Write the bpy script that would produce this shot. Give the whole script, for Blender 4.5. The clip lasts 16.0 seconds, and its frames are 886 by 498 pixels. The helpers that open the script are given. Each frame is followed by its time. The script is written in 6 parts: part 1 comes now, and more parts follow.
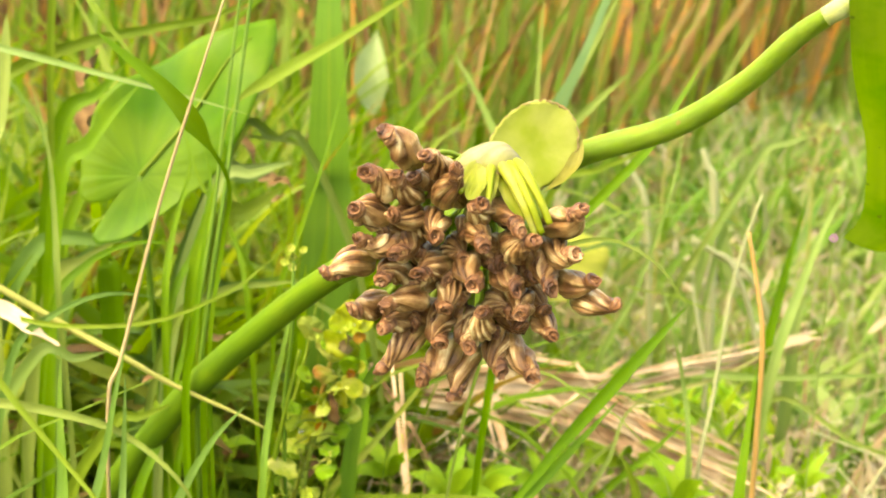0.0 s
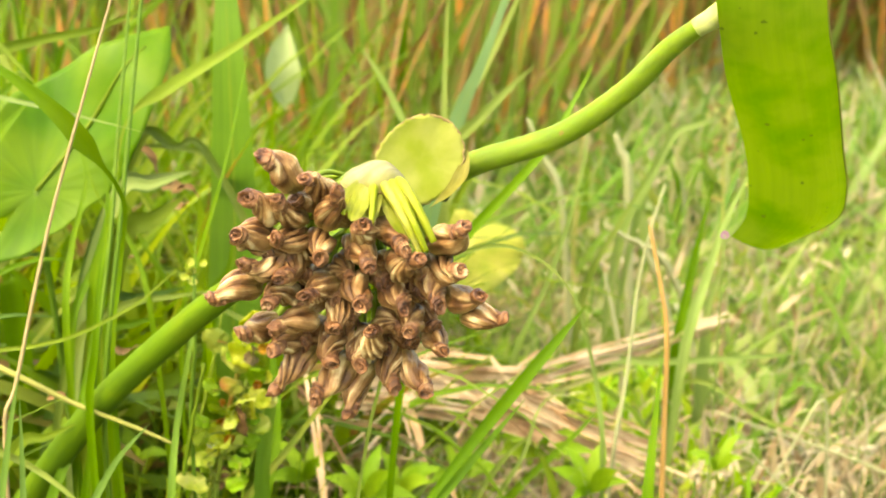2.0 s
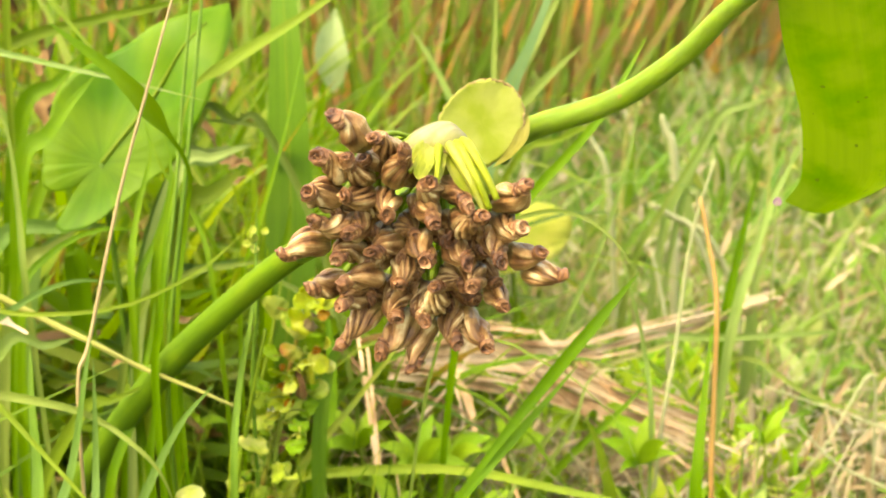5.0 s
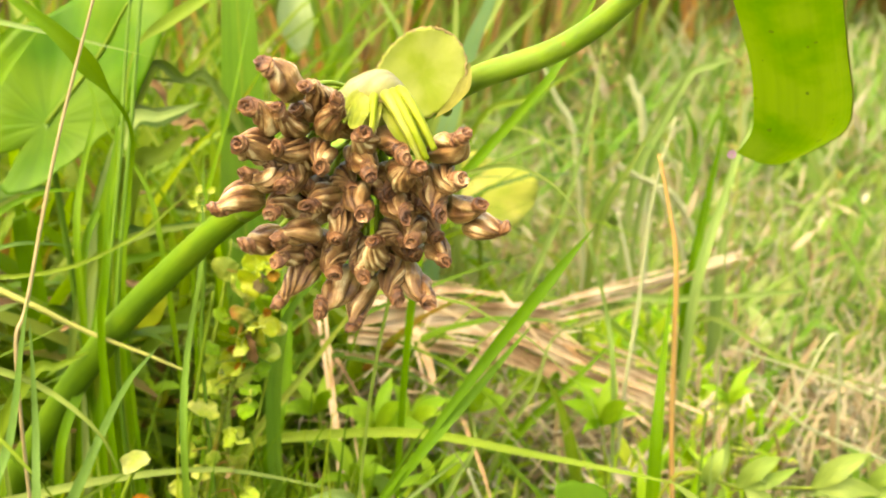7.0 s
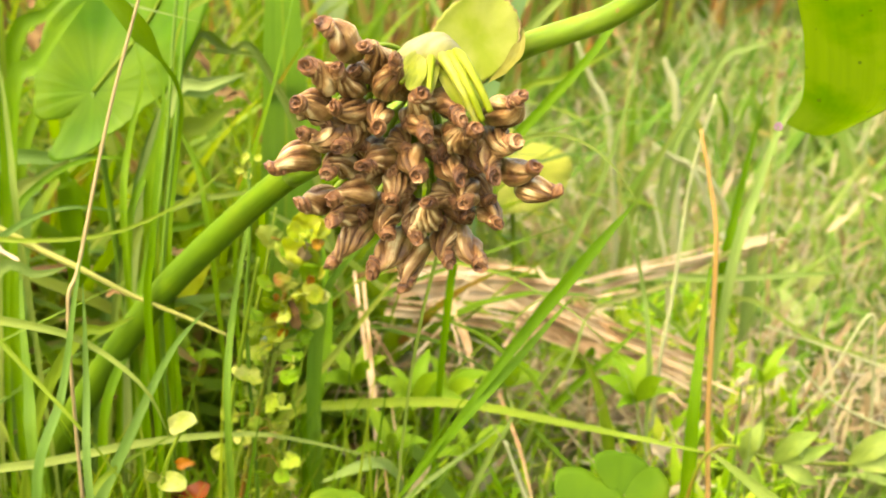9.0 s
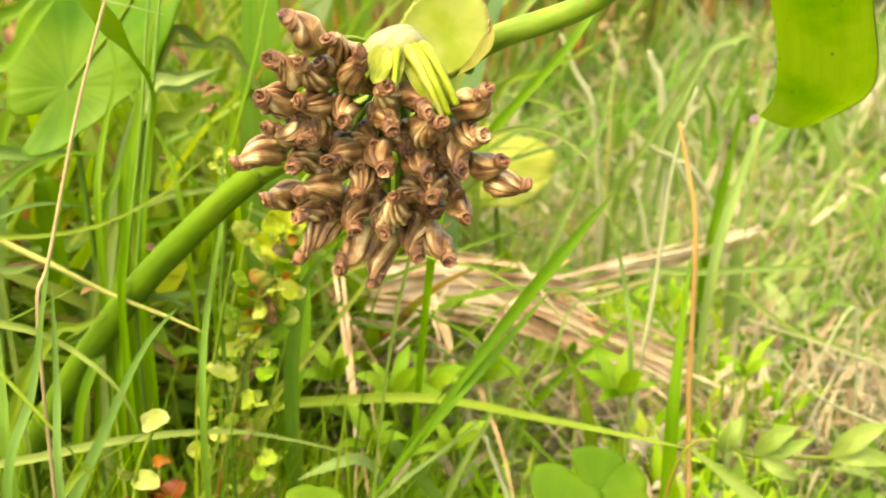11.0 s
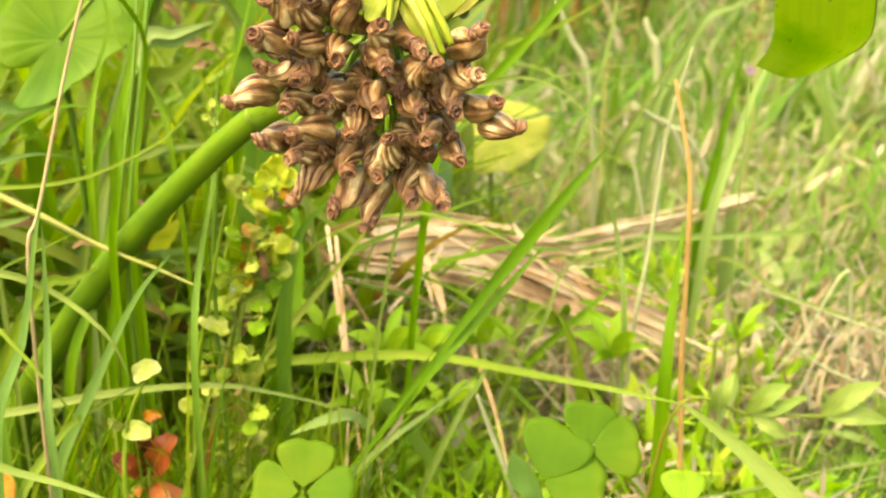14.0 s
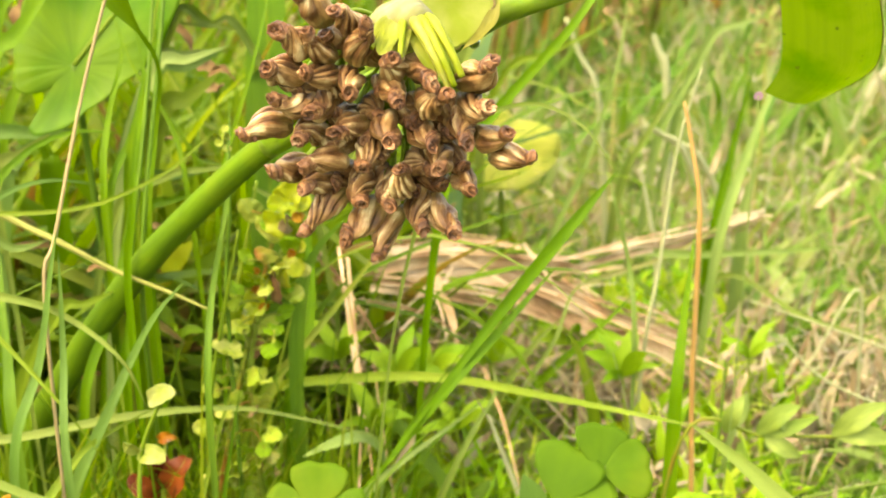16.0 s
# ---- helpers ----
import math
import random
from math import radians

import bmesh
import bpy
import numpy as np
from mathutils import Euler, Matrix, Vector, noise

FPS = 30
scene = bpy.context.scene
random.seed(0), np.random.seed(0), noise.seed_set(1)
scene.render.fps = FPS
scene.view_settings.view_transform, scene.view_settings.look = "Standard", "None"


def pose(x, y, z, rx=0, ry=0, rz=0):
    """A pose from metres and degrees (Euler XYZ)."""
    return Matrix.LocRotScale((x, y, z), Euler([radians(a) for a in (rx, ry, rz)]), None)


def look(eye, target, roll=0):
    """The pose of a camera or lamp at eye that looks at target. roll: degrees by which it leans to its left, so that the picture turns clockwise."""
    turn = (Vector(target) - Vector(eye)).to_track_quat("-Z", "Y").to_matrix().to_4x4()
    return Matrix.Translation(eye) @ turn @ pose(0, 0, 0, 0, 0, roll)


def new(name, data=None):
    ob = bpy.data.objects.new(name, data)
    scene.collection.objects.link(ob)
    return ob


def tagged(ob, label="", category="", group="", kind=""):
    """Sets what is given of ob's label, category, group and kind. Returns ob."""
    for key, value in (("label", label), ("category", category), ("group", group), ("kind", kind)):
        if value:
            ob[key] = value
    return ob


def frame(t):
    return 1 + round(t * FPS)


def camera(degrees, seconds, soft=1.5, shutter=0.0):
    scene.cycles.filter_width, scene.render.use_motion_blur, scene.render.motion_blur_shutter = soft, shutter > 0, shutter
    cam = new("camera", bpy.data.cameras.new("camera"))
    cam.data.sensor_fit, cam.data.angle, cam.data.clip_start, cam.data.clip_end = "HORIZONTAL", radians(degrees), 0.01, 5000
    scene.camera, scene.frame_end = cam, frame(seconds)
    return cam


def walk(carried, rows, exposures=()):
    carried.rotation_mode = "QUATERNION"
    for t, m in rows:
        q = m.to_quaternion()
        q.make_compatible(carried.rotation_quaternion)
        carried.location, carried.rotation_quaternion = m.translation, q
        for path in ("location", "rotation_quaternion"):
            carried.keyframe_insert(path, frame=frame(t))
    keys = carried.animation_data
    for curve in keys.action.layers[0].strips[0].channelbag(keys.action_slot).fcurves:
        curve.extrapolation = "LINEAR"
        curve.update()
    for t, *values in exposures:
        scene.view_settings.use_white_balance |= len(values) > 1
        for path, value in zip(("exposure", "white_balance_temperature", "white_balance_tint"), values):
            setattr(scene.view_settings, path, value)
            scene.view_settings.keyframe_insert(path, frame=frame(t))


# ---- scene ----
# ---- camera ----
cam = camera(42.2, 16.0, soft=1.8)
PATH = [
    (0, 0.0064, 0.0014, 0.2982, 76.27, -1.06, 1.40),
    (0.5, 0.0067, -0.0064, 0.3002, 75.94, -1.75, -0.08),
    (1, 0.0073, -0.0044, 0.2997, 75.22, -1.49, -0.58),
    (1.5, 0.0087, -0.0012, 0.3057, 75.74, -0.79, -1.06),
    (2, 0.0176, 0.0035, 0.3073, 75.23, 0.27, -2.31),
    (2.5, 0.0165, 0.0009, 0.3048, 74.48, 0.27, -2.29),
    (3, 0.0141, -0.0007, 0.3037, 74.79, 0.33, -1.67),
    (3.5, 0.0131, 0.0000, 0.3047, 75.29, 0.25, -1.32),
    (4, 0.0123, -0.0023, 0.3009, 74.75, 0.22, -1.02),
    (4.2, 0.0113, -0.0036, 0.3026, 75.01, 0.34, -0.64),
    (6.3, 0.0150, -0.0087, 0.2999, 74.33, 0.80, -0.43),
    (6.5, 0.0171, -0.0063, 0.3000, 74.19, 0.86, -0.81),
    (7, 0.0217, -0.0001, 0.2956, 73.33, 0.90, -1.44),
    (7.5, 0.0143, -0.0035, 0.2940, 73.33, 0.50, -0.55),
    (8, 0.0137, -0.0036, 0.2936, 73.37, 0.42, -0.50),
    (8.5, 0.0130, -0.0058, 0.2926, 73.16, 0.51, -0.09),
    (9, 0.0140, -0.0049, 0.2906, 72.75, 0.41, -0.19),
    (9.2, 0.0157, -0.0029, 0.2899, 72.68, 0.58, -0.54),
    (11.3, 0.0203, -0.0020, 0.2898, 72.41, 0.59, -0.54),
    (11.5, 0.0190, -0.0025, 0.2894, 72.36, 0.58, -0.48),
    (12, 0.0147, -0.0018, 0.2879, 72.16, 0.21, -0.22),
    (12.5, 0.0168, -0.0027, 0.2848, 72.00, -0.45, -0.61),
    (13, 0.0186, -0.0048, 0.2846, 71.91, -0.00, -0.46),
    (13.5, 0.0206, -0.0059, 0.2855, 72.04, 0.17, -0.64),
    (14, 0.0203, -0.0030, 0.2810, 71.45, 0.12, -0.72),
    (14.5, 0.0194, -0.0062, 0.2813, 71.49, 0.16, -0.36),
    (15, 0.0233, -0.0040, 0.2835, 71.62, 0.36, -0.79),
    (15.5, 0.0194, -0.0044, 0.2857, 71.73, 0.26, -0.36),
    (16, 0.0199, -0.0045, 0.2861, 71.98, 0.50, -0.32),
]
walk(cam, [(t, pose(x, y, z, rx, ry, rz)) for t, x, y, z, rx, ry, rz in PATH], [(0.0, 3.33, 9700, 5), (16.0, 3.33, 9700, 5)])
# a small real aperture, focused on the seed head
cam.data.dof.use_dof = True
cam.data.dof.focus_distance = 0.268
cam.data.dof.aperture_fstop = 25.0

# ---- light: bright hazy sky, wide soft sun ----
world = bpy.data.worlds.new("world")
scene.world = world
world.use_nodes = True
wn, wl = world.node_tree.nodes, world.node_tree.links
sky = wn.new("ShaderNodeTexSky")
sky.sky_type, sky.sun_disc = "NISHITA", False
sky.sun_elevation, sky.sun_rotation = radians(59), radians(-131)
sky.air_density, sky.dust_density, sky.ozone_density = 1.0, 3.0, 1.0
wl.new(sky.outputs["Color"], wn["Background"].inputs["Color"])
wn["Background"].inputs["Strength"].default_value = 0.15
sun_data = bpy.data.lights.new("sun", "SUN")
sun_data.energy, sun_data.angle, sun_data.color = 0.52, radians(50), (1.0, 0.95, 0.85)
sun = new("sun", sun_data)
sun.matrix_world = look((-0.85, -0.25, 1.9), (0, 0.5, 0))


# ---- materials ----
def node_material(name):
    m = bpy.data.materials.new(name)
    m.use_nodes = True
    nt = m.node_tree
    return m, nt.nodes, nt.links, nt.nodes["Principled BSDF"]


def ramp(nodes, stops):
    r = nodes.new("ShaderNodeValToRGB")
    r.color_ramp.elements[0].position, r.color_ramp.elements[0].color = stops[0][0], (*stops[0][1], 1)
    r.color_ramp.elements[1].position, r.color_ramp.elements[1].color = stops[-1][0], (*stops[-1][1], 1)
    for p, c in stops[1:-1]:
        r.color_ramp.elements.new(p).color = (*c, 1)
    return r


def leafy(name, colours, rough=0.45, through_light=0.35, island=False, streak=60.0, tint=(1.25, 1.1, 0.35), blotch=40.0, spots=None, dim=0.55, vein_share=0.7, fleshy=0.0):
    """Plant skin: a colour for each blade, streaks along it, blotches, some light let through."""
    m, n, l, b = node_material(name)
    uv = n.new("ShaderNodeUVMap")
    stretch = n.new("ShaderNodeMapping")
    stretch.inputs["Scale"].default_value = (streak, 1.2, 1.0)
    l.new(uv.outputs[0], stretch.inputs["Vector"])
    grain = n.new("ShaderNodeTexNoise")
    grain.inputs["Scale"].default_value, grain.inputs["Detail"].default_value = 1.0, 3.0
    l.new(stretch.outputs[0], grain.inputs["Vector"])
    place = n.new("ShaderNodeNewGeometry")
    cloud = n.new("ShaderNodeTexNoise")
    cloud.inputs["Scale"].default_value, cloud.inputs["Detail"].default_value = blotch, 4.0
    l.new(place.outputs["Position"], cloud.inputs["Vector"])
    if island:
        chance = place.outputs["Random Per Island"]
    else:
        chance = n.new("ShaderNodeObjectInfo").outputs["Random"]
    add = n.new("ShaderNodeMath")
    add.operation = "MULTIPLY_ADD"
    l.new(cloud.outputs[0], add.inputs[0])
    add.inputs[1].default_value = 0.9 if not island else 0.35
    wide = n.new("ShaderNodeMath")
    wide.operation = "MULTIPLY_ADD"
    l.new(chance, wide.inputs[0])
    wide.inputs[1].default_value, wide.inputs[2].default_value = (0.95, -0.15) if island else (0.3, -0.1)
    l.new(wide.outputs[0], add.inputs[2])
    r = ramp(n, [(p, tuple(dim * v for v in c)) for p, c in colours])
    l.new(add.outputs[0], r.inputs[0])
    vein = n.new("ShaderNodeMix")
    vein.data_type, vein.blend_type = "RGBA", "MULTIPLY"
    vr = ramp(n, [(0.3, (0.70, 0.75, 0.70)), (0.7, (1.18, 1.14, 1.05))])
    l.new(grain.outputs[0], vr.inputs[0])
    vein.inputs["Factor"].default_value = vein_share
    l.new(r.outputs[0], vein.inputs["A"])
    l.new(vr.outputs[0], vein.inputs["B"])
    colour = vein.outputs["Result"]
    if spots:
        fleck = n.new("ShaderNodeTexNoise")
        fleck.inputs["Scale"].default_value, fleck.inputs["Detail"].default_value = spots[0], 1.0
        l.new(place.outputs["Position"], fleck.inputs["Vector"])
        mask = ramp(n, [(spots[1], (0, 0, 0)), (spots[1] + 0.02, (1, 1, 1))])
        l.new(fleck.outputs[0], mask.inputs[0])
        mark = n.new("ShaderNodeMix")
        mark.data_type = "RGBA"
        l.new(mask.outputs[0], mark.inputs["Factor"])
        l.new(colour, mark.inputs["A"])
        mark.inputs["B"].default_value = (*spots[2], 1)
        colour = mark.outputs["Result"]
    l.new(colour, b.inputs["Base Color"])
    b.inputs["Roughness"].default_value = rough
    b.inputs["Specular IOR Level"].default_value = 0.14
    bump = n.new("ShaderNodeBump")
    bump.inputs["Strength"].default_value, bump.inputs["Distance"].default_value = 0.35, 0.0006
    l.new(grain.outputs[0], bump.inputs["Height"])
    l.new(bump.outputs[0], b.inputs["Normal"])
    if fleshy:
        b.inputs["Subsurface Weight"].default_value = fleshy
        b.inputs["Subsurface Radius"].default_value = (0.8, 1.0, 0.2)
        b.inputs["Subsurface Scale"].default_value = 0.004
    if through_light:
        glow = n.new("ShaderNodeBsdfTranslucent")
        warm = n.new("ShaderNodeMix")
        warm.data_type, warm.blend_type = "RGBA", "MULTIPLY"
        warm.inputs["Factor"].default_value = 1.0
        warm.inputs["B"].default_value = (*tint, 1)
        l.new(colour, warm.inputs["A"])
        l.new(warm.outputs["Result"], glow.inputs["Color"])
        mix = n.new("ShaderNodeMixShader")
        mix.inputs[0].default_value = through_light
        l.new(b.outputs[0], mix.inputs[1])
        l.new(glow.outputs[0], mix.inputs[2])
        l.new(mix.outputs[0], n["Material Output"].inputs["Surface"])
    return m


GREEN = leafy("grass_green", dim=0.50, colours=[(0.2, (0.105, 0.25, 0.004)), (0.5, (0.15, 0.33, 0.007)), (0.8, (0.22, 0.39, 0.013))], through_light=0.4, vein_share=0.5)
LIME = leafy("grass_lime", dim=0.45, colours=[(0.2, (0.20, 0.34, 0.018)), (0.8, (0.31, 0.44, 0.04))])
PALE = leafy("grass_pale", dim=0.45, colours=[(0.2, (0.22, 0.34, 0.05)), (0.8, (0.36, 0.46, 0.10))])
HAZE = leafy("grass_grey_green", [(0.2, (0.22, 0.35, 0.07)), (0.8, (0.32, 0.43, 0.13))])
WHITISH = leafy("bleached_stalk", [(0.2, (0.36, 0.38, 0.18)), (0.8, (0.46, 0.47, 0.27))], through_light=0.15)
TEAL = leafy("grass_blue_green", [(0.2, (0.10, 0.23, 0.07)), (0.8, (0.19, 0.33, 0.13))])
WET = leafy("grass_wet", [(0.2, (0.16, 0.29, 0.05)), (0.8, (0.28, 0.40, 0.12))], rough=0.15)
SAGE = leafy("grass_sage", [(0.2, (0.12, 0.26, 0.035)), (0.8, (0.20, 0.35, 0.08))], dim=0.5)
REEDGREEN = leafy("reed_green", [(0.2, (0.13, 0.30, 0.02)), (0.8, (0.21, 0.39, 0.04))], streak=26.0, dim=0.49)
REDGREEN = leafy("grass_reddish", [(0.25, (0.16, 0.24, 0.03)), (0.55, (0.22, 0.26, 0.03)), (0.75, (0.34, 0.13, 0.03))], blotch=55.0, dim=0.72)
STEMGREEN = leafy("stem_dark_green", [(0.2, (0.09, 0.20, 0.015)), (0.8, (0.15, 0.27, 0.025))], through_light=0.15)
DRYPINK = leafy("dry_stalk_pinkish", [(0.2, (0.38, 0.26, 0.13)), (0.8, (0.48, 0.38, 0.18))], through_light=0.1, tint=(1, 0.9, 0.7))
DRYORANGE = leafy("dry_stalk_orange", [(0.2, (0.42, 0.22, 0.06)), (0.8, (0.52, 0.32, 0.11))], through_light=0.1, tint=(1, 0.9, 0.7))
STRAWGREEN = leafy("reed_stalk_straw", [(0.2, (0.32, 0.34, 0.07)), (0.8, (0.46, 0.42, 0.14))], through_light=0.12)
BROWNLEAF = leafy("dead_leaf_brown", [(0.25, (0.16, 0.08, 0.03)), (0.5, (0.30, 0.18, 0.07)), (0.75, (0.44, 0.31, 0.15))], rough=0.7, through_light=0.2, blotch=150.0, tint=(1, 0.8, 0.5), dim=0.5)
STRAW = leafy("dry_straw", [(0.2, (0.20, 0.10, 0.045)), (0.44, (0.44, 0.28, 0.15)), (0.72, (0.76, 0.58, 0.39))], dim=0.68, rough=0.6, through_light=0.1, tint=(1, 0.9, 0.7), streak=14.0, blotch=60.0)
STEM = leafy("leafstalk_green", [(0.2, (0.17, 0.30, 0.016)), (0.55, (0.24, 0.36, 0.03)), (0.85, (0.32, 0.42, 0.06))], rough=0.6, through_light=0.0, streak=8.0, dim=0.41, spots=(420.0, 0.78, (0.12, 0.10, 0.02)), fleshy=1.0)
# the stem's skin again, darker: shade among the grass put into the colour
STEMSHADED = leafy("leafstalk_shaded_green", [(0.2, (0.11, 0.25, 0.002)), (0.55, (0.16, 0.32, 0.003)), (0.85, (0.26, 0.38, 0.01))], rough=0.85, through_light=0.0, streak=10.0, dim=0.30, blotch=60.0)
LEAF = leafy("leaf_lime", dim=0.39, colours=[(0.30, (0.09, 0.245, 0.008)), (0.5, (0.165, 0.335, 0.012)), (0.70, (0.28, 0.41, 0.03))], tint=(0.98, 1.08, 0.35), rough=0.45, through_light=0.52, streak=12.0, vein_share=0.28, blotch=75.0, spots=(360.0, 0.735, (0.06, 0.09, 0.01)))
BIGLEAF = leafy("leaf_green", [(0.32, (0.07, 0.25, 0.004)), (0.48, (0.12, 0.34, 0.006)), (0.66, (0.22, 0.42, 0.02))], rough=0.45, dim=0.40, spots=(95.0, 0.78, (0.10, 0.13, 0.02)), blotch=32.0, through_light=0.42, streak=14.0, vein_share=0.6, tint=(0.95, 1.15, 0.25))
BRACT = leafy("bract_yellow_green", dim=0.54, colours=[(0.25, (0.30, 0.42, 0.02)), (0.5, (0.40, 0.49, 0.05)), (0.75, (0.54, 0.58, 0.14))], rough=0.5, through_light=0.5, blotch=110.0, streak=3.0, vein_share=0.18, tint=(1.1, 1.05, 0.5))
CREAM = leafy("sheath_cream", dim=0.33, colours=[(0.25, (0.42, 0.46, 0.05)), (0.5, (0.54, 0.54, 0.14)), (0.72, (0.70, 0.66, 0.38))], rough=0.7, through_light=0.3, blotch=160.0, streak=7.0, tint=(1.05, 1.0, 0.5))
FLAPSKIN = leafy("sheath_fold_tan", dim=0.35, colours=[(0.25, (0.36, 0.27, 0.07)), (0.45, (0.44, 0.42, 0.06)), (0.7, (0.56, 0.52, 0.14))], rough=0.7, through_light=0.4, blotch=160.0, streak=6.0, tint=(1.05, 1, 0.6))
PEDICEL = leafy("pedicel_yellow_green", dim=0.42, colours=[(0.25, (0.29, 0.40, 0.015)), (0.5, (0.42, 0.47, 0.04)), (0.75, (0.54, 0.54, 0.13))], blotch=190.0, rough=0.5, through_light=0.15, streak=6.0, fleshy=0.3)
OLIVE = leafy("pedicel_olive", [(0.2, (0.20, 0.34, 0.02)), (0.8, (0.32, 0.42, 0.05))], rough=0.5, through_light=0.2, streak=9.0)
RIM = leafy("dried_rim", [(0.3, (0.24, 0.13, 0.05)), (0.55, (0.50, 0.38, 0.15)), (0.8, (0.62, 0.54, 0.28))], rough=0.7, through_light=0.2, blotch=420.0, tint=(1, 0.8, 0.5))
YELLOWLEAF = leafy("leaf_yellowing", dim=0.66, blotch=60.0, colours=[(0.3, (0.36, 0.46, 0.06)), (0.5, (0.50, 0.52, 0.10)), (0.7, (0.64, 0.60, 0.2))], through_light=0.5)
CLOVER = leafy("clover_green", [(0.2, (0.12, 0.29, 0.006)), (0.5, (0.17, 0.36, 0.008)), (0.8, (0.28, 0.42, 0.015))], rough=0.7, through_light=0.35, streak=6.0, blotch=60.0, dim=0.31, vein_share=0.35)
WEED = leafy("weed_yellow_green", dim=0.7, colours=[(0.22, (0.24, 0.40, 0.02)), (0.5, (0.38, 0.47, 0.06)), (0.70, (0.52, 0.52, 0.15)), (0.82, (0.46, 0.26, 0.07))], rough=0.3, through_light=0.45, blotch=160.0, streak=5.0)
SPRIGLEAF = leafy("sprig_pale_lime", dim=0.58, colours=[(0.2, (0.24, 0.38, 0.05)), (0.8, (0.38, 0.47, 0.12))], through_light=0.45, streak=12.0)
TOPLEAF = leafy("weed_bright_yellow_green", dim=0.66, colours=[(0.25, (0.28, 0.42, 0.015)), (0.5, (0.40, 0.47, 0.03)), (0.75, (0.50, 0.50, 0.10))], rough=0.3, through_light=0.5, blotch=140.0, streak=6.0)
WEEDGREEN = leafy("weed_lime_green", dim=0.68, colours=[(0.2, (0.17, 0.36, 0.012)), (0.8, (0.28, 0.44, 0.03))], through_light=0.5, streak=12.0)
REDLEAF = leafy("leaf_red_brown", dim=0.5, colours=[(0.25, (0.12, 0.025, 0.010)), (0.5, (0.36, 0.085, 0.018)), (0.75, (0.50, 0.19, 0.03))], rough=0.22, through_light=0.25, blotch=70.0, tint=(1.2, 0.7, 0.4))
ORANGELEAF = leafy("leaf_orange", [(0.2, (0.40, 0.12, 0.01)), (0.8, (0.52, 0.28, 0.02))], rough=0.3, through_light=0.3, blotch=60.0, tint=(1.2, 0.8, 0.4))
PALENODE = leafy("node_pale", dim=0.44, colours=[(0.25, (0.40, 0.48, 0.12)), (0.7, (0.58, 0.60, 0.28))], rough=0.5, through_light=0.0, blotch=200.0, streak=5.0, fleshy=0.8)
SEEDLEAF = leafy("seedling_pale_lime", dim=0.51, colours=[(0.25, (0.30, 0.44, 0.05)), (0.5, (0.42, 0.49, 0.10)), (0.75, (0.56, 0.57, 0.24))], rough=0.45, through_light=0.4, blotch=130.0, streak=5.0)
BUDSKIN = leafy("bud_pale", [(0.2, (0.28, 0.38, 0.14)), (0.8, (0.44, 0.50, 0.26))], through_light=0.3)
PINK = leafy("petal_pink", [(0.2, (0.5, 0.28, 0.42)), (0.8, (0.62, 0.42, 0.52))], through_light=0.3, tint=(1, 0.9, 1))
# grass carpets
FIELD = leafy("field_grass", [(0.08, (0.10, 0.25, 0.03)), (0.3, (0.18, 0.35, 0.04)), (0.55, (0.255, 0.41, 0.09)), (0.74, (0.355, 0.45, 0.20)), (0.86, (0.48, 0.41, 0.28)), (0.97, (0.60, 0.55, 0.44))], island=True, through_light=0.45, dim=0.55)
TUFT = leafy("tuft_grass", [(0.1, (0.08, 0.19, 0.010)), (0.4, (0.14, 0.29, 0.016)), (0.7, (0.23, 0.38, 0.026)), (0.95, (0.37, 0.46, 0.06))], island=True, through_light=0.55, dim=0.56)
TUFTLEAF = leafy("undergrowth_leaves", [(0.05, (0.30, 0.17, 0.07)), (0.14, (0.12, 0.24, 0.02)), (0.45, (0.17, 0.33, 0.02)), (0.75, (0.26, 0.41, 0.03)), (0.95, (0.38, 0.47, 0.09))], island=True, through_light=0.55, dim=0.49)
MEADOWLEAF = leafy("meadow_leaves", [(0.1, (0.17, 0.36, 0.04)), (0.5, (0.26, 0.43, 0.08)), (0.95, (0.40, 0.48, 0.17))], island=True, through_light=0.5, dim=0.55)
DRY = leafy("dry_litter", [(0.1, (0.32, 0.21, 0.10)), (0.5, (0.48, 0.37, 0.20)), (0.9, (0.62, 0.54, 0.36))], dim=0.53, rough=0.7, through_light=0.25, island=True, tint=(1, 0.9, 0.6))
REEDS = leafy("old_reeds", [(0.05, (0.12, 0.065, 0.025)), (0.16, (0.30, 0.15, 0.05)), (0.24, (0.58, 0.26, 0.05)), (0.32, (0.36, 0.22, 0.09)), (0.50, (0.30, 0.22, 0.07)), (0.62, (0.22, 0.30, 0.05)), (0.95, (0.16, 0.30, 0.03))], island=True, through_light=0.25, dim=0.48)
SCRAP = leafy("bleached_scraps", [(0.1, (0.40, 0.29, 0.16)), (0.6, (0.54, 0.45, 0.28)), (0.95, (0.66, 0.60, 0.43))], dim=0.47, rough=0.75, through_light=0.25, island=True, tint=(1, 0.9, 0.7))
BROAD = leafy("low_weed_leaves", dim=0.92, colours=[(0.1, (0.15, 0.32, 0.02)), (0.6, (0.26, 0.43, 0.03)), (0.95, (0.38, 0.48, 0.06))], island=True, through_light=0.55, streak=10.0)


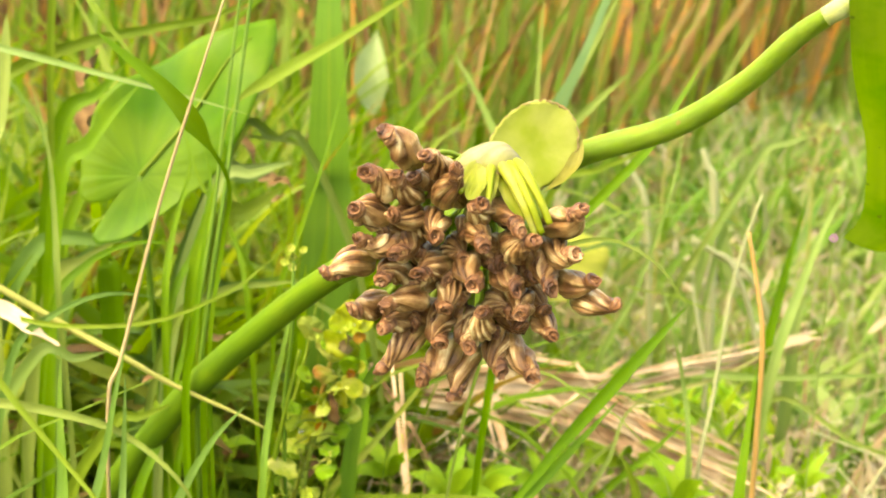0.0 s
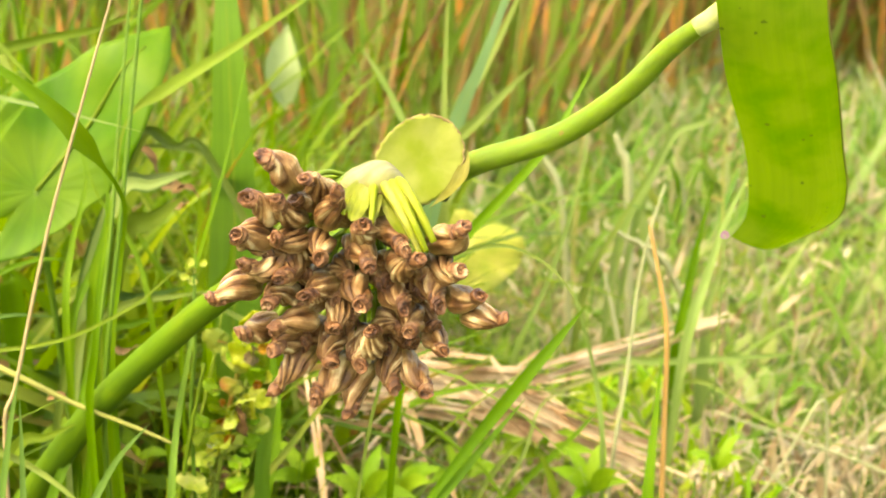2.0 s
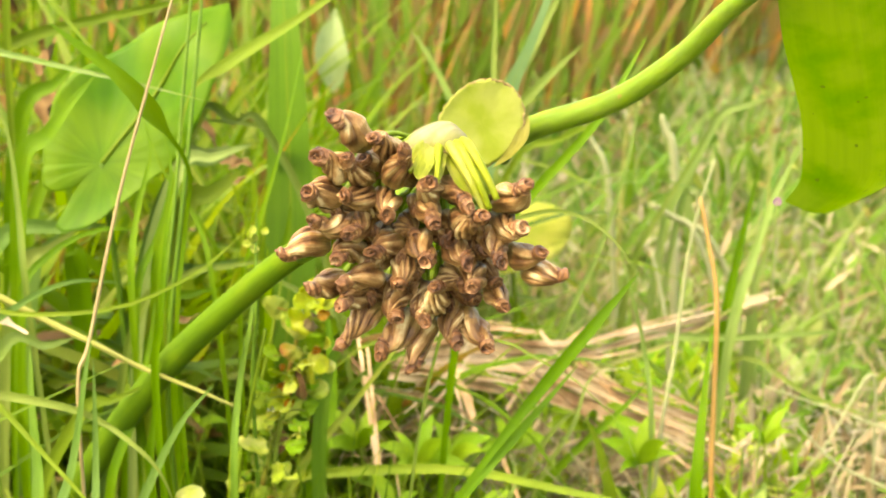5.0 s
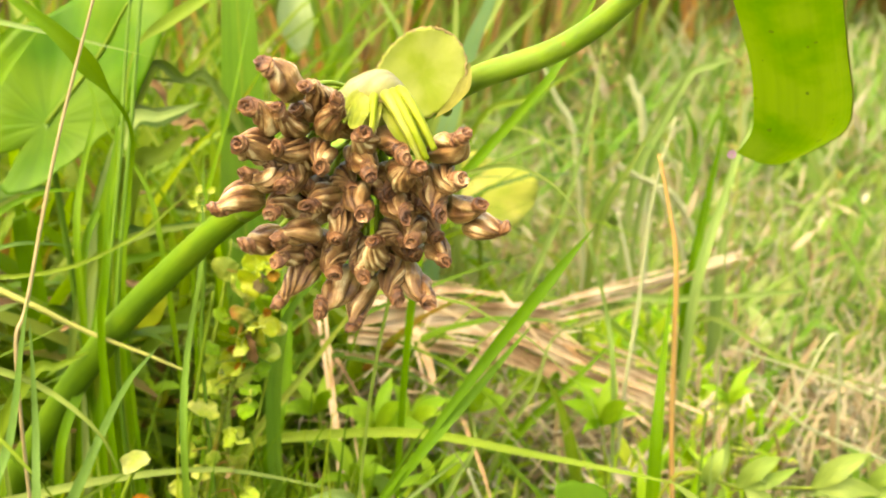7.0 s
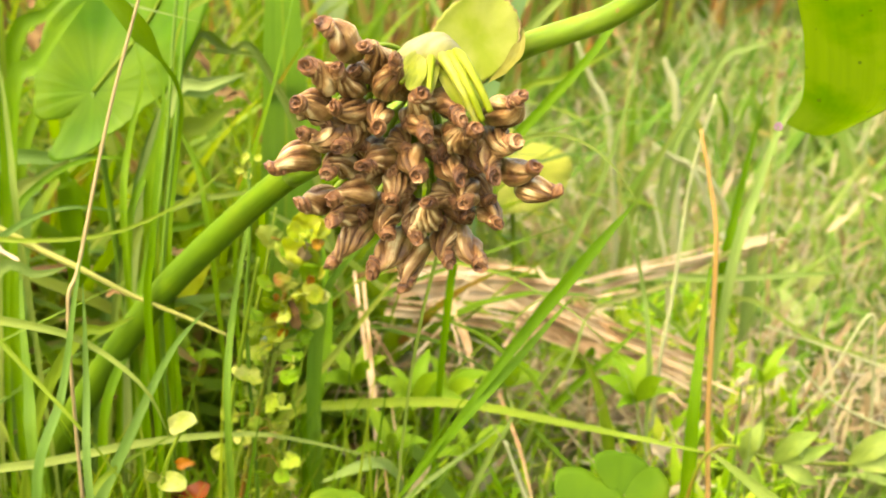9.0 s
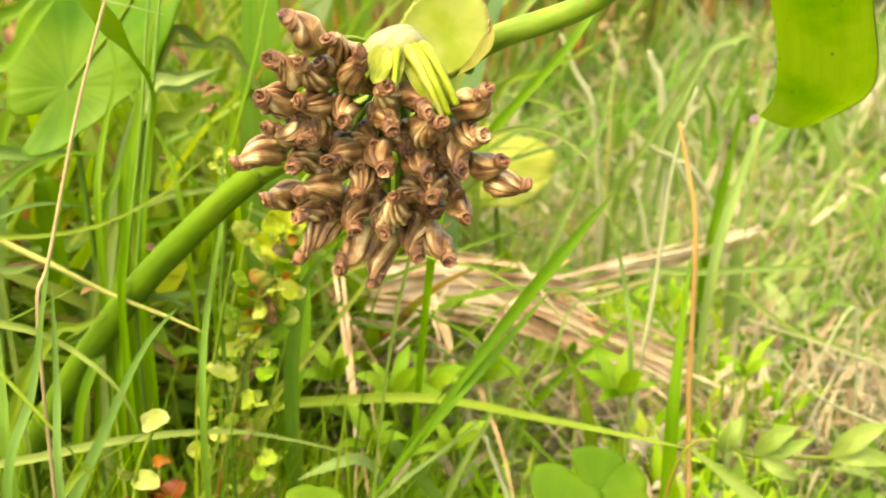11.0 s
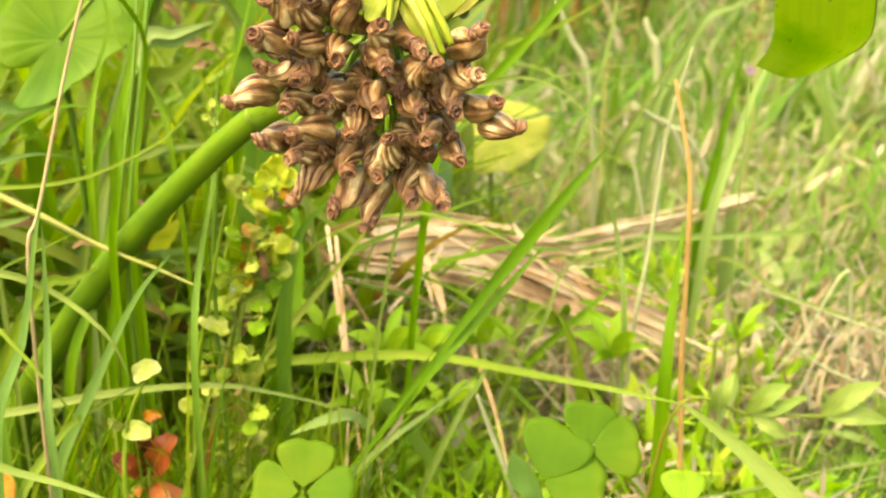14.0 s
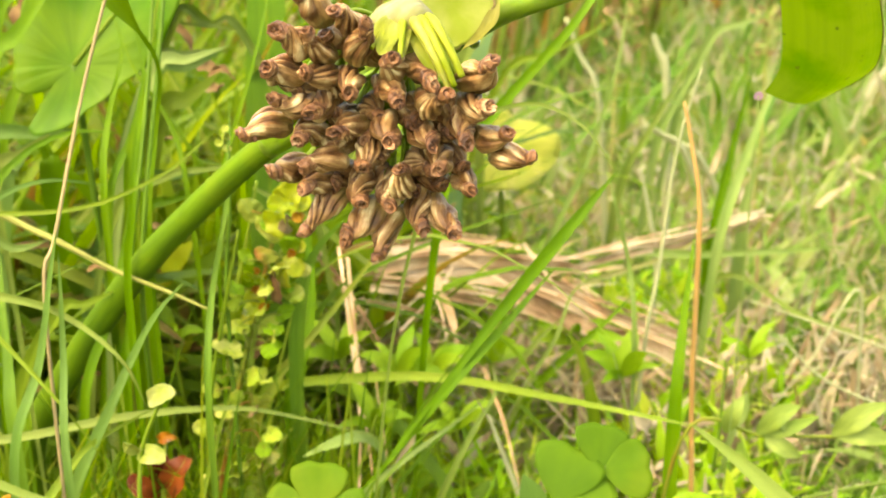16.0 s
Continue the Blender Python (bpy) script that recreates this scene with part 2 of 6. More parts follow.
def husk_material(name, stops, rough):
    """Dried twisted petals: pale ribs and brown streaks that run along them, with shade painted into the grooves."""
    m, n, l, b = node_material(name)
    uv = n.new("ShaderNodeUVMap")
    info = n.new("ShaderNodeObjectInfo")
    stretch = n.new("ShaderNodeMapping")
    stretch.inputs["Scale"].default_value = (6.0, 1.5, 1.0)
    l.new(uv.outputs[0], stretch.inputs["Vector"])
    shift = n.new("ShaderNodeVectorMath")
    shift.operation = "ADD"
    l.new(stretch.outputs[0], shift.inputs[0])
    far = n.new("ShaderNodeMath")
    far.operation = "MULTIPLY"
    l.new(info.outputs["Random"], far.inputs[0])
    far.inputs[1].default_value = 37.0
    l.new(far.outputs[0], shift.inputs[1])
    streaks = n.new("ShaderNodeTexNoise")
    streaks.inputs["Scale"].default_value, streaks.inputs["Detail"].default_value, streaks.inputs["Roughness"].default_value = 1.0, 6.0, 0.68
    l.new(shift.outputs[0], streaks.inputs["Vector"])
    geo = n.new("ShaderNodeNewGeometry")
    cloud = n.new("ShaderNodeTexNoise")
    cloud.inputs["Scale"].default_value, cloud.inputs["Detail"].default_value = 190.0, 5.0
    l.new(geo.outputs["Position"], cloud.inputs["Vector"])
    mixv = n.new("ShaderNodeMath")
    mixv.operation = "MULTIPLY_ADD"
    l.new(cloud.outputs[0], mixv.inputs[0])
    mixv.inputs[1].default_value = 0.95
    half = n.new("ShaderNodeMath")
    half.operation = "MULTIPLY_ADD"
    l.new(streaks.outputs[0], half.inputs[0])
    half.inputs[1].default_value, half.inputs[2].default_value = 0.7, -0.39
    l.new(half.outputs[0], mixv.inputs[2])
    # the withered petals' backs are paler; shade in the grooves is painted as colour
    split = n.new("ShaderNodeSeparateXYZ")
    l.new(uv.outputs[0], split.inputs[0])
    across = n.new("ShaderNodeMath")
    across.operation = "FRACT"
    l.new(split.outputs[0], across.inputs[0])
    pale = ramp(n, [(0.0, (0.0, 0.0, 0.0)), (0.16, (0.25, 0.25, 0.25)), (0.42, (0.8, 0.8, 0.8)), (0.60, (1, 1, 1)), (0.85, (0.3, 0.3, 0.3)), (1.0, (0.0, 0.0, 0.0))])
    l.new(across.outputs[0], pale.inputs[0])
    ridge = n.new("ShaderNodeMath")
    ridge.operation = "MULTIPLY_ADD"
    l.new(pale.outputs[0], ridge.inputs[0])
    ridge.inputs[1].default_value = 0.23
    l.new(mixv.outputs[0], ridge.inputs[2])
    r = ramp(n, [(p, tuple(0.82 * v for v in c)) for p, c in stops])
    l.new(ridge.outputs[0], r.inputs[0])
    # towards the stalk the petals keep some of their green
    fresh = n.new("ShaderNodeMix")
    fresh.data_type = "RGBA"
    young = ramp(n, [(0.0, (0.55, 0.55, 0.55)), (0.45, (0.0, 0.0, 0.0))])
    l.new(split.outputs[1], young.inputs[0])
    l.new(young.outputs[0], fresh.inputs["Factor"])
    l.new(r.outputs[0], fresh.inputs["A"])
    fresh.inputs["B"].default_value = (0.20, 0.17, 0.04, 1)
    l.new(fresh.outputs["Result"], b.inputs["Base Color"])
    b.inputs["Roughness"].default_value = rough
    b.inputs["Specular IOR Level"].default_value = 0.22
    bump = n.new("ShaderNodeBump")
    bump.inputs["Strength"].default_value, bump.inputs["Distance"].default_value = 1.0, 0.0003
    l.new(streaks.outputs[0], bump.inputs["Height"])
    l.new(bump.outputs[0], b.inputs["Normal"])
    return m


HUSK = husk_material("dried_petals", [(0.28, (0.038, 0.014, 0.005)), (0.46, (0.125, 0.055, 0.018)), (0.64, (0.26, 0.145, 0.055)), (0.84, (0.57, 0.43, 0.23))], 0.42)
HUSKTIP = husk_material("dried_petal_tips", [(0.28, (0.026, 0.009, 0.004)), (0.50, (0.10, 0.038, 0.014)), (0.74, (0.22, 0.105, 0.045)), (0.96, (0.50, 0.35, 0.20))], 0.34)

m, n, l, b = node_material("water")
b.inputs["Transmission Weight"].default_value, b.inputs["Roughness"].default_value, b.inputs["IOR"].default_value = 1.0, 0.0, 1.33
WATER = m

m, n, l, b = node_material("soil")
tex = n.new("ShaderNodeTexNoise")
tex.inputs["Scale"].default_value, tex.inputs["Detail"].default_value = 35.0, 8.0
geo = n.new("ShaderNodeNewGeometry")
l.new(geo.outputs["Position"], tex.inputs["Vector"])
r = ramp(n, [(0.3, (0.018, 0.030, 0.006)), (0.5, (0.035, 0.050, 0.011)), (0.7, (0.075, 0.065, 0.028))])
l.new(tex.outputs[0], r.inputs[0])
l.new(r.outputs[0], b.inputs["Base Color"])
b.inputs["Roughness"].default_value = 0.9
bump = n.new("ShaderNodeBump")
bump.inputs["Strength"].default_value, bump.inputs["Distance"].default_value = 0.8, 0.01
l.new(tex.outputs[0], bump.inputs["Height"])
l.new(bump.outputs[0], b.inputs["Normal"])
SOIL = m


# ---- mesh helpers ----
def mesh_from(name, verts, faces, material, uvs=None, smooth=True):
    me = bpy.data.meshes.new(name)
    me.from_pydata([tuple(v) for v in verts], [], faces)
    if uvs is not None:
        layer = me.uv_layers.new(name="UVMap")
        index = np.empty(len(me.loops), dtype=np.int32)
        me.loops.foreach_get("vertex_index", index)
        layer.data.foreach_set("uv", np.asarray(uvs, dtype=np.float32)[index].ravel())
    me.polygons.foreach_set("use_smooth", [smooth] * len(me.polygons))
    me.materials.append(material)
    me.update()
    return me


def part(name, me, parent, label=""):
    ob = new(name, me)
    ob.parent = parent
    return tagged(ob, label=label)


def curve_through(points, count):
    """A smooth line through the points: count places along it, evenly in the parameter."""
    p = np.array(points, float)
    p = np.vstack([2 * p[0] - p[1], p, 2 * p[-1] - p[-2]])
    at = np.linspace(0, len(points) - 1 - 1e-9, count)
    k, s = at.astype(int), (at % 1)[:, None]
    a, b, c, d = p[k], p[k + 1], p[k + 2], p[k + 3]
    return 0.5 * (2 * b + (c - a) * s + (2 * a - 5 * b + 4 * c - d) * s**2 + (3 * b - a - 3 * c + d) * s**3)


def frames_along(line):
    t = np.gradient(line, axis=0)
    t /= np.linalg.norm(t, axis=1)[:, None] + 1e-12
    side = np.cross(t, (0.0, -1.0, 0.15))
    side /= np.linalg.norm(side, axis=1)[:, None] + 1e-9
    return t, side, np.cross(side, t)


def tube_mesh(name, points, radii, material, around=12, count=40, ripple=0.0):
    line = curve_through(points, count)
    rad = np.interp(np.linspace(0, 1, count), np.linspace(0, 1, len(radii)), radii)
    t, u, v = frames_along(line)
    ang = np.linspace(0, 2 * np.pi, around, endpoint=False)
    rng = np.random.default_rng(len(points) + count)
    rr = rad[:, None] * (1 + ripple * rng.standard_normal((count, around)))
    verts = line[:, None] + rr[..., None] * (np.cos(ang)[None, :, None] * u[:, None] + np.sin(ang)[None, :, None] * v[:, None])
    verts = np.vstack([verts.reshape(-1, 3), line[:1], line[-1:]])
    faces = []
    for i in range(count - 1):
        for j in range(around):
            k = (j + 1) % around
            faces.append((i * around + j, i * around + k, (i + 1) * around + k, (i + 1) * around + j))
    e0, e1 = count * around, count * around + 1
    for j in range(around):
        k = (j + 1) % around
        faces.append((e0, k, j))
        faces.append((e1, (count - 1) * around + j, (count - 1) * around + k))
    uvs = [(j / around, 0.2 * i) for i in range(count) for j in range(around)] + [(0.5, 0), (0.5, 1)]
    return mesh_from(name, verts, faces, material, uvs)


def grass_shape(s, start=0.45, blunt=0.0):
    return np.minimum(start + (1 - start) * np.minimum(s / 0.35, 1), 1) * np.clip((1 - s) / 0.5, blunt, 1) ** 0.75


def lance_shape(s):
    return np.clip(np.sin(np.pi * np.clip(s, 0, 1) ** 0.8), 0.03, 1)


def oval_shape(s):
    return np.clip(1 - np.abs(2 * s - 1) ** 2.3, 0.004, 1) ** 0.5


def blade_mesh(name, points, width, material, turn=0.0, count=22, shape=None, keel=0.38, wave=0.0):
    """A leaf strip: upper and lower skin of a folded blade, closed along both edges."""
    line = curve_through(points, count)
    t, u, v = frames_along(line)
    s = np.linspace(0, 1, count)
    c, q = np.cos(np.radians(turn * (0.4 + s))), np.sin(np.radians(turn * (0.4 + s)))
    side, up = c[:, None] * u + q[:, None] * v, c[:, None] * v - q[:, None] * u
    half = (0.5 * width * (shape or grass_shape)(s))[:, None]
    thick = 0.018 * width + 0.00004
    across = np.array([-1.0, -0.55, 0.0, 0.55, 1.0])
    body = np.array([0.0, 0.7, 1.0, 0.7, 0.0])
    ripple = wave * width * np.sin(s * 17 + 1)[:, None]
    skins = []
    for sign in (1, -1):
        rows = [line + half * x * side + (keel * half * abs(x) + sign * thick * k + ripple * x * abs(x)) * up for x, k in zip(across, body)]
        skins.append(np.stack(rows, 1).reshape(-1, 3))
    faces = []
    for i in range(count - 1):
        for j in range(4):
            a = i * 5 + j
            faces.append((a, a + 1, a + 6, a + 5))
            a += 5 * count
            faces.append((a, a + 5, a + 6, a + 1))
    uvs = [(0.5 + 0.5 * x, 4 * a) for a in s for x in across]
    return mesh_from(name, np.vstack(skins), faces, material, uvs + uvs)


def to_ground(points):
    """Carries a blade on from its lower end, along its own way, down into the sward."""
    p = [Vector(q) for q in points]
    back = p[0] - p[1]
    level = Vector((back.x, back.y, 0)).length / max(back.length, 1e-6)
    z = p[0].z
    if z > 0.02:
        run = back.normalized() * (0.012 + 0.03 * level)
        p.insert(0, Vector((p[0].x + run.x * 0.6, p[0].y + run.y * 0.6 + 0.006, z * (0.5 + 0.2 * level))))
        p.insert(0, Vector((p[0].x + run.x * 0.5, p[0].y + run.y * 0.5 + 0.008, -0.004)))
    return p


def stalked_shape(s, share):
    """A blade that leaves a thin upright stem part of the way up."""
    return np.where(s < share, 0.2, np.clip(0.2 + (s - share) / 0.1, 0.2, 1) * np.clip((1 - s) / 0.24, 0, 1) ** 0.75)


def grass_blade(points, width, material, label, turn=0.0, stalked=0.0, foot=0.45):
    shape = (lambda s: stalked_shape(s, stalked)) if stalked else (lambda s: np.clip(np.sin(np.pi * s**2.6), 0.05, 1)) if foot < 0.2 else grass_shape
    ob = new("grass_blade", blade_mesh("grass_blade", to_ground(points), width, material, turn, 40 if stalked else 26, shape, wave=0.012))
    if width > 0.0042 and not stalked:
        part("midrib", tube_mesh("midrib", to_ground(points), [0.035 * width, 0.04 * width, 0.02 * width], material, 5, 26), ob)
    return tagged(ob, label, "grass", "single grass blades")


def reed_leaf(points, width, material, label, turn=0.0):
    ob = new("reed_leaf", blade_mesh("reed_leaf", to_ground(points), width, material, turn, 28, lambda s: grass_shape(s, 0.6, 0.3), 0.10))
    part("midrib", tube_mesh("midrib", to_ground(points), [0.03 * width, 0.03 * width, 0.02 * width], LIME, 6, 28), ob)
    return tagged(ob, label, "reed", "reed leaves")


def stalk(points, radius, material, label, tip=0.6):
    ob = new("stalk", tube_mesh("stalk", to_ground(points), [radius, radius, radius * tip], material, 8, 34, 0.04))
    return tagged(ob, label, "stalk", "single stalks")


def leaf_mesh(name, centre, axis, normal, reach, outline, material, cup=0.0, rings=9, around=48, wave=0.0, seed=0, fold=0.0, ribs=0.0):
    """A leaf blade fanned out from where its stalk joins; outline(angle from the axis) gives the reach of the edge."""
    a = Vector(axis).normalized()
    nrm = Vector(normal)
    nrm = (nrm - nrm.dot(a) * a).normalized()
    side = nrm.cross(a)
    verts, uvs = [Vector(centre)], [(0.5, 0.0)]
    for i in range(1, rings + 1):
        f = i / rings
        for j in range(around):
            ang = 2 * math.pi * j / around
            r = reach * outline(math.atan2(math.sin(ang), math.cos(ang))) * f
            p = Vector((math.cos(ang) * r, math.sin(ang) * r))
            lift = cup * reach * f * f + fold * abs(p.y) + wave * reach * f * noise.noise(Vector((p.x / reach * 2.2, p.y / reach * 2.2, seed))) + ribs * reach * f * noise.noise(Vector((9 * math.cos(ang), 9 * math.sin(ang), seed + 5)))
            verts.append(Vector(centre) + a * p.x + side * p.y + nrm * lift)
            uvs.append((0.5 + abs(math.atan2(math.sin(ang), math.cos(ang))) / 3.1416, f * 0.6))
    faces = [(0, 1 + j, 1 + (j + 1) % around) for j in range(around)]
    for i in range(rings - 1):
        for j in range(around):
            k = (j + 1) % around
            faces.append((1 + i * around + j, 1 + (i + 1) * around + j, 1 + (i + 1) * around + k, 1 + i * around + k))
    # a second skin just behind gives the leaf its thickness
    count, thin = len(verts), 0.004 * reach
    verts += [v - nrm * thin for v in verts]
    uvs += uvs
    faces += [tuple(count + q for q in reversed(face)) for face in faces]
    edge = 1 + (rings - 1) * around
    for j in range(around):
        k = (j + 1) % around
        faces.append((edge + j, edge + count + j, edge + count + k, edge + k))
    return mesh_from(name, verts, faces, material, uvs)


def round_outline(a):
    return 1.0 + 0.05 * math.sin(3 * a + 1)


def drooping_outline(a):
    """Broad, with a blunt point ahead."""
    return 0.80 + 0.28 * max(0.0, math.cos(a)) ** 3 + 0.06 * math.sin(3 * a + 0.6) + 0.04 * math.sin(5 * a)


def oval_outline(a):
    return 0.55 + 0.45 * abs(math.cos(a * 0.5)) ** 2 - 0.25 * math.sin(a) ** 2


def clover_outline(a):
    """A wedge with straight sides and a broad, faintly notched end; the stalk joins at the narrow end."""
    a = abs(a)
    end = 1 - 0.06 * math.exp(-(a / 0.14) ** 2)
    return end if a < 0.60 else end * max(0.02, 1 - ((a - 0.60) / 0.50) ** 1.8) if a < 1.10 else 0.02


ARROW = ((-180, 0.375), (-172, 0.385), (-160, 0.34), (-126, 0.225), (-95, 0.225), (-69, 0.257), (-50, 0.345), (-35, 0.469), (-18, 0.709), (-5, 0.93), (0, 1.0),
         (4, 0.90), (8, 0.80), (26, 0.613), (40, 0.50), (58, 0.411), (90, 0.325), (127, 0.296), (145, 0.318), (152, 0.30), (163, 0.215), (166, 0.19), (168.5, 0.12), (171, 0.19), (176, 0.27), (180, 0.375))


def arrow_outline(a):
    """An arrow-shaped leaf: long blade ahead, two lobes behind, a notch at the stalk."""
    return float(np.interp(math.degrees(a), [p for p, _ in ARROW], [q for _, q in ARROW]))


# ---- ground ----
def ground_sheet():
    steps = sorted({round(x, 3) for x in np.r_[np.linspace(-1.6, 1.6, 65), -60, -25, -10, -5, -3, 3, 5, 10, 25, 60]})
    deep = sorted({round(y, 3) for y in np.r_[np.linspace(-0.4, 3.2, 73), -60, -20, -6, -2, 5, 8, 14, 30, 60]})
    verts = []
    for y in deep:
        for x in steps:
            near = 1.0 if abs(x) < 2 and -0.5 < y < 3.5 else 0.0
            z = -0.012 + near * (0.016 * noise.noise(Vector((x * 5, y * 5, 0))) + 0.006 * noise.noise(Vector((x * 19, y * 19, 3))))
            verts.append((x, y, z))
    w = len(steps)
    faces = [(i * w + j, i * w + j + 1, (i + 1) * w + j + 1, (i + 1) * w + j) for i in range(len(deep) - 1) for j in range(w - 1)]
    ob = new("ground", mesh_from("ground", verts, faces, SOIL, [(v[0], v[1]) for v in verts]))
    return tagged(ob, "damp earth grown over with grass and litter", "ground", kind="structure")


ground_sheet()


# ---- carpets of grass ----
def carpet(name, label, category, material, where, height, width, lean, seed, segments=5, bow=0.6, keel=0.25, clumps=0, root=0.1, sideways=0.0, lift=0.0, bed=None):
    """Many separate grass leaves in one mesh. where(rng) -> arrays x, y; height, width: (least, most)."""
    rng = np.random.default_rng(seed)
    x, y = where(rng)
    count = len(x)
    h = rng.uniform(*height, count) * rng.uniform(0.7, 1.15, count)
    w = rng.uniform(*width, count)
    way = rng.uniform(0, 2 * np.pi, count)
    # part of the leaves are laid over along the slope
    laid = rng.uniform(0, 1, count) < sideways
    way = np.where(laid, np.where(rng.uniform(0, 1, count) < 0.62, 0.0, np.pi) + rng.normal(0, 0.5, count), way)
    if clumps:
        # tufts: leaves spring from shared roots and spread outward
        home = rng.integers(0, clumps, count)
        x, y = x[home] + rng.normal(0, 0.012, count), y[home] + rng.normal(0, 0.012, count)
    tilt = np.where(laid, rng.uniform(0.25, 1.35, count) * lean, np.abs(rng.normal(0, lean, count)))
    face = rng.uniform(0, 2 * np.pi, count)
    s = np.linspace(0, 1, segments + 1)
    bend = tilt[:, None] * (root + (0.35 * s + bow * s**2) * (1 if root < 0.5 else 0.35))
    run = np.cumsum(np.c_[np.zeros(count), np.sin(bend[:, 1:])], 1) / segments * h[:, None]
    rise = np.cumsum(np.c_[np.zeros(count), np.cos(bend[:, 1:])], 1) / segments * h[:, None]
    line = np.stack([x[:, None] + run * np.cos(way)[:, None], y[:, None] + run * np.sin(way)[:, None], rise - 0.012 + (lift * rng.uniform(0, 1, count) ** 1.5 + (bed(x) if bed else 0.0))[:, None]], -1)
    shape = 0.5 * w[:, None] * np.minimum(0.6 + s, 1) * np.clip((1.02 - s) / 0.55, 0, 1) ** 0.8
    side = np.stack([np.cos(face), np.sin(face), np.zeros(count)], -1)[:, None]
    out = np.stack([-np.sin(face), np.cos(face), np.zeros(count)], -1)[:, None]
    left = line - side * shape[..., None] + out * keel * shape[..., None]
    right = line + side * shape[..., None] + out * keel * shape[..., None]
    verts = np.stack([left, line, right], 2).reshape(-1, 3)
    ring = 3 * (segments + 1)
    one = [(3 * i + j, 3 * i + j + 1, 3 * i + j + 4, 3 * i + j + 3) for i in range(segments) for j in (0, 1)]
    faces = (np.array(one)[None] + ring * np.arange(count)[:, None, None]).reshape(-1, 4)
    uvs = np.tile(np.stack([np.tile([0.0, 0.5, 1.0], segments + 1), np.repeat(s * 3, 3)], -1), (count, 1))
    uvs[:, 0] += np.repeat(rng.uniform(0, 9, count), ring)
    me = bpy.data.meshes.new(name)
    me.vertices.add(len(verts))
    me.vertices.foreach_set("co", verts.ravel())
    me.loops.add(faces.size)
    me.loops.foreach_set("vertex_index", faces.ravel().astype(np.int32))
    me.polygons.add(len(faces))
    me.polygons.foreach_set("loop_start", np.arange(0, faces.size, 4, dtype=np.int32))
    me.update(calc_edges=True)
    layer = me.uv_layers.new(name="UVMap")
    layer.data.foreach_set("uv", uvs[faces.ravel()].astype(np.float32).ravel())
    me.polygons.foreach_set("use_smooth", [True] * len(faces))
    me.materials.append(material)
    return tagged(new(name, me), label, category, kind="stuff")


def patch(count, x0, x1, y0, y1, keep=None):
    def where(rng):
        x, y = rng.uniform(x0, x1, count), rng.uniform(y0, y1, count)
        if keep is not None:
            ok = keep(x, y, rng.uniform(0, 1, count))
            x, y = x[ok], y[ok]
        return x, y
    return where


def fan(count, y0, y1, spread, left=-1.0, right=1.0, power=1.0):
    """Places in a wedge that widens with distance."""
    def where(rng):
        y = y0 + (y1 - y0) * rng.uniform(0, 1, count) ** power
        return (0.012 + y * spread * rng.uniform(left, right, count)), y
    return where


def patchy(where, scale, seed, share):
    """Thins a scatter out to drifts: keeps about a share of it, gathered in patches."""
    def some(rng):
        x, y = where(rng)
        field = np.array([noise.noise(Vector((a * scale, b * scale * 0.7, seed))) + 0.45 * noise.noise(Vector((a * scale * 2.6, b * scale * 2, seed + 7))) for a, b in zip(x, y)])
        keep = field + rng.normal(0, 0.06, len(x)) > np.quantile(field, 1 - share)
        return x[keep], y[keep]
    return some


carpet("field_grass", "short bright green and yellowing meadow grass", "grass", FIELD, fan(24000, 0.43, 1.5, 0.62, -0.45, 1, 1.3), (0.010, 0.042), (0.0014, 0.0050), 1.25, 1, segments=4, bow=0.9, root=0.9, sideways=0.6, lift=0.012)
carpet("fine_grass", "fine tangled pale grass", "grass", FIELD, fan(12000, 0.44, 1.4, 0.60, -0.5, 1, 1.2), (0.012, 0.040), (0.0006, 0.0016), 1.45, 13, segments=3, bow=1.0, root=1.0, sideways=0.5, lift=0.03)
carpet("far_grass", "pale meadow grass farther off", "grass", FIELD, fan(12000, 1.2, 3.4, 0.7, -0.6, 1, 1.2), (0.04, 0.10), (0.004, 0.012), 1.25, 2, segments=3, bow=1.0, root=0.9, sideways=0.6)
carpet("tall_grass", "tall green grass tufts", "grass", TUFTLEAF, fan(950, 0.50, 1.0, 0.65, -1.0, -0.06), (0.08, 0.26), (0.0018, 0.0075), 0.85, 3, segments=8, bow=1.1, clumps=110, root=0.7, sideways=0.7)
carpet("arching_grass", "broad green grass leaves arching over sideways", "grass", TUFTLEAF, fan(900, 0.52, 1.05, 0.65, -1.0, -0.16), (0.16, 0.34), (0.005, 0.014), 1.15, 31, segments=11, bow=1.5, root=0.35, sideways=0.95)
carpet("low_green_grass", "dense low grass between the weeds", "grass", TUFT, fan(4800, 0.40, 0.95, 0.6, -1.0, -0.10), (0.03, 0.10), (0.0014, 0.0050), 1.2, 4, segments=7, bow=1.0, root=0.8, sideways=0.75)
carpet("side_undergrowth", "green pointed leaves and grass lying over one another", "weeds", TUFTLEAF, patch(2500, -0.36, 0.0, 0.46, 0.85), (0.025, 0.085), (0.005, 0.014), 1.25, 18, segments=7, bow=0.8, root=0.9, sideways=0.75, lift=0.14)
carpet("near_grass", "fine green grass round the foot of the plant", "grass", TUFT, patch(420, -0.17, -0.01, 0.345, 0.43), (0.05, 0.15), (0.0008, 0.0028), 0.75, 14, segments=8, bow=1.2, root=0.5, sideways=0.5)
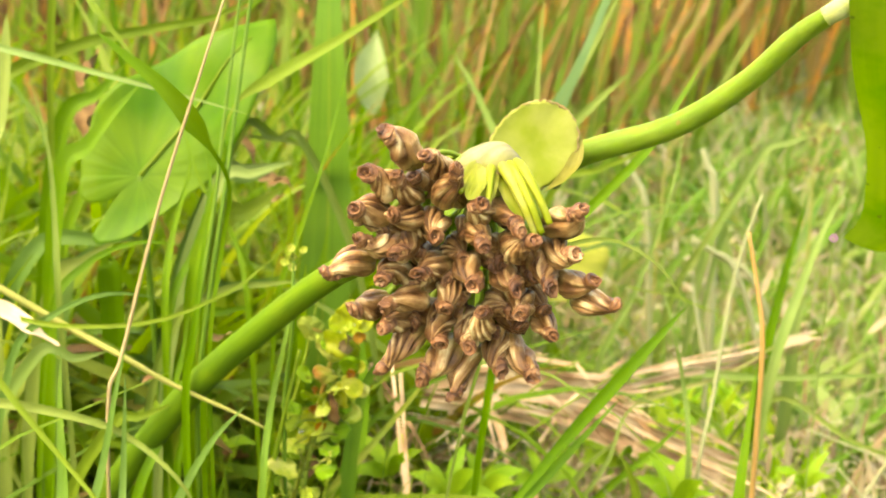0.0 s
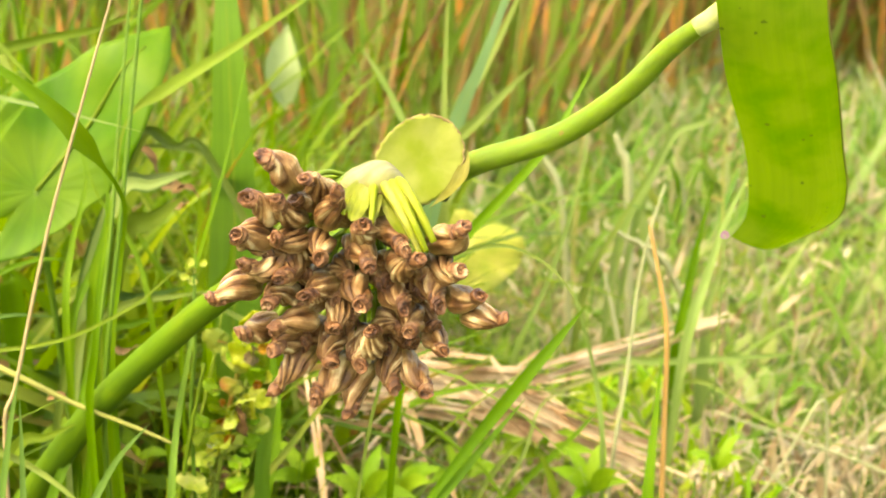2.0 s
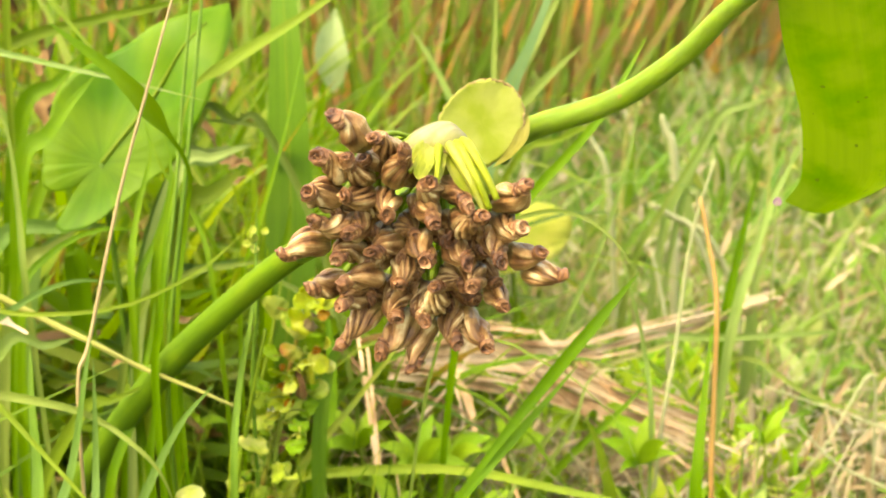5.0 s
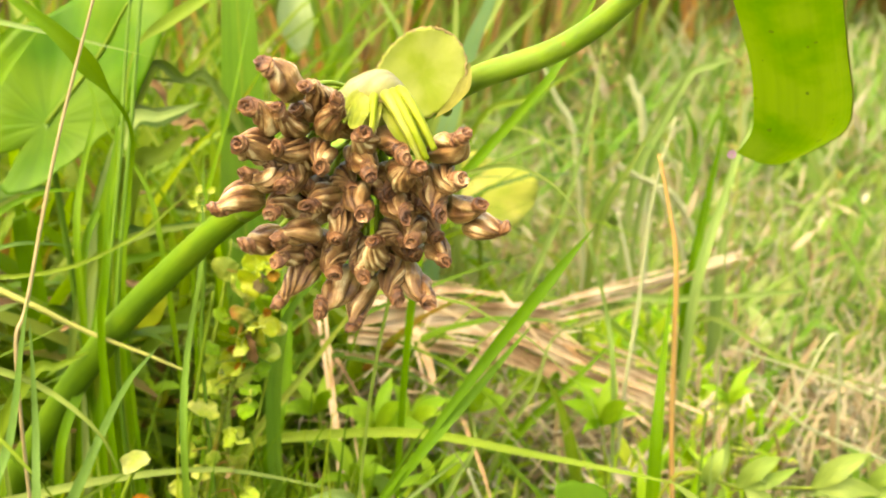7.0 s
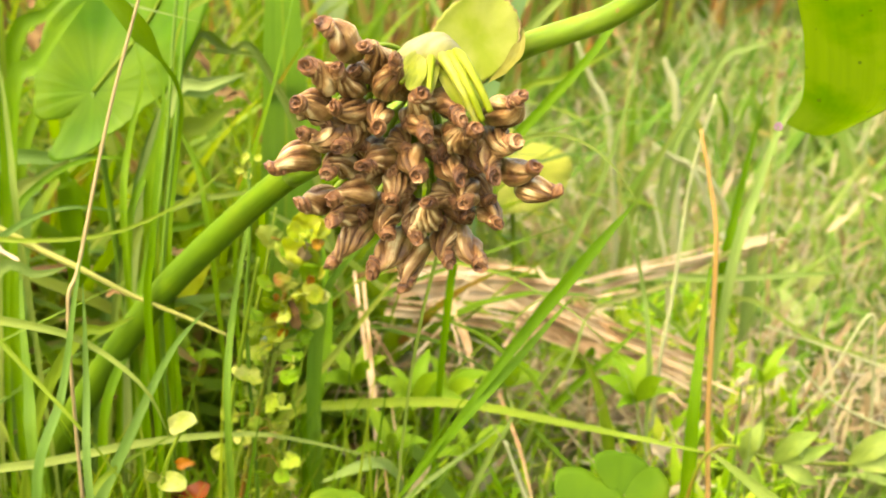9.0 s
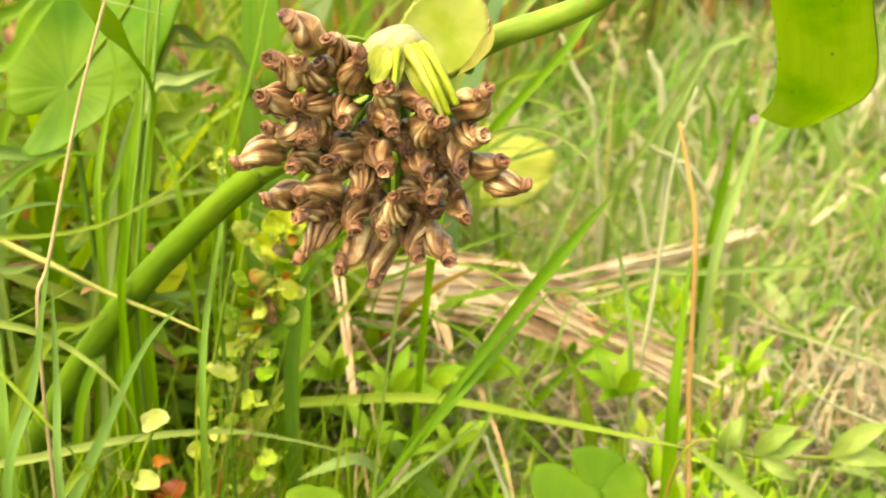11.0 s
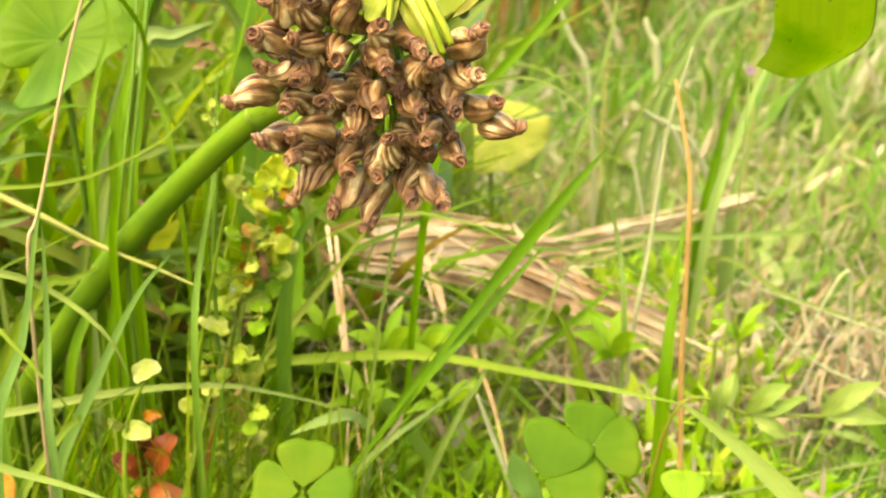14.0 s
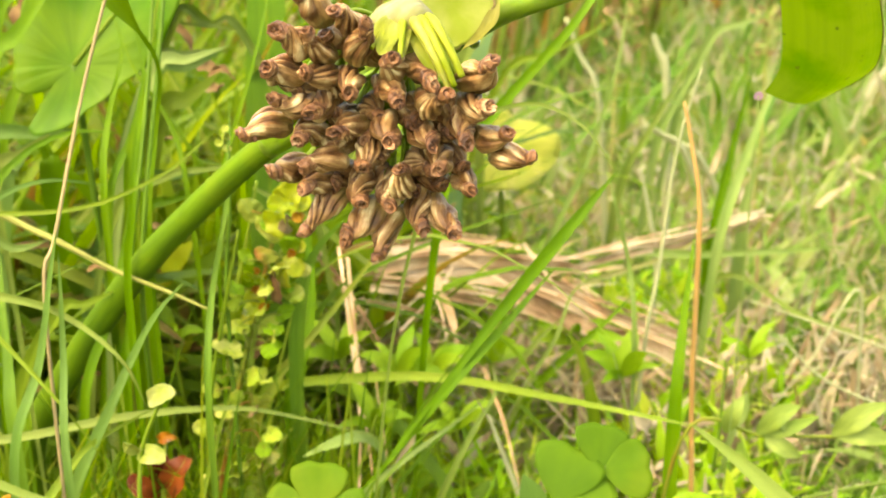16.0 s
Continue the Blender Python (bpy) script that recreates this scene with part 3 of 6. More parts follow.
carpet("dry_litter", "dry tan grass litter lying in the meadow", "litter", DRY, patchy(fan(15000, 0.45, 2.4, 0.62, -0.4, 1, 1.0), 7.0, 3.0, 0.38), (0.012, 0.045), (0.0009, 0.0035), 1.35, 5, bow=1.0, root=1.0, sideways=0.6, lift=0.045)
carpet("reed_bed", "old brown and orange reeds with green shoots", "reeds", REEDS,
       patch(3000, -1.3, 1.6, 1.0, 2.6, lambda x, y, q: (y > 1.0 + np.clip(x + 0.08, 0, 2) * 2.0) & ((x > -0.12) | (q < 0.22))), (0.30, 0.70), (0.004, 0.015), 0.45, 26, segments=8, bow=0.8, clumps=300, root=0.9, sideways=0.5)
carpet("far_reeds", "reeds standing farther off", "reeds", REEDS, patch(3600, -2.6, 2.8, 2.4, 5.0), (0.5, 1.0), (0.010, 0.03), 0.36, 9, segments=6, clumps=700, root=0.8)
carpet("reed_shoots", "green reed shoots among old stems", "reeds", TUFT, patch(620, -0.9, 1.3, 0.85, 2.2, lambda x, y, q: y > 0.85 + np.clip(x + 0.12, 0, 2) * 2.0), (0.10, 0.42), (0.003, 0.012), 0.5, 7, segments=8, bow=1.0, clumps=110, root=0.9)
carpet("meadow_tufts", "loose tufts of longer meadow grass", "grass", MEADOWLEAF, fan(1100, 0.62, 2.4, 0.62, -0.3, 1, 1.0), (0.04, 0.12), (0.002, 0.007), 1.0, 12, segments=7, bow=1.0, clumps=150, root=0.8, sideways=0.7)
carpet("rank_grass", "rank green and withered grass where the meadow meets the reeds", "grass", FIELD, patch(2600, -0.05, 0.95, 0.90, 1.9, lambda x, y, q: y > 0.90 + 0.45 * np.clip(x, 0, 2)), (0.06, 0.17), (0.004, 0.013), 1.1, 45, segments=6, bow=1.1, clumps=320, root=0.8, sideways=0.6)
carpet("low_weed_leaves", "small broad green weed leaves", "weeds", MEADOWLEAF, patchy(fan(15000, 0.43, 1.5, 0.60, -0.7, 1), 11.0, 9.0, 0.55), (0.012, 0.036), (0.005, 0.014), 1.3, 8, segments=6, bow=1.0, root=0.9, sideways=0.4, lift=0.032)
carpet("undergrowth", "short bright green pointed leaves crowded over the ground", "weeds", BROAD, patchy(patch(8600, -0.10, 0.20, 0.42, 0.72), 16.0, 5.0, 0.72), (0.012, 0.036), (0.0026, 0.0085), 1.2, 16, segments=6, bow=0.8, root=0.8, sideways=0.6, lift=0.04)
carpet("low_sprouts", "small green leaves sprouting near the ground", "weeds", BROAD, patch(2000, -0.17, 0.05, 0.395, 0.52), (0.014, 0.048), (0.002, 0.007), 1.15, 20, segments=6, bow=0.8, root=0.8, sideways=0.7, lift=0.03)
carpet("fresh_shoots", "thin bright green grass shoots below the dry reeds", "grass", BROAD, patch(700, -0.05, 0.13, 0.405, 0.50), (0.030, 0.075), (0.0012, 0.0036), 1.15, 37, segments=7, bow=1.2, root=0.5, sideways=0.7)
carpet("bleached_stalks", "thin bleached grass stalks lying about", "litter", SCRAP, fan(900, 0.44, 1.1, 0.5, -0.3, 1, 1.0), (0.05, 0.12), (0.0005, 0.0013), 1.4, 17, segments=5, bow=0.4, root=1.0, sideways=0.6, lift=0.05)


def all_round(count, x0, x1, y0, y1, gap):
    """Places round the plant, outside the stretch that the nearer grass fills."""
    return patch(count, x0, x1, y0, y1, lambda x, y, q: (np.abs(x - 0.012) > 0.50 * np.maximum(y, 0) + gap) & (y < 1.2 + np.abs(x)) | (y < 0.30 - gap))


carpet("surrounding_grass", "rough meadow grass all round the plant", "grass", FIELD, all_round(19000, -2.6, 2.8, -1.6, 3.4, 0.03), (0.03, 0.09), (0.003, 0.008), 1.1, 19, segments=3, bow=0.9, root=0.7)
carpet("surrounding_tufts", "tall green grass tufts beside the reeds", "grass", TUFTLEAF, all_round(7500, -2.6, 0.3, 0.30, 2.4, 0.06), (0.10, 0.28), (0.003, 0.011), 0.9, 41, segments=5, bow=1.1, clumps=900, root=0.7, sideways=0.5)
carpet("surrounding_weeds", "low broad weed leaves all round the plant", "weeds", MEADOWLEAF, all_round(10000, -2.6, 2.8, -1.6, 3.0, 0.03), (0.015, 0.045), (0.006, 0.016), 1.2, 42, segments=3, bow=0.9, root=0.8, lift=0.04)
carpet("surrounding_litter", "dry tan litter in the meadow round about", "litter", DRY, patchy(all_round(12000, -2.6, 2.8, -1.6, 3.0, 0.03), 5.0, 6.0, 0.5), (0.02, 0.06), (0.0012, 0.004), 1.35, 43, segments=3, bow=0.8, root=1.0, lift=0.05)
carpet("leaf_scraps", "bleached scraps of dead leaves lying in the grass", "litter", SCRAP, patchy(fan(8600, 0.45, 1.6, 0.58, -0.4, 1, 1.1), 8.0, 3.5, 0.38), (0.010, 0.030), (0.002, 0.008), 1.4, 15, segments=4, bow=0.6, root=1.0, sideways=0.5, lift=0.045)
carpet("pale_litter", "pale broken litter and bleached leaf scraps on thin grass", "litter", SCRAP, patchy(patch(5200, 0.06, 0.40, 0.40, 0.66), 14.0, 2.0, 0.55), (0.008, 0.026), (0.0012, 0.006), 1.4, 35, segments=4, bow=0.6, root=1.0, sideways=0.4, lift=0.05)
carpet("reed_debris", "broken brown reed debris matted under the dry reeds", "litter", DRY,
       patch(1300, -0.03, 0.18, 0.475, 0.56, lambda x, y, q: np.abs(y - 0.50 - 0.25 * x) < 0.018), (0.008, 0.032), (0.0008, 0.0032), 1.45, 33, segments=4, bow=0.5, root=1.0, sideways=0.7, lift=0.02, bed=lambda x: np.interp(x, (-0.03, 0.06, 0.18), (0.080, 0.062, 0.020)))

# ---- the plant with the seed head ----
plant = tagged(new("water_plant"), "arching green plant with a drooping cluster of dried brown seed capsules", "plant")
STEM_LINE = [(0.0884, 0.2589, 0.2924), (0.0855, 0.2619, 0.2898), (0.0802, 0.2683, 0.2842), (0.0721, 0.2775, 0.2732), (0.0576, 0.2885, 0.2609), (0.0367, 0.2981, 0.2522), (0.0207, 0.3021, 0.2427), (-0.0029, 0.3134, 0.2285), (-0.0313, 0.3328, 0.2096), (-0.0594, 0.3575, 0.1832), (-0.0906, 0.3856, 0.1495), (-0.1223, 0.4064, 0.1079), (-0.1468, 0.4172, 0.0684)]
SPATHE_AT = (0.0113, 0.2646, 0.2565)
SHEATH_AT = (0.0227, 0.2888, 0.2551)
NODE = (0.0884, 0.2589, 0.2924)
RECEPTACLE = [(0.0129, 0.2693, 0.2550), (0.0126, 0.2678, 0.2531), (0.0120, 0.2655, 0.2483), (0.0103, 0.2687, 0.2407)]
RACHIS = [(0.0142, 0.2744, 0.2546), (0.0120, 0.2699, 0.2511), (0.0106, 0.2689, 0.2452), (0.0081, 0.2718, 0.2364), (0.0072, 0.2767, 0.2235), (0.0076, 0.2801, 0.2089)]
stem_line = STEM_LINE + [(-0.152, 0.425, 0.03), (-0.160, 0.430, -0.01)]
part("stem", tube_mesh("stem", stem_line[:9], [0.0019, 0.0022, 0.0026, 0.0029, 0.0032, 0.0034, 0.0037, 0.0041], STEM, 24, 90), plant, "smooth bright green fleshy stem")
# same stem; its foot takes the darkened skin in place of cast shade
part("lower_stem", tube_mesh("lower_stem", stem_line[7:], [0.0036, 0.0040, 0.0045, 0.0050, 0.0054, 0.0056, 0.0057, 0.0057], STEMSHADED, 24, 70), plant, "foot of the stem, coloured darker for the shade it stands in")
part("node", tube_mesh("node", [Vector(NODE) + Vector((-0.004, 0.002, -0.003)), Vector(NODE), Vector(NODE) + Vector((0.003, -0.001, 0.004))], [0.00215, 0.0025, 0.0018], PALENODE, 18, 16), plant, "pale node below the leaf")


def hanging_leaf():
    """The folded leaf that hangs from the end of the stem."""
    LEAF_EDGE_A = [(0.0825, 0.2511, 0.3133), (0.0876, 0.2567, 0.2920), (0.0938, 0.2682, 0.2772), (0.1042, 0.2836, 0.2580), (0.1097, 0.2956, 0.2451), (0.1125, 0.3054, 0.2352), (0.1110, 0.3138, 0.2278)]
    LEAF_EDGE_B = [(0.1074, 0.2463, 0.3131), (0.1110, 0.2521, 0.2921), (0.1181, 0.2636, 0.2775), (0.1263, 0.2784, 0.2594), (0.1330, 0.2902, 0.2460), (0.1350, 0.2998, 0.2356), (0.1270, 0.3100, 0.2266)]
    rows, cols = 44, 22
    a, b = curve_through(LEAF_EDGE_A, rows), curve_through(LEAF_EDGE_B, rows)
    verts, uvs = [], []
    for i in range(rows):
        close = max(0.0, (i / (rows - 1) - 0.80) / 0.20)
        for j in range(cols):
            f = j / (cols - 1)
            p = a[i] * (1 - f) + b[i] * f
            bulge = 0.0045 * math.sin(math.pi * f) + 0.0014 * math.sin(4 * f + i * 0.12 + 1)
            p = p + np.array((0.0, -bulge * (1 - 0.5 * close), -0.0020 * close * math.sin(math.pi * f)))
            verts.append(p)
            uvs.append((f, i / rows * 2.0))
    faces = [(i * cols + j, i * cols + j + 1, (i + 1) * cols + j + 1, (i + 1) * cols + j) for i in range(rows - 1) for j in range(cols - 1)]
    leaf = part("leaf", mesh_from("leaf", verts, faces, LEAF, uvs), plant, "lime-green hanging leaf with small dark flecks")
    edge = [verts[i * cols + cols - 1] for i in range(0, rows, 3)]
    part("leaf_edge", tube_mesh("leaf_edge", edge, [0.00020, 0.00024, 0.00016], CREAM, 6, 90), leaf, "pale thin rim of the leaf")


hanging_leaf()


def sheath():
    """The open, bowl-shaped sheath behind the seed head, with its dried ragged rim."""
    centre, axis, normal = Vector(SHEATH_AT), Vector((-0.62, 0.05, 0.62)), Vector((-0.12, -1.0, 0.35))

    def edge(a):
        return (1.0 - 0.10 * math.cos(2 * a)) * (1 + 0.018 * math.sin(23 * a) + 0.014 * math.sin(37 * a + 1))
    bowl = part("sheath", leaf_mesh("sheath", centre, axis, normal, 0.0112, edge, BRACT, cup=0.10, rings=12, around=90, wave=0.05), plant, "open yellow-green bowl-shaped sheath")
    a = axis.normalized()
    nrm = (normal - normal.dot(a) * a).normalized()
    side = nrm.cross(a)
    loop = []
    for j in range(60):
        ang = 2 * math.pi * j / 59
        r = 0.0112 * edge(ang)
        loop.append(centre + a * math.cos(ang) * r + side * math.sin(ang) * r + nrm * 0.0008)
    part("rim", tube_mesh("rim", loop, [0.00012, 0.0002, 0.00014, 0.00022, 0.00016, 0.0003, 0.0004, 0.0003, 0.00014], RIM, 6, 150, 0.35), bowl, "dried brown ragged rim")


sheath()


def spathe():
    """The cream hood from which the flower stalks fan out: a thin creased shell, open below and behind."""
    c = Vector(SPATHE_AT)
    verts, uvs, faces = [], [], []
    rows, cols = 22, 40
    for i in range(rows):
        v = 0.5 * math.pi * i / (rows - 1)
        for j in range(cols):
            u = 2 * j / (cols - 1) - 1
            arch = max(0.0, 1 - abs(u) ** 2.4) ** 0.6 * (1 - 0.22 * max(0.0, 0.35 - u))
            hem = -0.0026 - 0.0009 * arch + 0.0003 * math.sin(5 * u + 1) - 0.0008 * u
            high = 0.0068 * arch
            turn = math.atan2(math.sin(v) + 0.3, 1.1 - u)
            crease = 0.00016 * math.sin(14 * turn + u) + 0.0001 * math.sin(29 * turn + 1)
            verts.append(c + Vector((0.0076 * u + 0.0009 * math.cos(v), 0.0012 - 0.0052 * math.sqrt(arch + 0.001) * math.sin(v) - crease, hem + (high + crease) * math.cos(v))))
            uvs.append((turn, i / rows))
    for i in range(rows - 1):
        for j in range(cols - 1):
            faces.append((i * cols + j, (i + 1) * cols + j, (i + 1) * cols + j + 1, i * cols + j + 1))
    hood = part("spathe", mesh_from("spathe", verts, faces, CREAM, uvs), plant, "cream papery hood over the flower stalks")
    mod = hood.modifiers.new("thickness", "SOLIDIFY")
    mod.thickness = 0.0003
    hem = [verts[(rows - 1) * cols + j] for j in range(1, cols - 1, 3)]
    part("hem", tube_mesh("hem", hem, [0.00012, 0.0002, 0.00016, 0.00024, 0.00012], RIM, 6, 60, 0.3), hood, "dried tan hem of the hood")


spathe()
FLAP = [(0.0351, 0.2902, 0.2577), (0.0338, 0.2878, 0.2523), (0.0305, 0.2847, 0.2482), (0.0253, 0.2818, 0.2445)]
part("sheath_fold", blade_mesh("sheath_fold", FLAP, 0.0034, FLAPSKIN, -25, 18, lance_shape, 0.5, 0.08), plant, "dried cream fold at the foot of the sheath")
part("rachis", tube_mesh("rachis", RACHIS, [0.0030, 0.0046, 0.0044, 0.0026, 0.0022, 0.0014], PEDICEL, 14, 50), plant, "green central stalk of the cluster")


def fold_place(w, count, phase, ragged):
    """Which petal, and how far across it: whole part and fraction."""
    return w * count / 6.2832 + phase + 0.33 * math.sin(w + ragged) + 0.14 * math.sin(w * 2 + 2 * ragged)


def cord(p, depth, ragged):
    """Cross-section of cord-like withered petals: rounded backs with narrow grooves between, each one of its own height."""
    whole, p = math.floor(p), p % 1.0
    own = math.sin(5.3 * whole + ragged)
    back = math.sin(math.pi * p ** (0.8 + 0.25 * own)) ** 0.6
    return 1 - depth * (0.8 - 0.3 * own) + depth * (0.8 + 0.35 * own) * back - 0.05 * depth * math.sin(9.4 * p + ragged)


def wound_skin(name, rows, around, point, material):
    """Skins a closed tube from point(row, angle) -> (place, uv); the seam is doubled so that the grain runs on."""
    verts, uvs = [], []
    for i in range(rows):
        for j in range(around + 1):
            p, uv = point(i, 2 * math.pi * j / around)
            verts.append(p)
            uvs.append(uv)
    w = around + 1
    faces = [(i * w + j, i * w + j + 1, (i + 1) * w + j + 1, (i + 1) * w + j) for i in range(rows - 1) for j in range(around)]
    faces += [tuple(range(around - 1, -1, -1)), tuple((rows - 1) * w + j for j in range(around))]
    return mesh_from(name, verts, faces, material, uvs)


def capsule_mesh(seed):
    """A dried flower: withered petals laid round the seed pod like cords and wrung together at the neck. One unit long."""
    rng = np.random.default_rng(seed)
    rows = 36
    wind = rng.uniform(0.7, 3.0) * rng.choice([1, 1, 1, -1])
    bend = rng.uniform(-0.09, 0.09, 2)
    fat = rng.uniform(0.195, 0.23)
    petals = int(rng.integers(5, 8))
    depth = rng.uniform(0.24, 0.38)
    phase = rng.uniform(0, 6.28, 6)
    outline_s = [0.0, 0.08, 0.22, 0.40, 0.55, 0.70, 0.82, 0.90, 1.0]
    outline_r = np.array([0.30, 0.60, 0.87, 0.97, 0.95, 0.82, 0.62, 0.48, 0.43]) * rng.uniform(0.94, 1.06, 9)

    def point(i, a):
        s = i / (rows - 1)
        r = fat * float(np.interp(s, outline_s, outline_r))
        w = a - wind * (0.16 * s + 0.84 * s**3.4)
        p = fold_place(w, petals, phase[1], phase[2])
        lump = 1 + 0.16 * noise.noise(Vector((1.7 * math.cos(a), 1.7 * math.sin(a), 3.0 * s + seed))) + 0.05 * noise.noise(Vector((6 * math.cos(w), 6 * math.sin(w), 5 * s - seed)))
        q = r * cord(p, depth * (0.75 + 0.5 * s), phase[3]) * (1 + 0.08 * math.sin(2 * a + phase[4] + 2 * s)) * lump
        return (q * math.cos(a) + bend[0] * math.sin(math.pi * s), q * math.sin(a) + bend[1] * math.sin(math.pi * s), s + 0.012 * math.sin(3 * w + phase[3])), (p, s)
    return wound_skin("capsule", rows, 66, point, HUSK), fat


def tip_mesh(seed, fat):
    """The end of the petals, rolled up like a scroll: a cord that winds round the neck and on into the end face."""
    rng = np.random.default_rng(seed + 50)
    rows, wall = 32, 18
    turns = rng.uniform(1.5, 2.2)
    hand = rng.choice([1, 1, -1])
    phase = rng.uniform(0, 6.28, 5)
    big = rng.uniform(0.54, 0.64) * fat
    long = rng.uniform(0.20, 0.27)
    sunk = rng.uniform(-0.05, 0.05)

    def point(i, a):
        rag = noise.noise(Vector((1.9 * math.cos(a), 1.9 * math.sin(a), 0.12 * i + seed * 3))) + 0.5 * noise.noise(Vector((4.5 * math.cos(a), 4.5 * math.sin(a), 0.25 * i + seed)))
        u = hand * a / 6.2832 + 0.20 * rag + 0.07 * math.sin(2 * a + phase[0])
        if i < wall:
            f = i / (wall - 1)
            u += turns * f
            thread = abs(math.sin(math.pi * u)) ** 0.55
            q = big * (0.84 + 0.10 * f) * (0.84 + 0.18 * thread) * (1 - 0.22 * max(0.0, f - 0.8) / 0.2)
            z = 0.84 + long * f
        else:
            f = (i - wall + 1) / (rows - wall)
            u += turns + 1.3 * f
            thread = abs(math.sin(math.pi * u)) ** 0.55
            q = big * 0.74 * (1 - f) + 0.0002
            z = 0.84 + long + 0.03 * math.sin(math.pi * min(1, 2 * f)) + sunk * f + 0.055 * (thread - 0.6)
        q *= 1 + 0.14 * rag + 0.07 * math.sin(2 * a + phase[4])
        lean = max(0.0, z - 0.84)
        return (q * math.cos(a) + 0.30 * lean * math.cos(phase[3]), q * math.sin(a) + 0.30 * lean * math.sin(phase[3]), z + 0.045 * math.sin(a + phase[2]) * lean * 4 + 0.02 * rag), (u, 1 + i / rows)
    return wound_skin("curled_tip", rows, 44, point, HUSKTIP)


CAPSULE_KINDS = [(lambda pair, k: (pair[0], tip_mesh(k, pair[1])))(capsule_mesh(k), k) for k in range(12)]
capsule_count = [0]


def capsule(base, tip):
    k = capsule_count[0]
    capsule_count[0] += 1
    body, end = CAPSULE_KINDS[(k * 5) % len(CAPSULE_KINDS)]
    rng = random.Random(k)
    base, tip = Vector(base), Vector(tip)
    way = tip - base
    # the knob reaches a little past the body's end
    size = 0.0168 * rng.uniform(0.92, 1.08)
    length = way.length / 1.08
    turn = way.to_track_quat("Z", "Y").to_matrix().to_4x4() @ Matrix.Rotation(rng.uniform(0, 6.28), 4, "Z")
    ob = part("capsule", body, plant)
    ob.matrix_basis = Matrix.Translation(base) @ turn @ Matrix.Diagonal((size, size, length, 1))
    part("curled_tip", end, ob)
    # the stalk of the flower, from the central stalk to the pod
    root = Vector((0.011 + 0.35 * (base.x - 0.011), 0.276, min(0.254, base.z + 0.012)))
    bend = (root + base) / 2 + Vector((0, 0.002, 0.002))
    part("pedicel", tube_mesh("pedicel", [root, bend, base + way * 0.08], [0.0006, 0.0006, 0.0010], OLIVE, 8, 12), plant)


def ring_of_capsules(rows):
    for base, tip in rows:
        capsule(base, tip)


def seed_head():
    ring_of_capsules((
        ((-0.0051, 0.2602, 0.2542), (-0.0118, 0.2522, 0.2631)),
        ((0.0032, 0.2632, 0.2525), (-0.0023, 0.2520, 0.2588)),
        ((-0.0097, 0.2640, 0.2485), (-0.0150, 0.2524, 0.2539)),
        ((-0.0039, 0.2635, 0.2459), (-0.0097, 0.2524, 0.2522)),
        ((0.0009, 0.2618, 0.2447), (0.0045, 0.2519, 0.2547)),
        ((0.0076, 0.2642, 0.2394), (0.0087, 0.2524, 0.2478)),
        ((-0.0110, 0.2637, 0.2418), (-0.0196, 0.2535, 0.2450)),
        ((-0.0039, 0.2654, 0.2420), (-0.0111, 0.2535, 0.2436)),
        ((-0.0106, 0.2669, 0.2355), (-0.0171, 0.2548, 0.2373)),
        ((-0.0056, 0.2689, 0.2367), (-0.0088, 0.2552, 0.2345)),
        ((-0.0153, 0.2656, 0.2298), (-0.0259, 0.2571, 0.2285)),
        ((-0.0081, 0.2698, 0.2283), (-0.0127, 0.2567, 0.2289)),
        ((-0.0017, 0.2686, 0.2407), (0.0000, 0.2542, 0.2383)),
        ((0.0030, 0.2687, 0.2299), (-0.0039, 0.2564, 0.2292)),
        ((-0.0119, 0.2705, 0.2205), (-0.0203, 0.2598, 0.2188)),
        ((-0.0036, 0.2699, 0.2213), (-0.0116, 0.2586, 0.2221)),
        ((-0.0075, 0.2738, 0.2163), (-0.0121, 0.2606, 0.2158)),
        ((0.0028, 0.2727, 0.2230), (0.0010, 0.2588, 0.2205)),
        ((0.0019, 0.2756, 0.2132), (0.0002, 0.2617, 0.2118)),
        ((0.0092, 0.2684, 0.2403), (0.0104, 0.2540, 0.2381)),
    ))
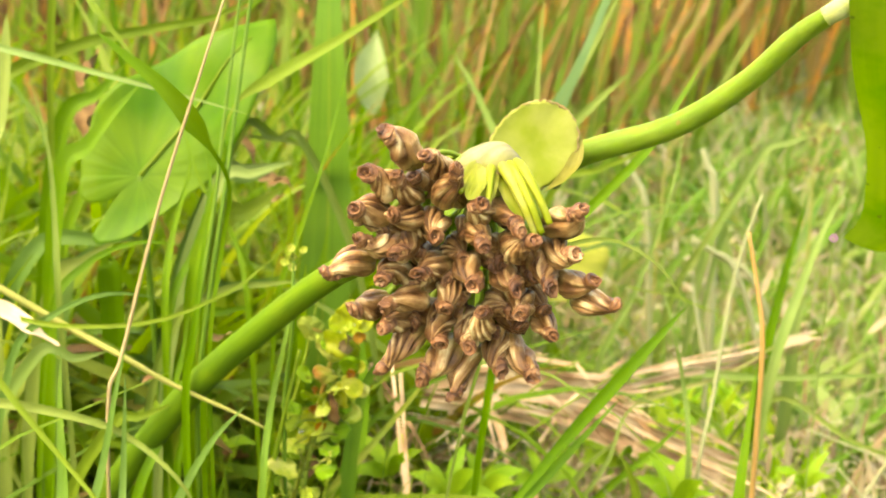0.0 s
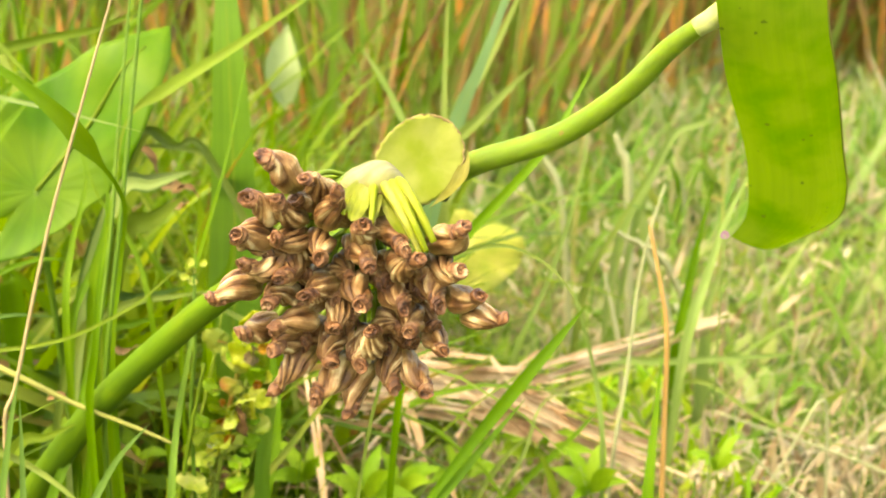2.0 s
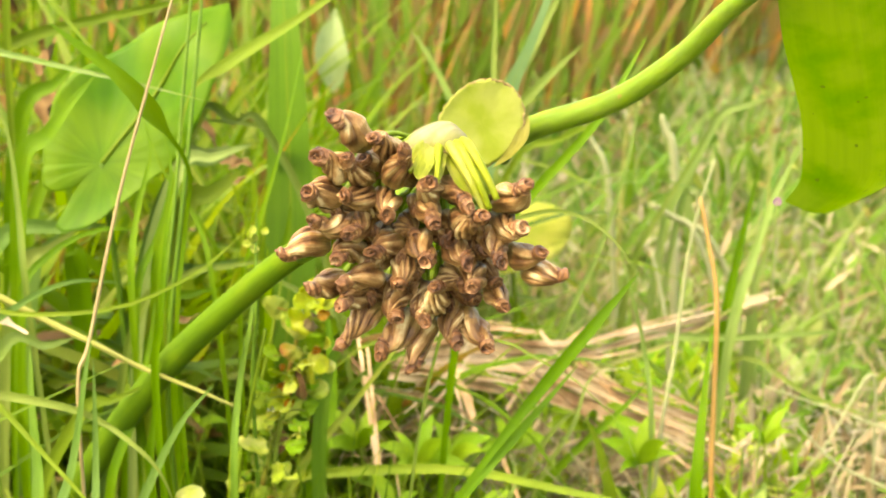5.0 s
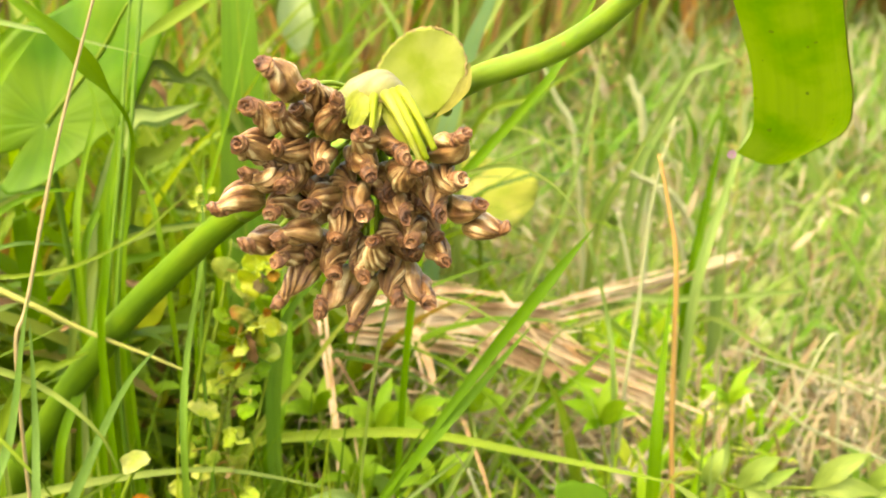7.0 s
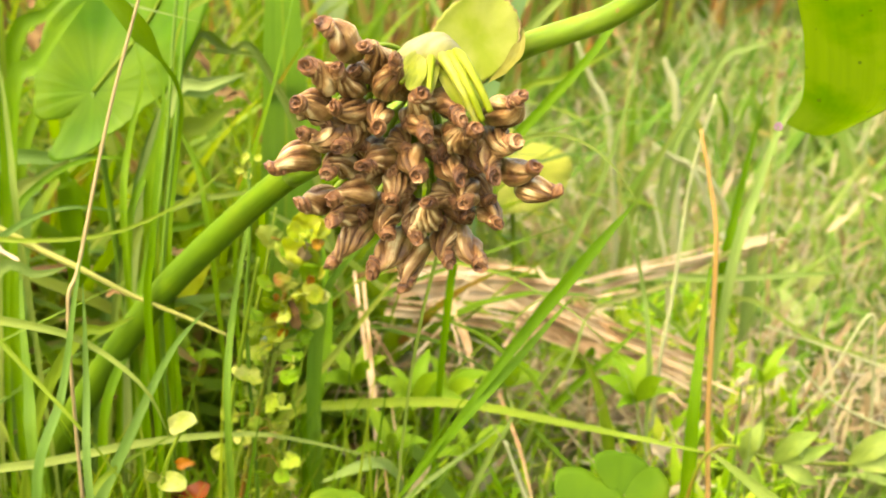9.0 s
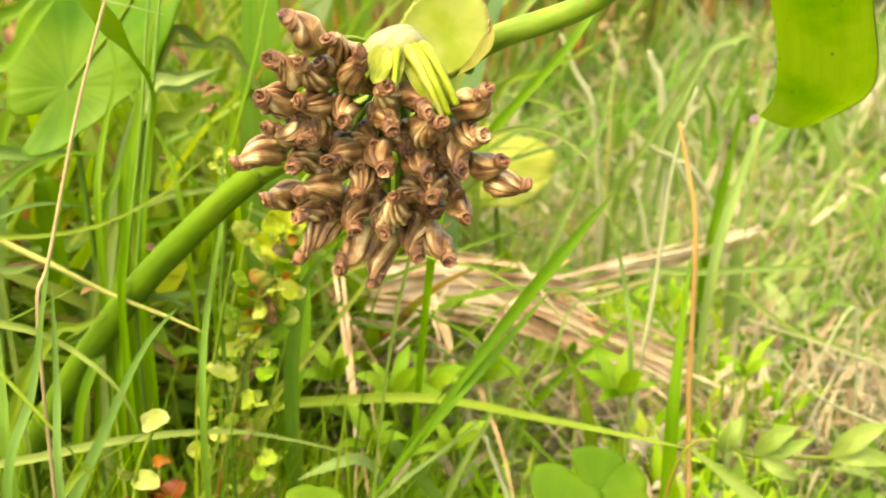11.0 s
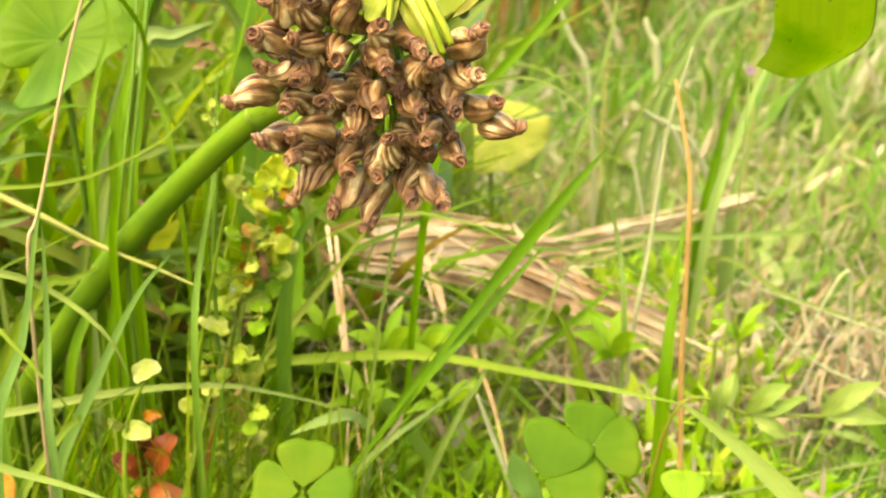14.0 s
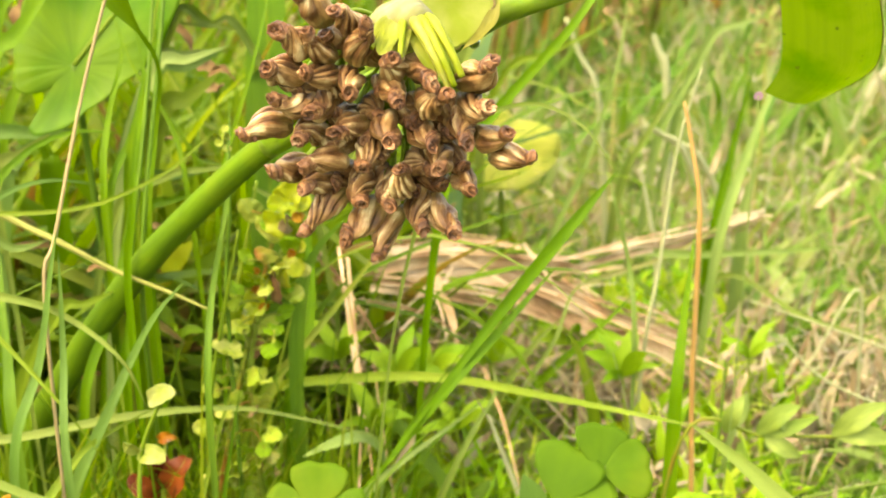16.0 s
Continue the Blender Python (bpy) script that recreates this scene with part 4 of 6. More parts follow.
    ring_of_capsules((
        ((0.0168, 0.2675, 0.2363), (0.0211, 0.2537, 0.2379)),
        ((0.0125, 0.2662, 0.2452), (0.0184, 0.2531, 0.2418)),
        ((0.0247, 0.2630, 0.2401), (0.0318, 0.2521, 0.2461)),
        ((0.0256, 0.2676, 0.2352), (0.0307, 0.2541, 0.2350)),
        ((0.0071, 0.2705, 0.2305), (0.0097, 0.2566, 0.2272)),
        ((0.0143, 0.2697, 0.2301), (0.0192, 0.2564, 0.2271)),
        ((0.0223, 0.2695, 0.2300), (0.0267, 0.2560, 0.2280)),
        ((0.0293, 0.2677, 0.2276), (0.0366, 0.2555, 0.2287)),
        ((0.0324, 0.2671, 0.2214), (0.0423, 0.2572, 0.2225)),
        ((0.0110, 0.2706, 0.2127), (0.0117, 0.2583, 0.2211)),
        ((0.0179, 0.2722, 0.2221), (0.0209, 0.2583, 0.2204)),
        ((0.0247, 0.2740, 0.2170), (0.0268, 0.2604, 0.2137)),
        ((-0.0027, 0.2734, 0.2120), (-0.0134, 0.2650, 0.2038)),
        ((0.0047, 0.2761, 0.2089), (-0.0044, 0.2658, 0.2010)),
        ((0.0103, 0.2772, 0.2065), (0.0047, 0.2677, 0.1950)),
        ((0.0152, 0.2783, 0.2113), (0.0150, 0.2643, 0.2037)),
        ((0.0180, 0.2777, 0.2092), (0.0243, 0.2643, 0.2031)),
        ((0.0076, 0.2756, 0.2140), (0.0072, 0.2618, 0.2111)),
        ((-0.0005, 0.2697, 0.2461), (-0.0070, 0.2596, 0.2523)),
        ((0.0062, 0.2699, 0.2439), (0.0000, 0.2596, 0.2496)),
    ))
    ring_of_capsules((
        ((-0.0064, 0.2722, 0.2350), (-0.0142, 0.2614, 0.2386)),
        ((0.0004, 0.2734, 0.2318), (-0.0058, 0.2621, 0.2335)),
        ((-0.0040, 0.2752, 0.2270), (-0.0114, 0.2636, 0.2275)),
        ((0.0001, 0.2759, 0.2238), (-0.0062, 0.2643, 0.2245)),
        ((0.0060, 0.2747, 0.2343), (0.0049, 0.2622, 0.2320)),
        ((0.0136, 0.2745, 0.2342), (0.0156, 0.2620, 0.2319)),
        ((0.0199, 0.2743, 0.2313), (0.0250, 0.2621, 0.2304)),
        ((0.0058, 0.2777, 0.2247), (0.0060, 0.2649, 0.2213)),
        ((-0.0016, 0.2794, 0.2168), (-0.0066, 0.2671, 0.2150)),
        ((0.0012, 0.2802, 0.2165), (-0.0011, 0.2675, 0.2133)),
        ((0.0063, 0.2806, 0.2148), (0.0058, 0.2679, 0.2116)),
        ((0.0120, 0.2805, 0.2148), (0.0134, 0.2677, 0.2116)),
        ((0.0171, 0.2795, 0.2151), (0.0203, 0.2670, 0.2132)),
        ((0.0214, 0.2779, 0.2200), (0.0251, 0.2654, 0.2180)),
        ((-0.0008, 0.2722, 0.2392), (-0.0068, 0.2608, 0.2407)),
        ((0.0122, 0.2749, 0.2327), (0.0132, 0.2624, 0.2304)),
        ((0.0157, 0.2780, 0.2200), (0.0169, 0.2656, 0.2181)),
        ((0.0031, 0.2758, 0.2297), (0.0021, 0.2633, 0.2275)),
        ((0.0061, 0.2732, 0.2389), (0.0063, 0.2610, 0.2378)),
        ((0.0199, 0.2750, 0.2282), (0.0223, 0.2629, 0.2274)),
    ))


seed_head()


def flower_stalk(points, radius):
    """A bare fleshy stalk from under the hood down to the pods."""
    part("pedicel", tube_mesh("pedicel", points, [radius * 1.4, radius * 1.1, radius * 0.8, radius * 0.6], PEDICEL, 12, 24, 0.03), plant, "smooth yellow-green flower stalk")


def membrane(points, width):
    """The thin fleshy skin between the flower stalks."""
    part("membrane", blade_mesh("membrane", points, width, PEDICEL, 0, 20, oval_shape, 0.25, 0.06), plant, "thin yellow-green skin between the flower stalks")


part("receptacle", tube_mesh("receptacle", RECEPTACLE, [0.0020, 0.0040, 0.0034, 0.0014], PEDICEL, 20, 24, 0.02), plant, "yellow-green fleshy base of the flower stalks")
membrane([(0.0108, 0.2650, 0.2552), (0.0072, 0.2585, 0.2532), (0.0035, 0.2560, 0.2492)], 0.0040)
membrane([(0.0112, 0.2645, 0.2552), (0.0090, 0.2572, 0.2522), (0.0068, 0.2545, 0.2478)], 0.0044)
membrane([(0.0118, 0.2655, 0.2551), (0.0108, 0.2590, 0.2512), (0.0096, 0.2560, 0.2455)], 0.0056)
membrane([(0.0148, 0.2660, 0.2551), (0.0168, 0.2605, 0.2505), (0.0205, 0.2568, 0.2430)], 0.0066)
flower_stalk([(0.0100, 0.2652, 0.2550), (0.0080, 0.2596, 0.2533), (0.0050, 0.2550, 0.2493)], 0.0009)
flower_stalk([(0.0120, 0.2652, 0.2547), (0.0118, 0.2588, 0.2530), (0.0113, 0.2538, 0.2470)], 0.0010)
flower_stalk([(0.0138, 0.2651, 0.2547), (0.0153, 0.2595, 0.2534), (0.0192, 0.2547, 0.2470), (0.0225, 0.2548, 0.2397)], 0.0012)
flower_stalk([(0.0147, 0.2651, 0.2547), (0.0170, 0.2601, 0.2538), (0.0206, 0.2546, 0.2477), (0.0236, 0.2540, 0.2407)], 0.0012)
flower_stalk([(0.0161, 0.2661, 0.2546), (0.0189, 0.2607, 0.2542), (0.0223, 0.2562, 0.2492), (0.0254, 0.2545, 0.2427)], 0.0013)
flower_stalk([(0.0134, 0.2670, 0.2541), (0.0147, 0.2620, 0.2510), (0.0172, 0.2589, 0.2433)], 0.0010)

# ---- single blades, reeds and stalks round the plant ----
grass_blade([(-0.0828, 0.3840, 0.1639), (-0.0773, 0.3838, 0.2031), (-0.0722, 0.3744, 0.2265), (-0.0773, 0.3662, 0.2423), (-0.0876, 0.3595, 0.2594), (-0.1091, 0.3576, 0.2778)], 0.0078, GREEN, 'broad bright green grass blade folding over at its middle', turn=0, stalked=0.70)
grass_blade([(-0.0896, 0.3755, 0.1505), (-0.0849, 0.3719, 0.1766), (-0.0819, 0.3728, 0.2002), (-0.0786, 0.3732, 0.2215)], 0.0031, GREEN, 'upright green grass blade behind thin stems', turn=10)
grass_blade([(-0.2090, 0.4020, 0.2811), (-0.1548, 0.3877, 0.2706), (-0.1213, 0.3751, 0.2647), (-0.0867, 0.3624, 0.2585), (-0.0587, 0.3550, 0.2524)], 0.0027, WET, 'narrow grass blade wet and shining along its edge', turn=0)
grass_blade([(-0.0933, 0.4100, 0.1634), (-0.0869, 0.4178, 0.2136), (-0.0807, 0.4209, 0.2457), (-0.0641, 0.4188, 0.2587), (-0.0388, 0.4170, 0.2736), (-0.0059, 0.4115, 0.2948)], 0.0049, LIME, 'long light green grass blade leaning across the reeds', turn=10, stalked=0.6)
stalk([(-0.0984, 0.3184, 0.1688), (-0.0947, 0.3226, 0.1850), (-0.0849, 0.3336, 0.2279), (-0.0733, 0.3438, 0.2675), (-0.0635, 0.3520, 0.2998)], 0.0006, DRYPINK, 'thin dry pinkish grass stalk')
stalk([(-0.0941, 0.3942, 0.1427), (-0.0843, 0.4011, 0.2090), (-0.0815, 0.4092, 0.2402), (-0.0766, 0.4214, 0.2871), (-0.0748, 0.4260, 0.3046)], 0.0007, STEMGREEN, 'slender dark green grass stem')
stalk([(-0.0900, 0.3952, 0.1467), (-0.0797, 0.4045, 0.2227), (-0.0752, 0.4152, 0.2636), (-0.0713, 0.4243, 0.2988)], 0.0009, STEMGREEN, 'slender dark green grass stem')
reed_leaf([(-0.0624, 0.4921, 0.0849), (-0.0564, 0.5022, 0.1633), (-0.0554, 0.5091, 0.2292), (-0.0555, 0.5129, 0.2830), (-0.0566, 0.5230, 0.3211)], 0.0242, REEDGREEN, 'wide upright pale green reed leaf', turn=8)
grass_blade([(-0.0689, 0.4401, 0.1622), (-0.0602, 0.4372, 0.1910), (-0.0492, 0.4349, 0.2228), (-0.0417, 0.4430, 0.2542), (-0.0371, 0.4495, 0.2793)], 0.0024, GREEN, 'thin green grass blade curving upward', turn=40)
grass_blade([(-0.1549, 0.4572, 0.2987), (-0.1365, 0.4421, 0.2824), (-0.1271, 0.4390, 0.2711), (-0.1135, 0.4346, 0.2556)], 0.0034, LIME, 'yellow-green leaning grass blade', turn=0)
grass_blade([(-0.2514, 0.4790, 0.2162), (-0.1923, 0.4760, 0.2491), (-0.1539, 0.4690, 0.2651), (-0.1198, 0.4703, 0.2730), (-0.0949, 0.4712, 0.2784), (-0.0585, 0.4755, 0.2979)], 0.0055, LIME, 'soft green grass blade arching sideways', turn=-15)
grass_blade([(-0.0863, 0.4590, 0.2328), (-0.0727, 0.4583, 0.2310), (-0.0574, 0.4570, 0.2274)], 0.0032, PALE, 'short pale grass blade', turn=0)
grass_blade([(-0.0933, 0.4539, 0.2127), (-0.0819, 0.4553, 0.2188), (-0.0649, 0.4555, 0.2209)], 0.0050, PALE, 'curled pale underside of a grass leaf', turn=30)
grass_blade([(-0.1004, 0.4780, 0.1857), (-0.0886, 0.4704, 0.1972), (-0.0731, 0.4726, 0.2067)], 0.0086, LIME, 'broad yellow-green weed leaf', turn=0)
grass_blade([(-0.2156, 0.3884, 0.1891), (-0.1524, 0.3744, 0.1806), (-0.1258, 0.3634, 0.1804), (-0.0958, 0.3634, 0.1828), (-0.0714, 0.3656, 0.1930), (-0.0601, 0.3675, 0.2015), (-0.0492, 0.3697, 0.2108)], 0.0017, LIME, 'thin lime grass blade bowing sideways', turn=0)
grass_blade([(-0.1044, 0.4208, 0.1644), (-0.0825, 0.4140, 0.1798), (-0.0677, 0.4143, 0.1822), (-0.0486, 0.4145, 0.1845)], 0.0038, PALE, 'pale green grass blade lying sideways', turn=0)
stalk([(-0.2039, 0.3755, 0.2198), (-0.1562, 0.3772, 0.1908), (-0.1313, 0.3778, 0.1757), (-0.1100, 0.3747, 0.1656), (-0.0939, 0.3768, 0.1552), (-0.0743, 0.3744, 0.1475), (-0.0598, 0.3724, 0.1412)], 0.0013, STRAWGREEN, 'straw-coloured reed stalk with green edges', tip=0.35)
grass_blade([(-0.1086, 0.3063, 0.1219), (-0.1006, 0.3127, 0.1470), (-0.0947, 0.3150, 0.1756), (-0.0908, 0.3135, 0.1901)], 0.0033, SAGE, 'upright green grass blade', turn=15)
grass_blade([(-0.0932, 0.3060, 0.1219), (-0.0932, 0.3128, 0.1478), (-0.0918, 0.3128, 0.1676), (-0.0906, 0.3118, 0.1838)], 0.0025, SAGE, 'upright green grass blade', turn=0)
grass_blade([(-0.1043, 0.3386, 0.0877), (-0.0882, 0.3368, 0.1215), (-0.0724, 0.3339, 0.1513), (-0.0585, 0.3278, 0.1686)], 0.0043, SAGE, 'upright bright green grass blade with a sharp tip', turn=20)
grass_blade([(-0.1895, 0.3404, 0.1663), (-0.1374, 0.3290, 0.1667), (-0.1114, 0.3184, 0.1676), (-0.0931, 0.3166, 0.1623), (-0.0757, 0.3127, 0.1490), (-0.0707, 0.3179, 0.1297)], 0.0031, PALE, 'pale green grass blade arching down', turn=0)
grass_blade([(-0.1612, 0.3301, 0.2079), (-0.1265, 0.3195, 0.1706), (-0.1116, 0.3150, 0.1546), (-0.0934, 0.3094, 0.1348), (-0.0812, 0.3129, 0.1098)], 0.0022, LIME, 'pale green grass blade', turn=0)
stalk([(-0.0550, 0.3737, 0.1465), (-0.0517, 0.3716, 0.1783), (-0.0517, 0.3774, 0.2006)], 0.0008, STEMGREEN, 'thin dark stem topped by small yellow buds')
stalk([(-0.0656, 0.3841, 0.1066), (-0.0581, 0.3908, 0.1326), (-0.0516, 0.3969, 0.1566), (-0.0468, 0.4031, 0.1805)], 0.0008, LIME, 'thin lime-green weed stem')
grass_blade([(0.0233, 0.4116, 0.1793), (0.0387, 0.4069, 0.2021), (0.0668, 0.3948, 0.2370), (0.0784, 0.3991, 0.2545), (0.0868, 0.4028, 0.2693)], 0.0040, GREEN, 'bright green grass blade rising behind the stem', turn=15)
grass_blade([(0.0294, 0.5408, 0.1993), (0.0546, 0.5375, 0.2281), (0.0694, 0.5408, 0.2422), (0.0833, 0.5437, 0.2542)], 0.0059, PALE, 'light green grass blade', turn=0)
reed_leaf([(0.0297, 0.5526, 0.1656), (0.0465, 0.5576, 0.2253), (0.0584, 0.5546, 0.2542), (0.0753, 0.5556, 0.2987)], 0.0093, TEAL, 'blue-green reed leaf among grass', turn=10)
grass_blade([(0.0424, 0.6078, 0.1799), (0.0429, 0.6218, 0.2331), (0.0463, 0.6380, 0.2950)], 0.0049, PALE, 'upright pale grass blade', turn=0)
grass_blade([(0.0232, 0.3372, 0.2110), (0.0367, 0.3338, 0.2191), (0.0497, 0.3291, 0.2219), (0.0623, 0.3221, 0.2161), (0.0723, 0.3131, 0.2023)], 0.0015, PALE, 'thin pale green grass blade bent into an arc', turn=0)
grass_blade([(-0.0051, 0.3555, 0.0815), (0.0235, 0.3555, 0.1232), (0.0426, 0.3567, 0.1493), (0.0605, 0.3527, 0.1746), (0.0772, 0.3527, 0.1957)], 0.0044, GREEN, 'long bright green grass blade', turn=12, foot=0.1)
grass_blade([(-0.0168, 0.3621, 0.0662), (0.0039, 0.3583, 0.0929), (0.0216, 0.3542, 0.1182), (0.0390, 0.3588, 0.1371), (0.0592, 0.3642, 0.1592)], 0.0034, GREEN, 'short bright green grass blade beside a longer one', turn=20, foot=0.1)
grass_blade([(0.1562, 0.5274, 0.1195), (0.1670, 0.5356, 0.1515), (0.1783, 0.5430, 0.1807), (0.1918, 0.5489, 0.2041)], 0.0052, HAZE, 'blue-green grass blade standing in the field', turn=10)
stalk([(0.1182, 0.3971, 0.0531), (0.1186, 0.4083, 0.0959), (0.1191, 0.4126, 0.1322), (0.1191, 0.4162, 0.1655), (0.1163, 0.4218, 0.1865), (0.1132, 0.4264, 0.2037)], 0.0011, DRYORANGE, 'thin dry orange stalk')
grass_blade([(0.1088, 0.3950, 0.0446), (0.1104, 0.3983, 0.0964), (0.1135, 0.4059, 0.1257), (0.1173, 0.4138, 0.1561)], 0.0059, GREEN, 'upright narrow green grass blade', turn=20)
grass_blade([(-0.0495, 0.4291, 0.0844), (-0.0331, 0.4210, 0.0920), (0.0163, 0.3983, 0.1037), (0.0568, 0.3683, 0.1092), (0.0876, 0.3478, 0.1115), (0.1049, 0.3374, 0.1120)], 0.0040, LIME, 'lime-green grass blade lying across the weeds', turn=28)
grass_blade([(0.1389, 0.3025, 0.0873), (0.1226, 0.3179, 0.1015), (0.1126, 0.3304, 0.1071), (0.1017, 0.3379, 0.1135)], 0.0065, PALE, 'pale yellow-green grass blade bent down to the ground', turn=0)
grass_blade([(-0.0178, 0.3729, 0.0588), (0.0035, 0.3789, 0.0769), (0.0379, 0.3955, 0.0956)], 0.0038, HAZE, 'pale grass blade lying low', turn=0)
grass_blade([(-0.0044, 0.3919, 0.0527), (-0.0025, 0.3885, 0.0742), (-0.0088, 0.3822, 0.0865), (-0.0189, 0.3725, 0.0891), (-0.0313, 0.3710, 0.0845)], 0.0047, HAZE, 'blue-grey grass leaf tip', turn=-40, foot=0.1)
grass_blade([(-0.1480, 0.3362, 0.1046), (-0.1178, 0.3473, 0.1068), (-0.0879, 0.3582, 0.1082), (-0.0562, 0.3679, 0.1061), (-0.0333, 0.3757, 0.0984), (-0.0007, 0.3819, 0.0859)], 0.0030, PALE, 'pale green grass blade lying sideways', turn=28)
grass_blade([(-0.1237, 0.2980, 0.1168), (-0.1003, 0.2963, 0.1120), (-0.0803, 0.2943, 0.1064), (-0.0602, 0.2912, 0.0976)], 0.0027, PALE, 'pale green grass blade lying sideways', turn=28)
grass_blade([(-0.0707, 0.3625, 0.0583), (-0.0602, 0.3755, 0.0975), (-0.0497, 0.3847, 0.1249)], 0.0021, LIME, 'leaning lime grass blade', turn=0)
grass_blade([(-0.0771, 0.3821, 0.0538), (-0.0662, 0.3910, 0.0805), (-0.0606, 0.4013, 0.1113)], 0.0026, GREEN, 'leaning green grass blade', turn=0)
grass_blade([(0.1099, 0.5641, 0.0965), (0.1571, 0.5640, 0.0969), (0.2044, 0.5643, 0.0985), (0.2339, 0.5648, 0.1004)], 0.0047, HAZE, 'pale blue-green grass blade lying flat in the field', turn=0)
grass_blade([(0.1769, 0.5794, 0.0800), (0.2073, 0.5635, 0.0647), (0.2337, 0.5506, 0.0581), (0.2750, 0.5462, 0.0456)], 0.0027, PALE, 'long pale grass blade lying in the field', turn=0)
grass_blade([(-0.0234, 0.4659, 0.1160), (0.0257, 0.4538, 0.1437), (0.0719, 0.4394, 0.1644)], 0.0024, STEMGREEN, 'green grass blade behind the seed head', turn=0)
grass_blade([(-0.0395, 0.4267, 0.0930), (-0.0347, 0.4340, 0.1150), (-0.0335, 0.4413, 0.1369), (-0.0357, 0.4480, 0.1567)], 0.0079, GREEN, 'dark green grass blade among the weeds', turn=0)
grass_blade([(-0.0358, 0.4020, 0.1063), (-0.0330, 0.4020, 0.1319), (-0.0273, 0.4020, 0.1521), (-0.0140, 0.4020, 0.1669)], 0.0058, REEDGREEN, 'green grass blade bending over beside the creeping weed', turn=0)
grass_blade([(-0.0473, 0.4161, 0.0928), (-0.0291, 0.4232, 0.1142), (-0.0109, 0.4302, 0.1356), (0.0028, 0.4359, 0.1528)], 0.0032, REDGREEN, 'reddish-green grass stem leaning over', turn=0)
stalk([(0.1153, 0.4875, 0.0878), (0.1207, 0.4943, 0.1152), (0.1264, 0.4970, 0.1677), (0.1350, 0.4960, 0.2051)], 0.0010, WHITISH, 'bleached grass stalk crossing a dry orange one')
grass_blade([(0.1686, 0.5934, 0.0953), (0.1768, 0.5955, 0.1455), (0.1860, 0.5967, 0.1918)], 0.0066, GREEN, 'green grass blade leaning in the meadow', turn=0)
grass_blade([(0.1262, 0.6396, 0.1191), (0.1443, 0.6383, 0.1549), (0.1665, 0.6383, 0.1952)], 0.0048, PALE, 'light green grass blade leaning in the meadow', turn=0)
grass_blade([(0.0766, 0.5627, 0.1036), (0.0944, 0.5631, 0.1461), (0.1086, 0.5652, 0.1953), (0.1147, 0.5740, 0.2309)], 0.0031, HAZE, 'grey-green grass blade standing in the meadow', turn=0)
grass_blade([(0.1057, 0.4687, 0.0958), (0.1031, 0.4751, 0.1220), (0.0957, 0.4718, 0.1512), (0.0904, 0.4762, 0.1699)], 0.0024, HAZE, 'pale grass blade standing in the meadow', turn=0)
grass_blade([(0.0600, 0.5260, 0.0811), (0.1015, 0.5494, 0.0893), (0.1458, 0.5725, 0.0958), (0.1925, 0.6079, 0.1105)], 0.0038, STRAWGREEN, 'long reddish grass stalk leaning over the meadow', turn=0)
grass_blade([(0.0574, 0.6427, 0.1797), (0.0800, 0.6356, 0.1911), (0.1003, 0.6284, 0.2022), (0.1248, 0.6324, 0.2162)], 0.0038, LIME, 'yellow-green grass blade rising among the reeds', turn=0)
grass_blade([(0.0337, 0.6913, 0.1700), (0.0136, 0.7031, 0.2199), (-0.0044, 0.7100, 0.2497)], 0.0062, HAZE, 'grey-green reed blade leaning over', turn=0)
grass_blade([(0.0493, 0.6600, 0.2092), (0.0649, 0.6666, 0.2348), (0.0804, 0.6739, 0.2635), (0.0990, 0.6836, 0.3017)], 0.0065, PALE, 'light green blade leaning among the reeds', turn=0)
grass_blade([(-0.1872, 0.4496, 0.2101), (-0.1823, 0.4567, 0.2387), (-0.1798, 0.4616, 0.2586), (-0.1794, 0.4662, 0.2773)], 0.0113, PALE, 'broad pale green leaf blade at the edge of the tuft', turn=0)
grass_blade([(-0.0211, 0.4304, 0.0398), (-0.0088, 0.4403, 0.0720), (0.0083, 0.4489, 0.0995)], 0.0029, GREEN, 'green grass blade among the weeds', turn=0)
grass_blade([(0.0218, 0.4036, 0.0549), (0.0333, 0.4103, 0.0764), (0.0419, 0.4234, 0.0850), (0.0414, 0.4360, 0.0919)], 0.0028, PALE, 'pale green grass blade curving over', turn=0)
grass_blade([(0.0703, 0.4811, 0.0685), (0.0940, 0.4872, 0.0883), (0.1116, 0.5011, 0.0996)], 0.0042, GREEN, 'green grass blade leaning low', turn=0)
grass_blade([(0.0590, 0.4704, 0.0679), (0.0720, 0.4764, 0.0873), (0.0811, 0.4919, 0.1033), (0.0984, 0.5043, 0.1098)], 0.0023, PALE, 'light green grass blade leaning low', turn=0)
grass_blade([(-0.1128, 0.3890, 0.1053), (-0.1042, 0.3970, 0.1293), (-0.0988, 0.4050, 0.1534), (-0.0959, 0.4117, 0.1735)], 0.0038, GREEN, 'green grass blade rising in the weeds', turn=0)
grass_blade([(-0.1255, 0.3487, 0.1108), (-0.1269, 0.3548, 0.1290), (-0.1291, 0.3621, 0.1509), (-0.1300, 0.3682, 0.1691)], 0.0042, STEMGREEN, 'green grass blade rising in the weeds', turn=0)
grass_blade([(-0.1074, 0.3112, 0.0937), (-0.0999, 0.3258, 0.1057), (-0.0937, 0.3377, 0.1098), (-0.0740, 0.3600, 0.1137)], 0.0030, LIME, 'lime grass blade leaning in the weeds', turn=0)
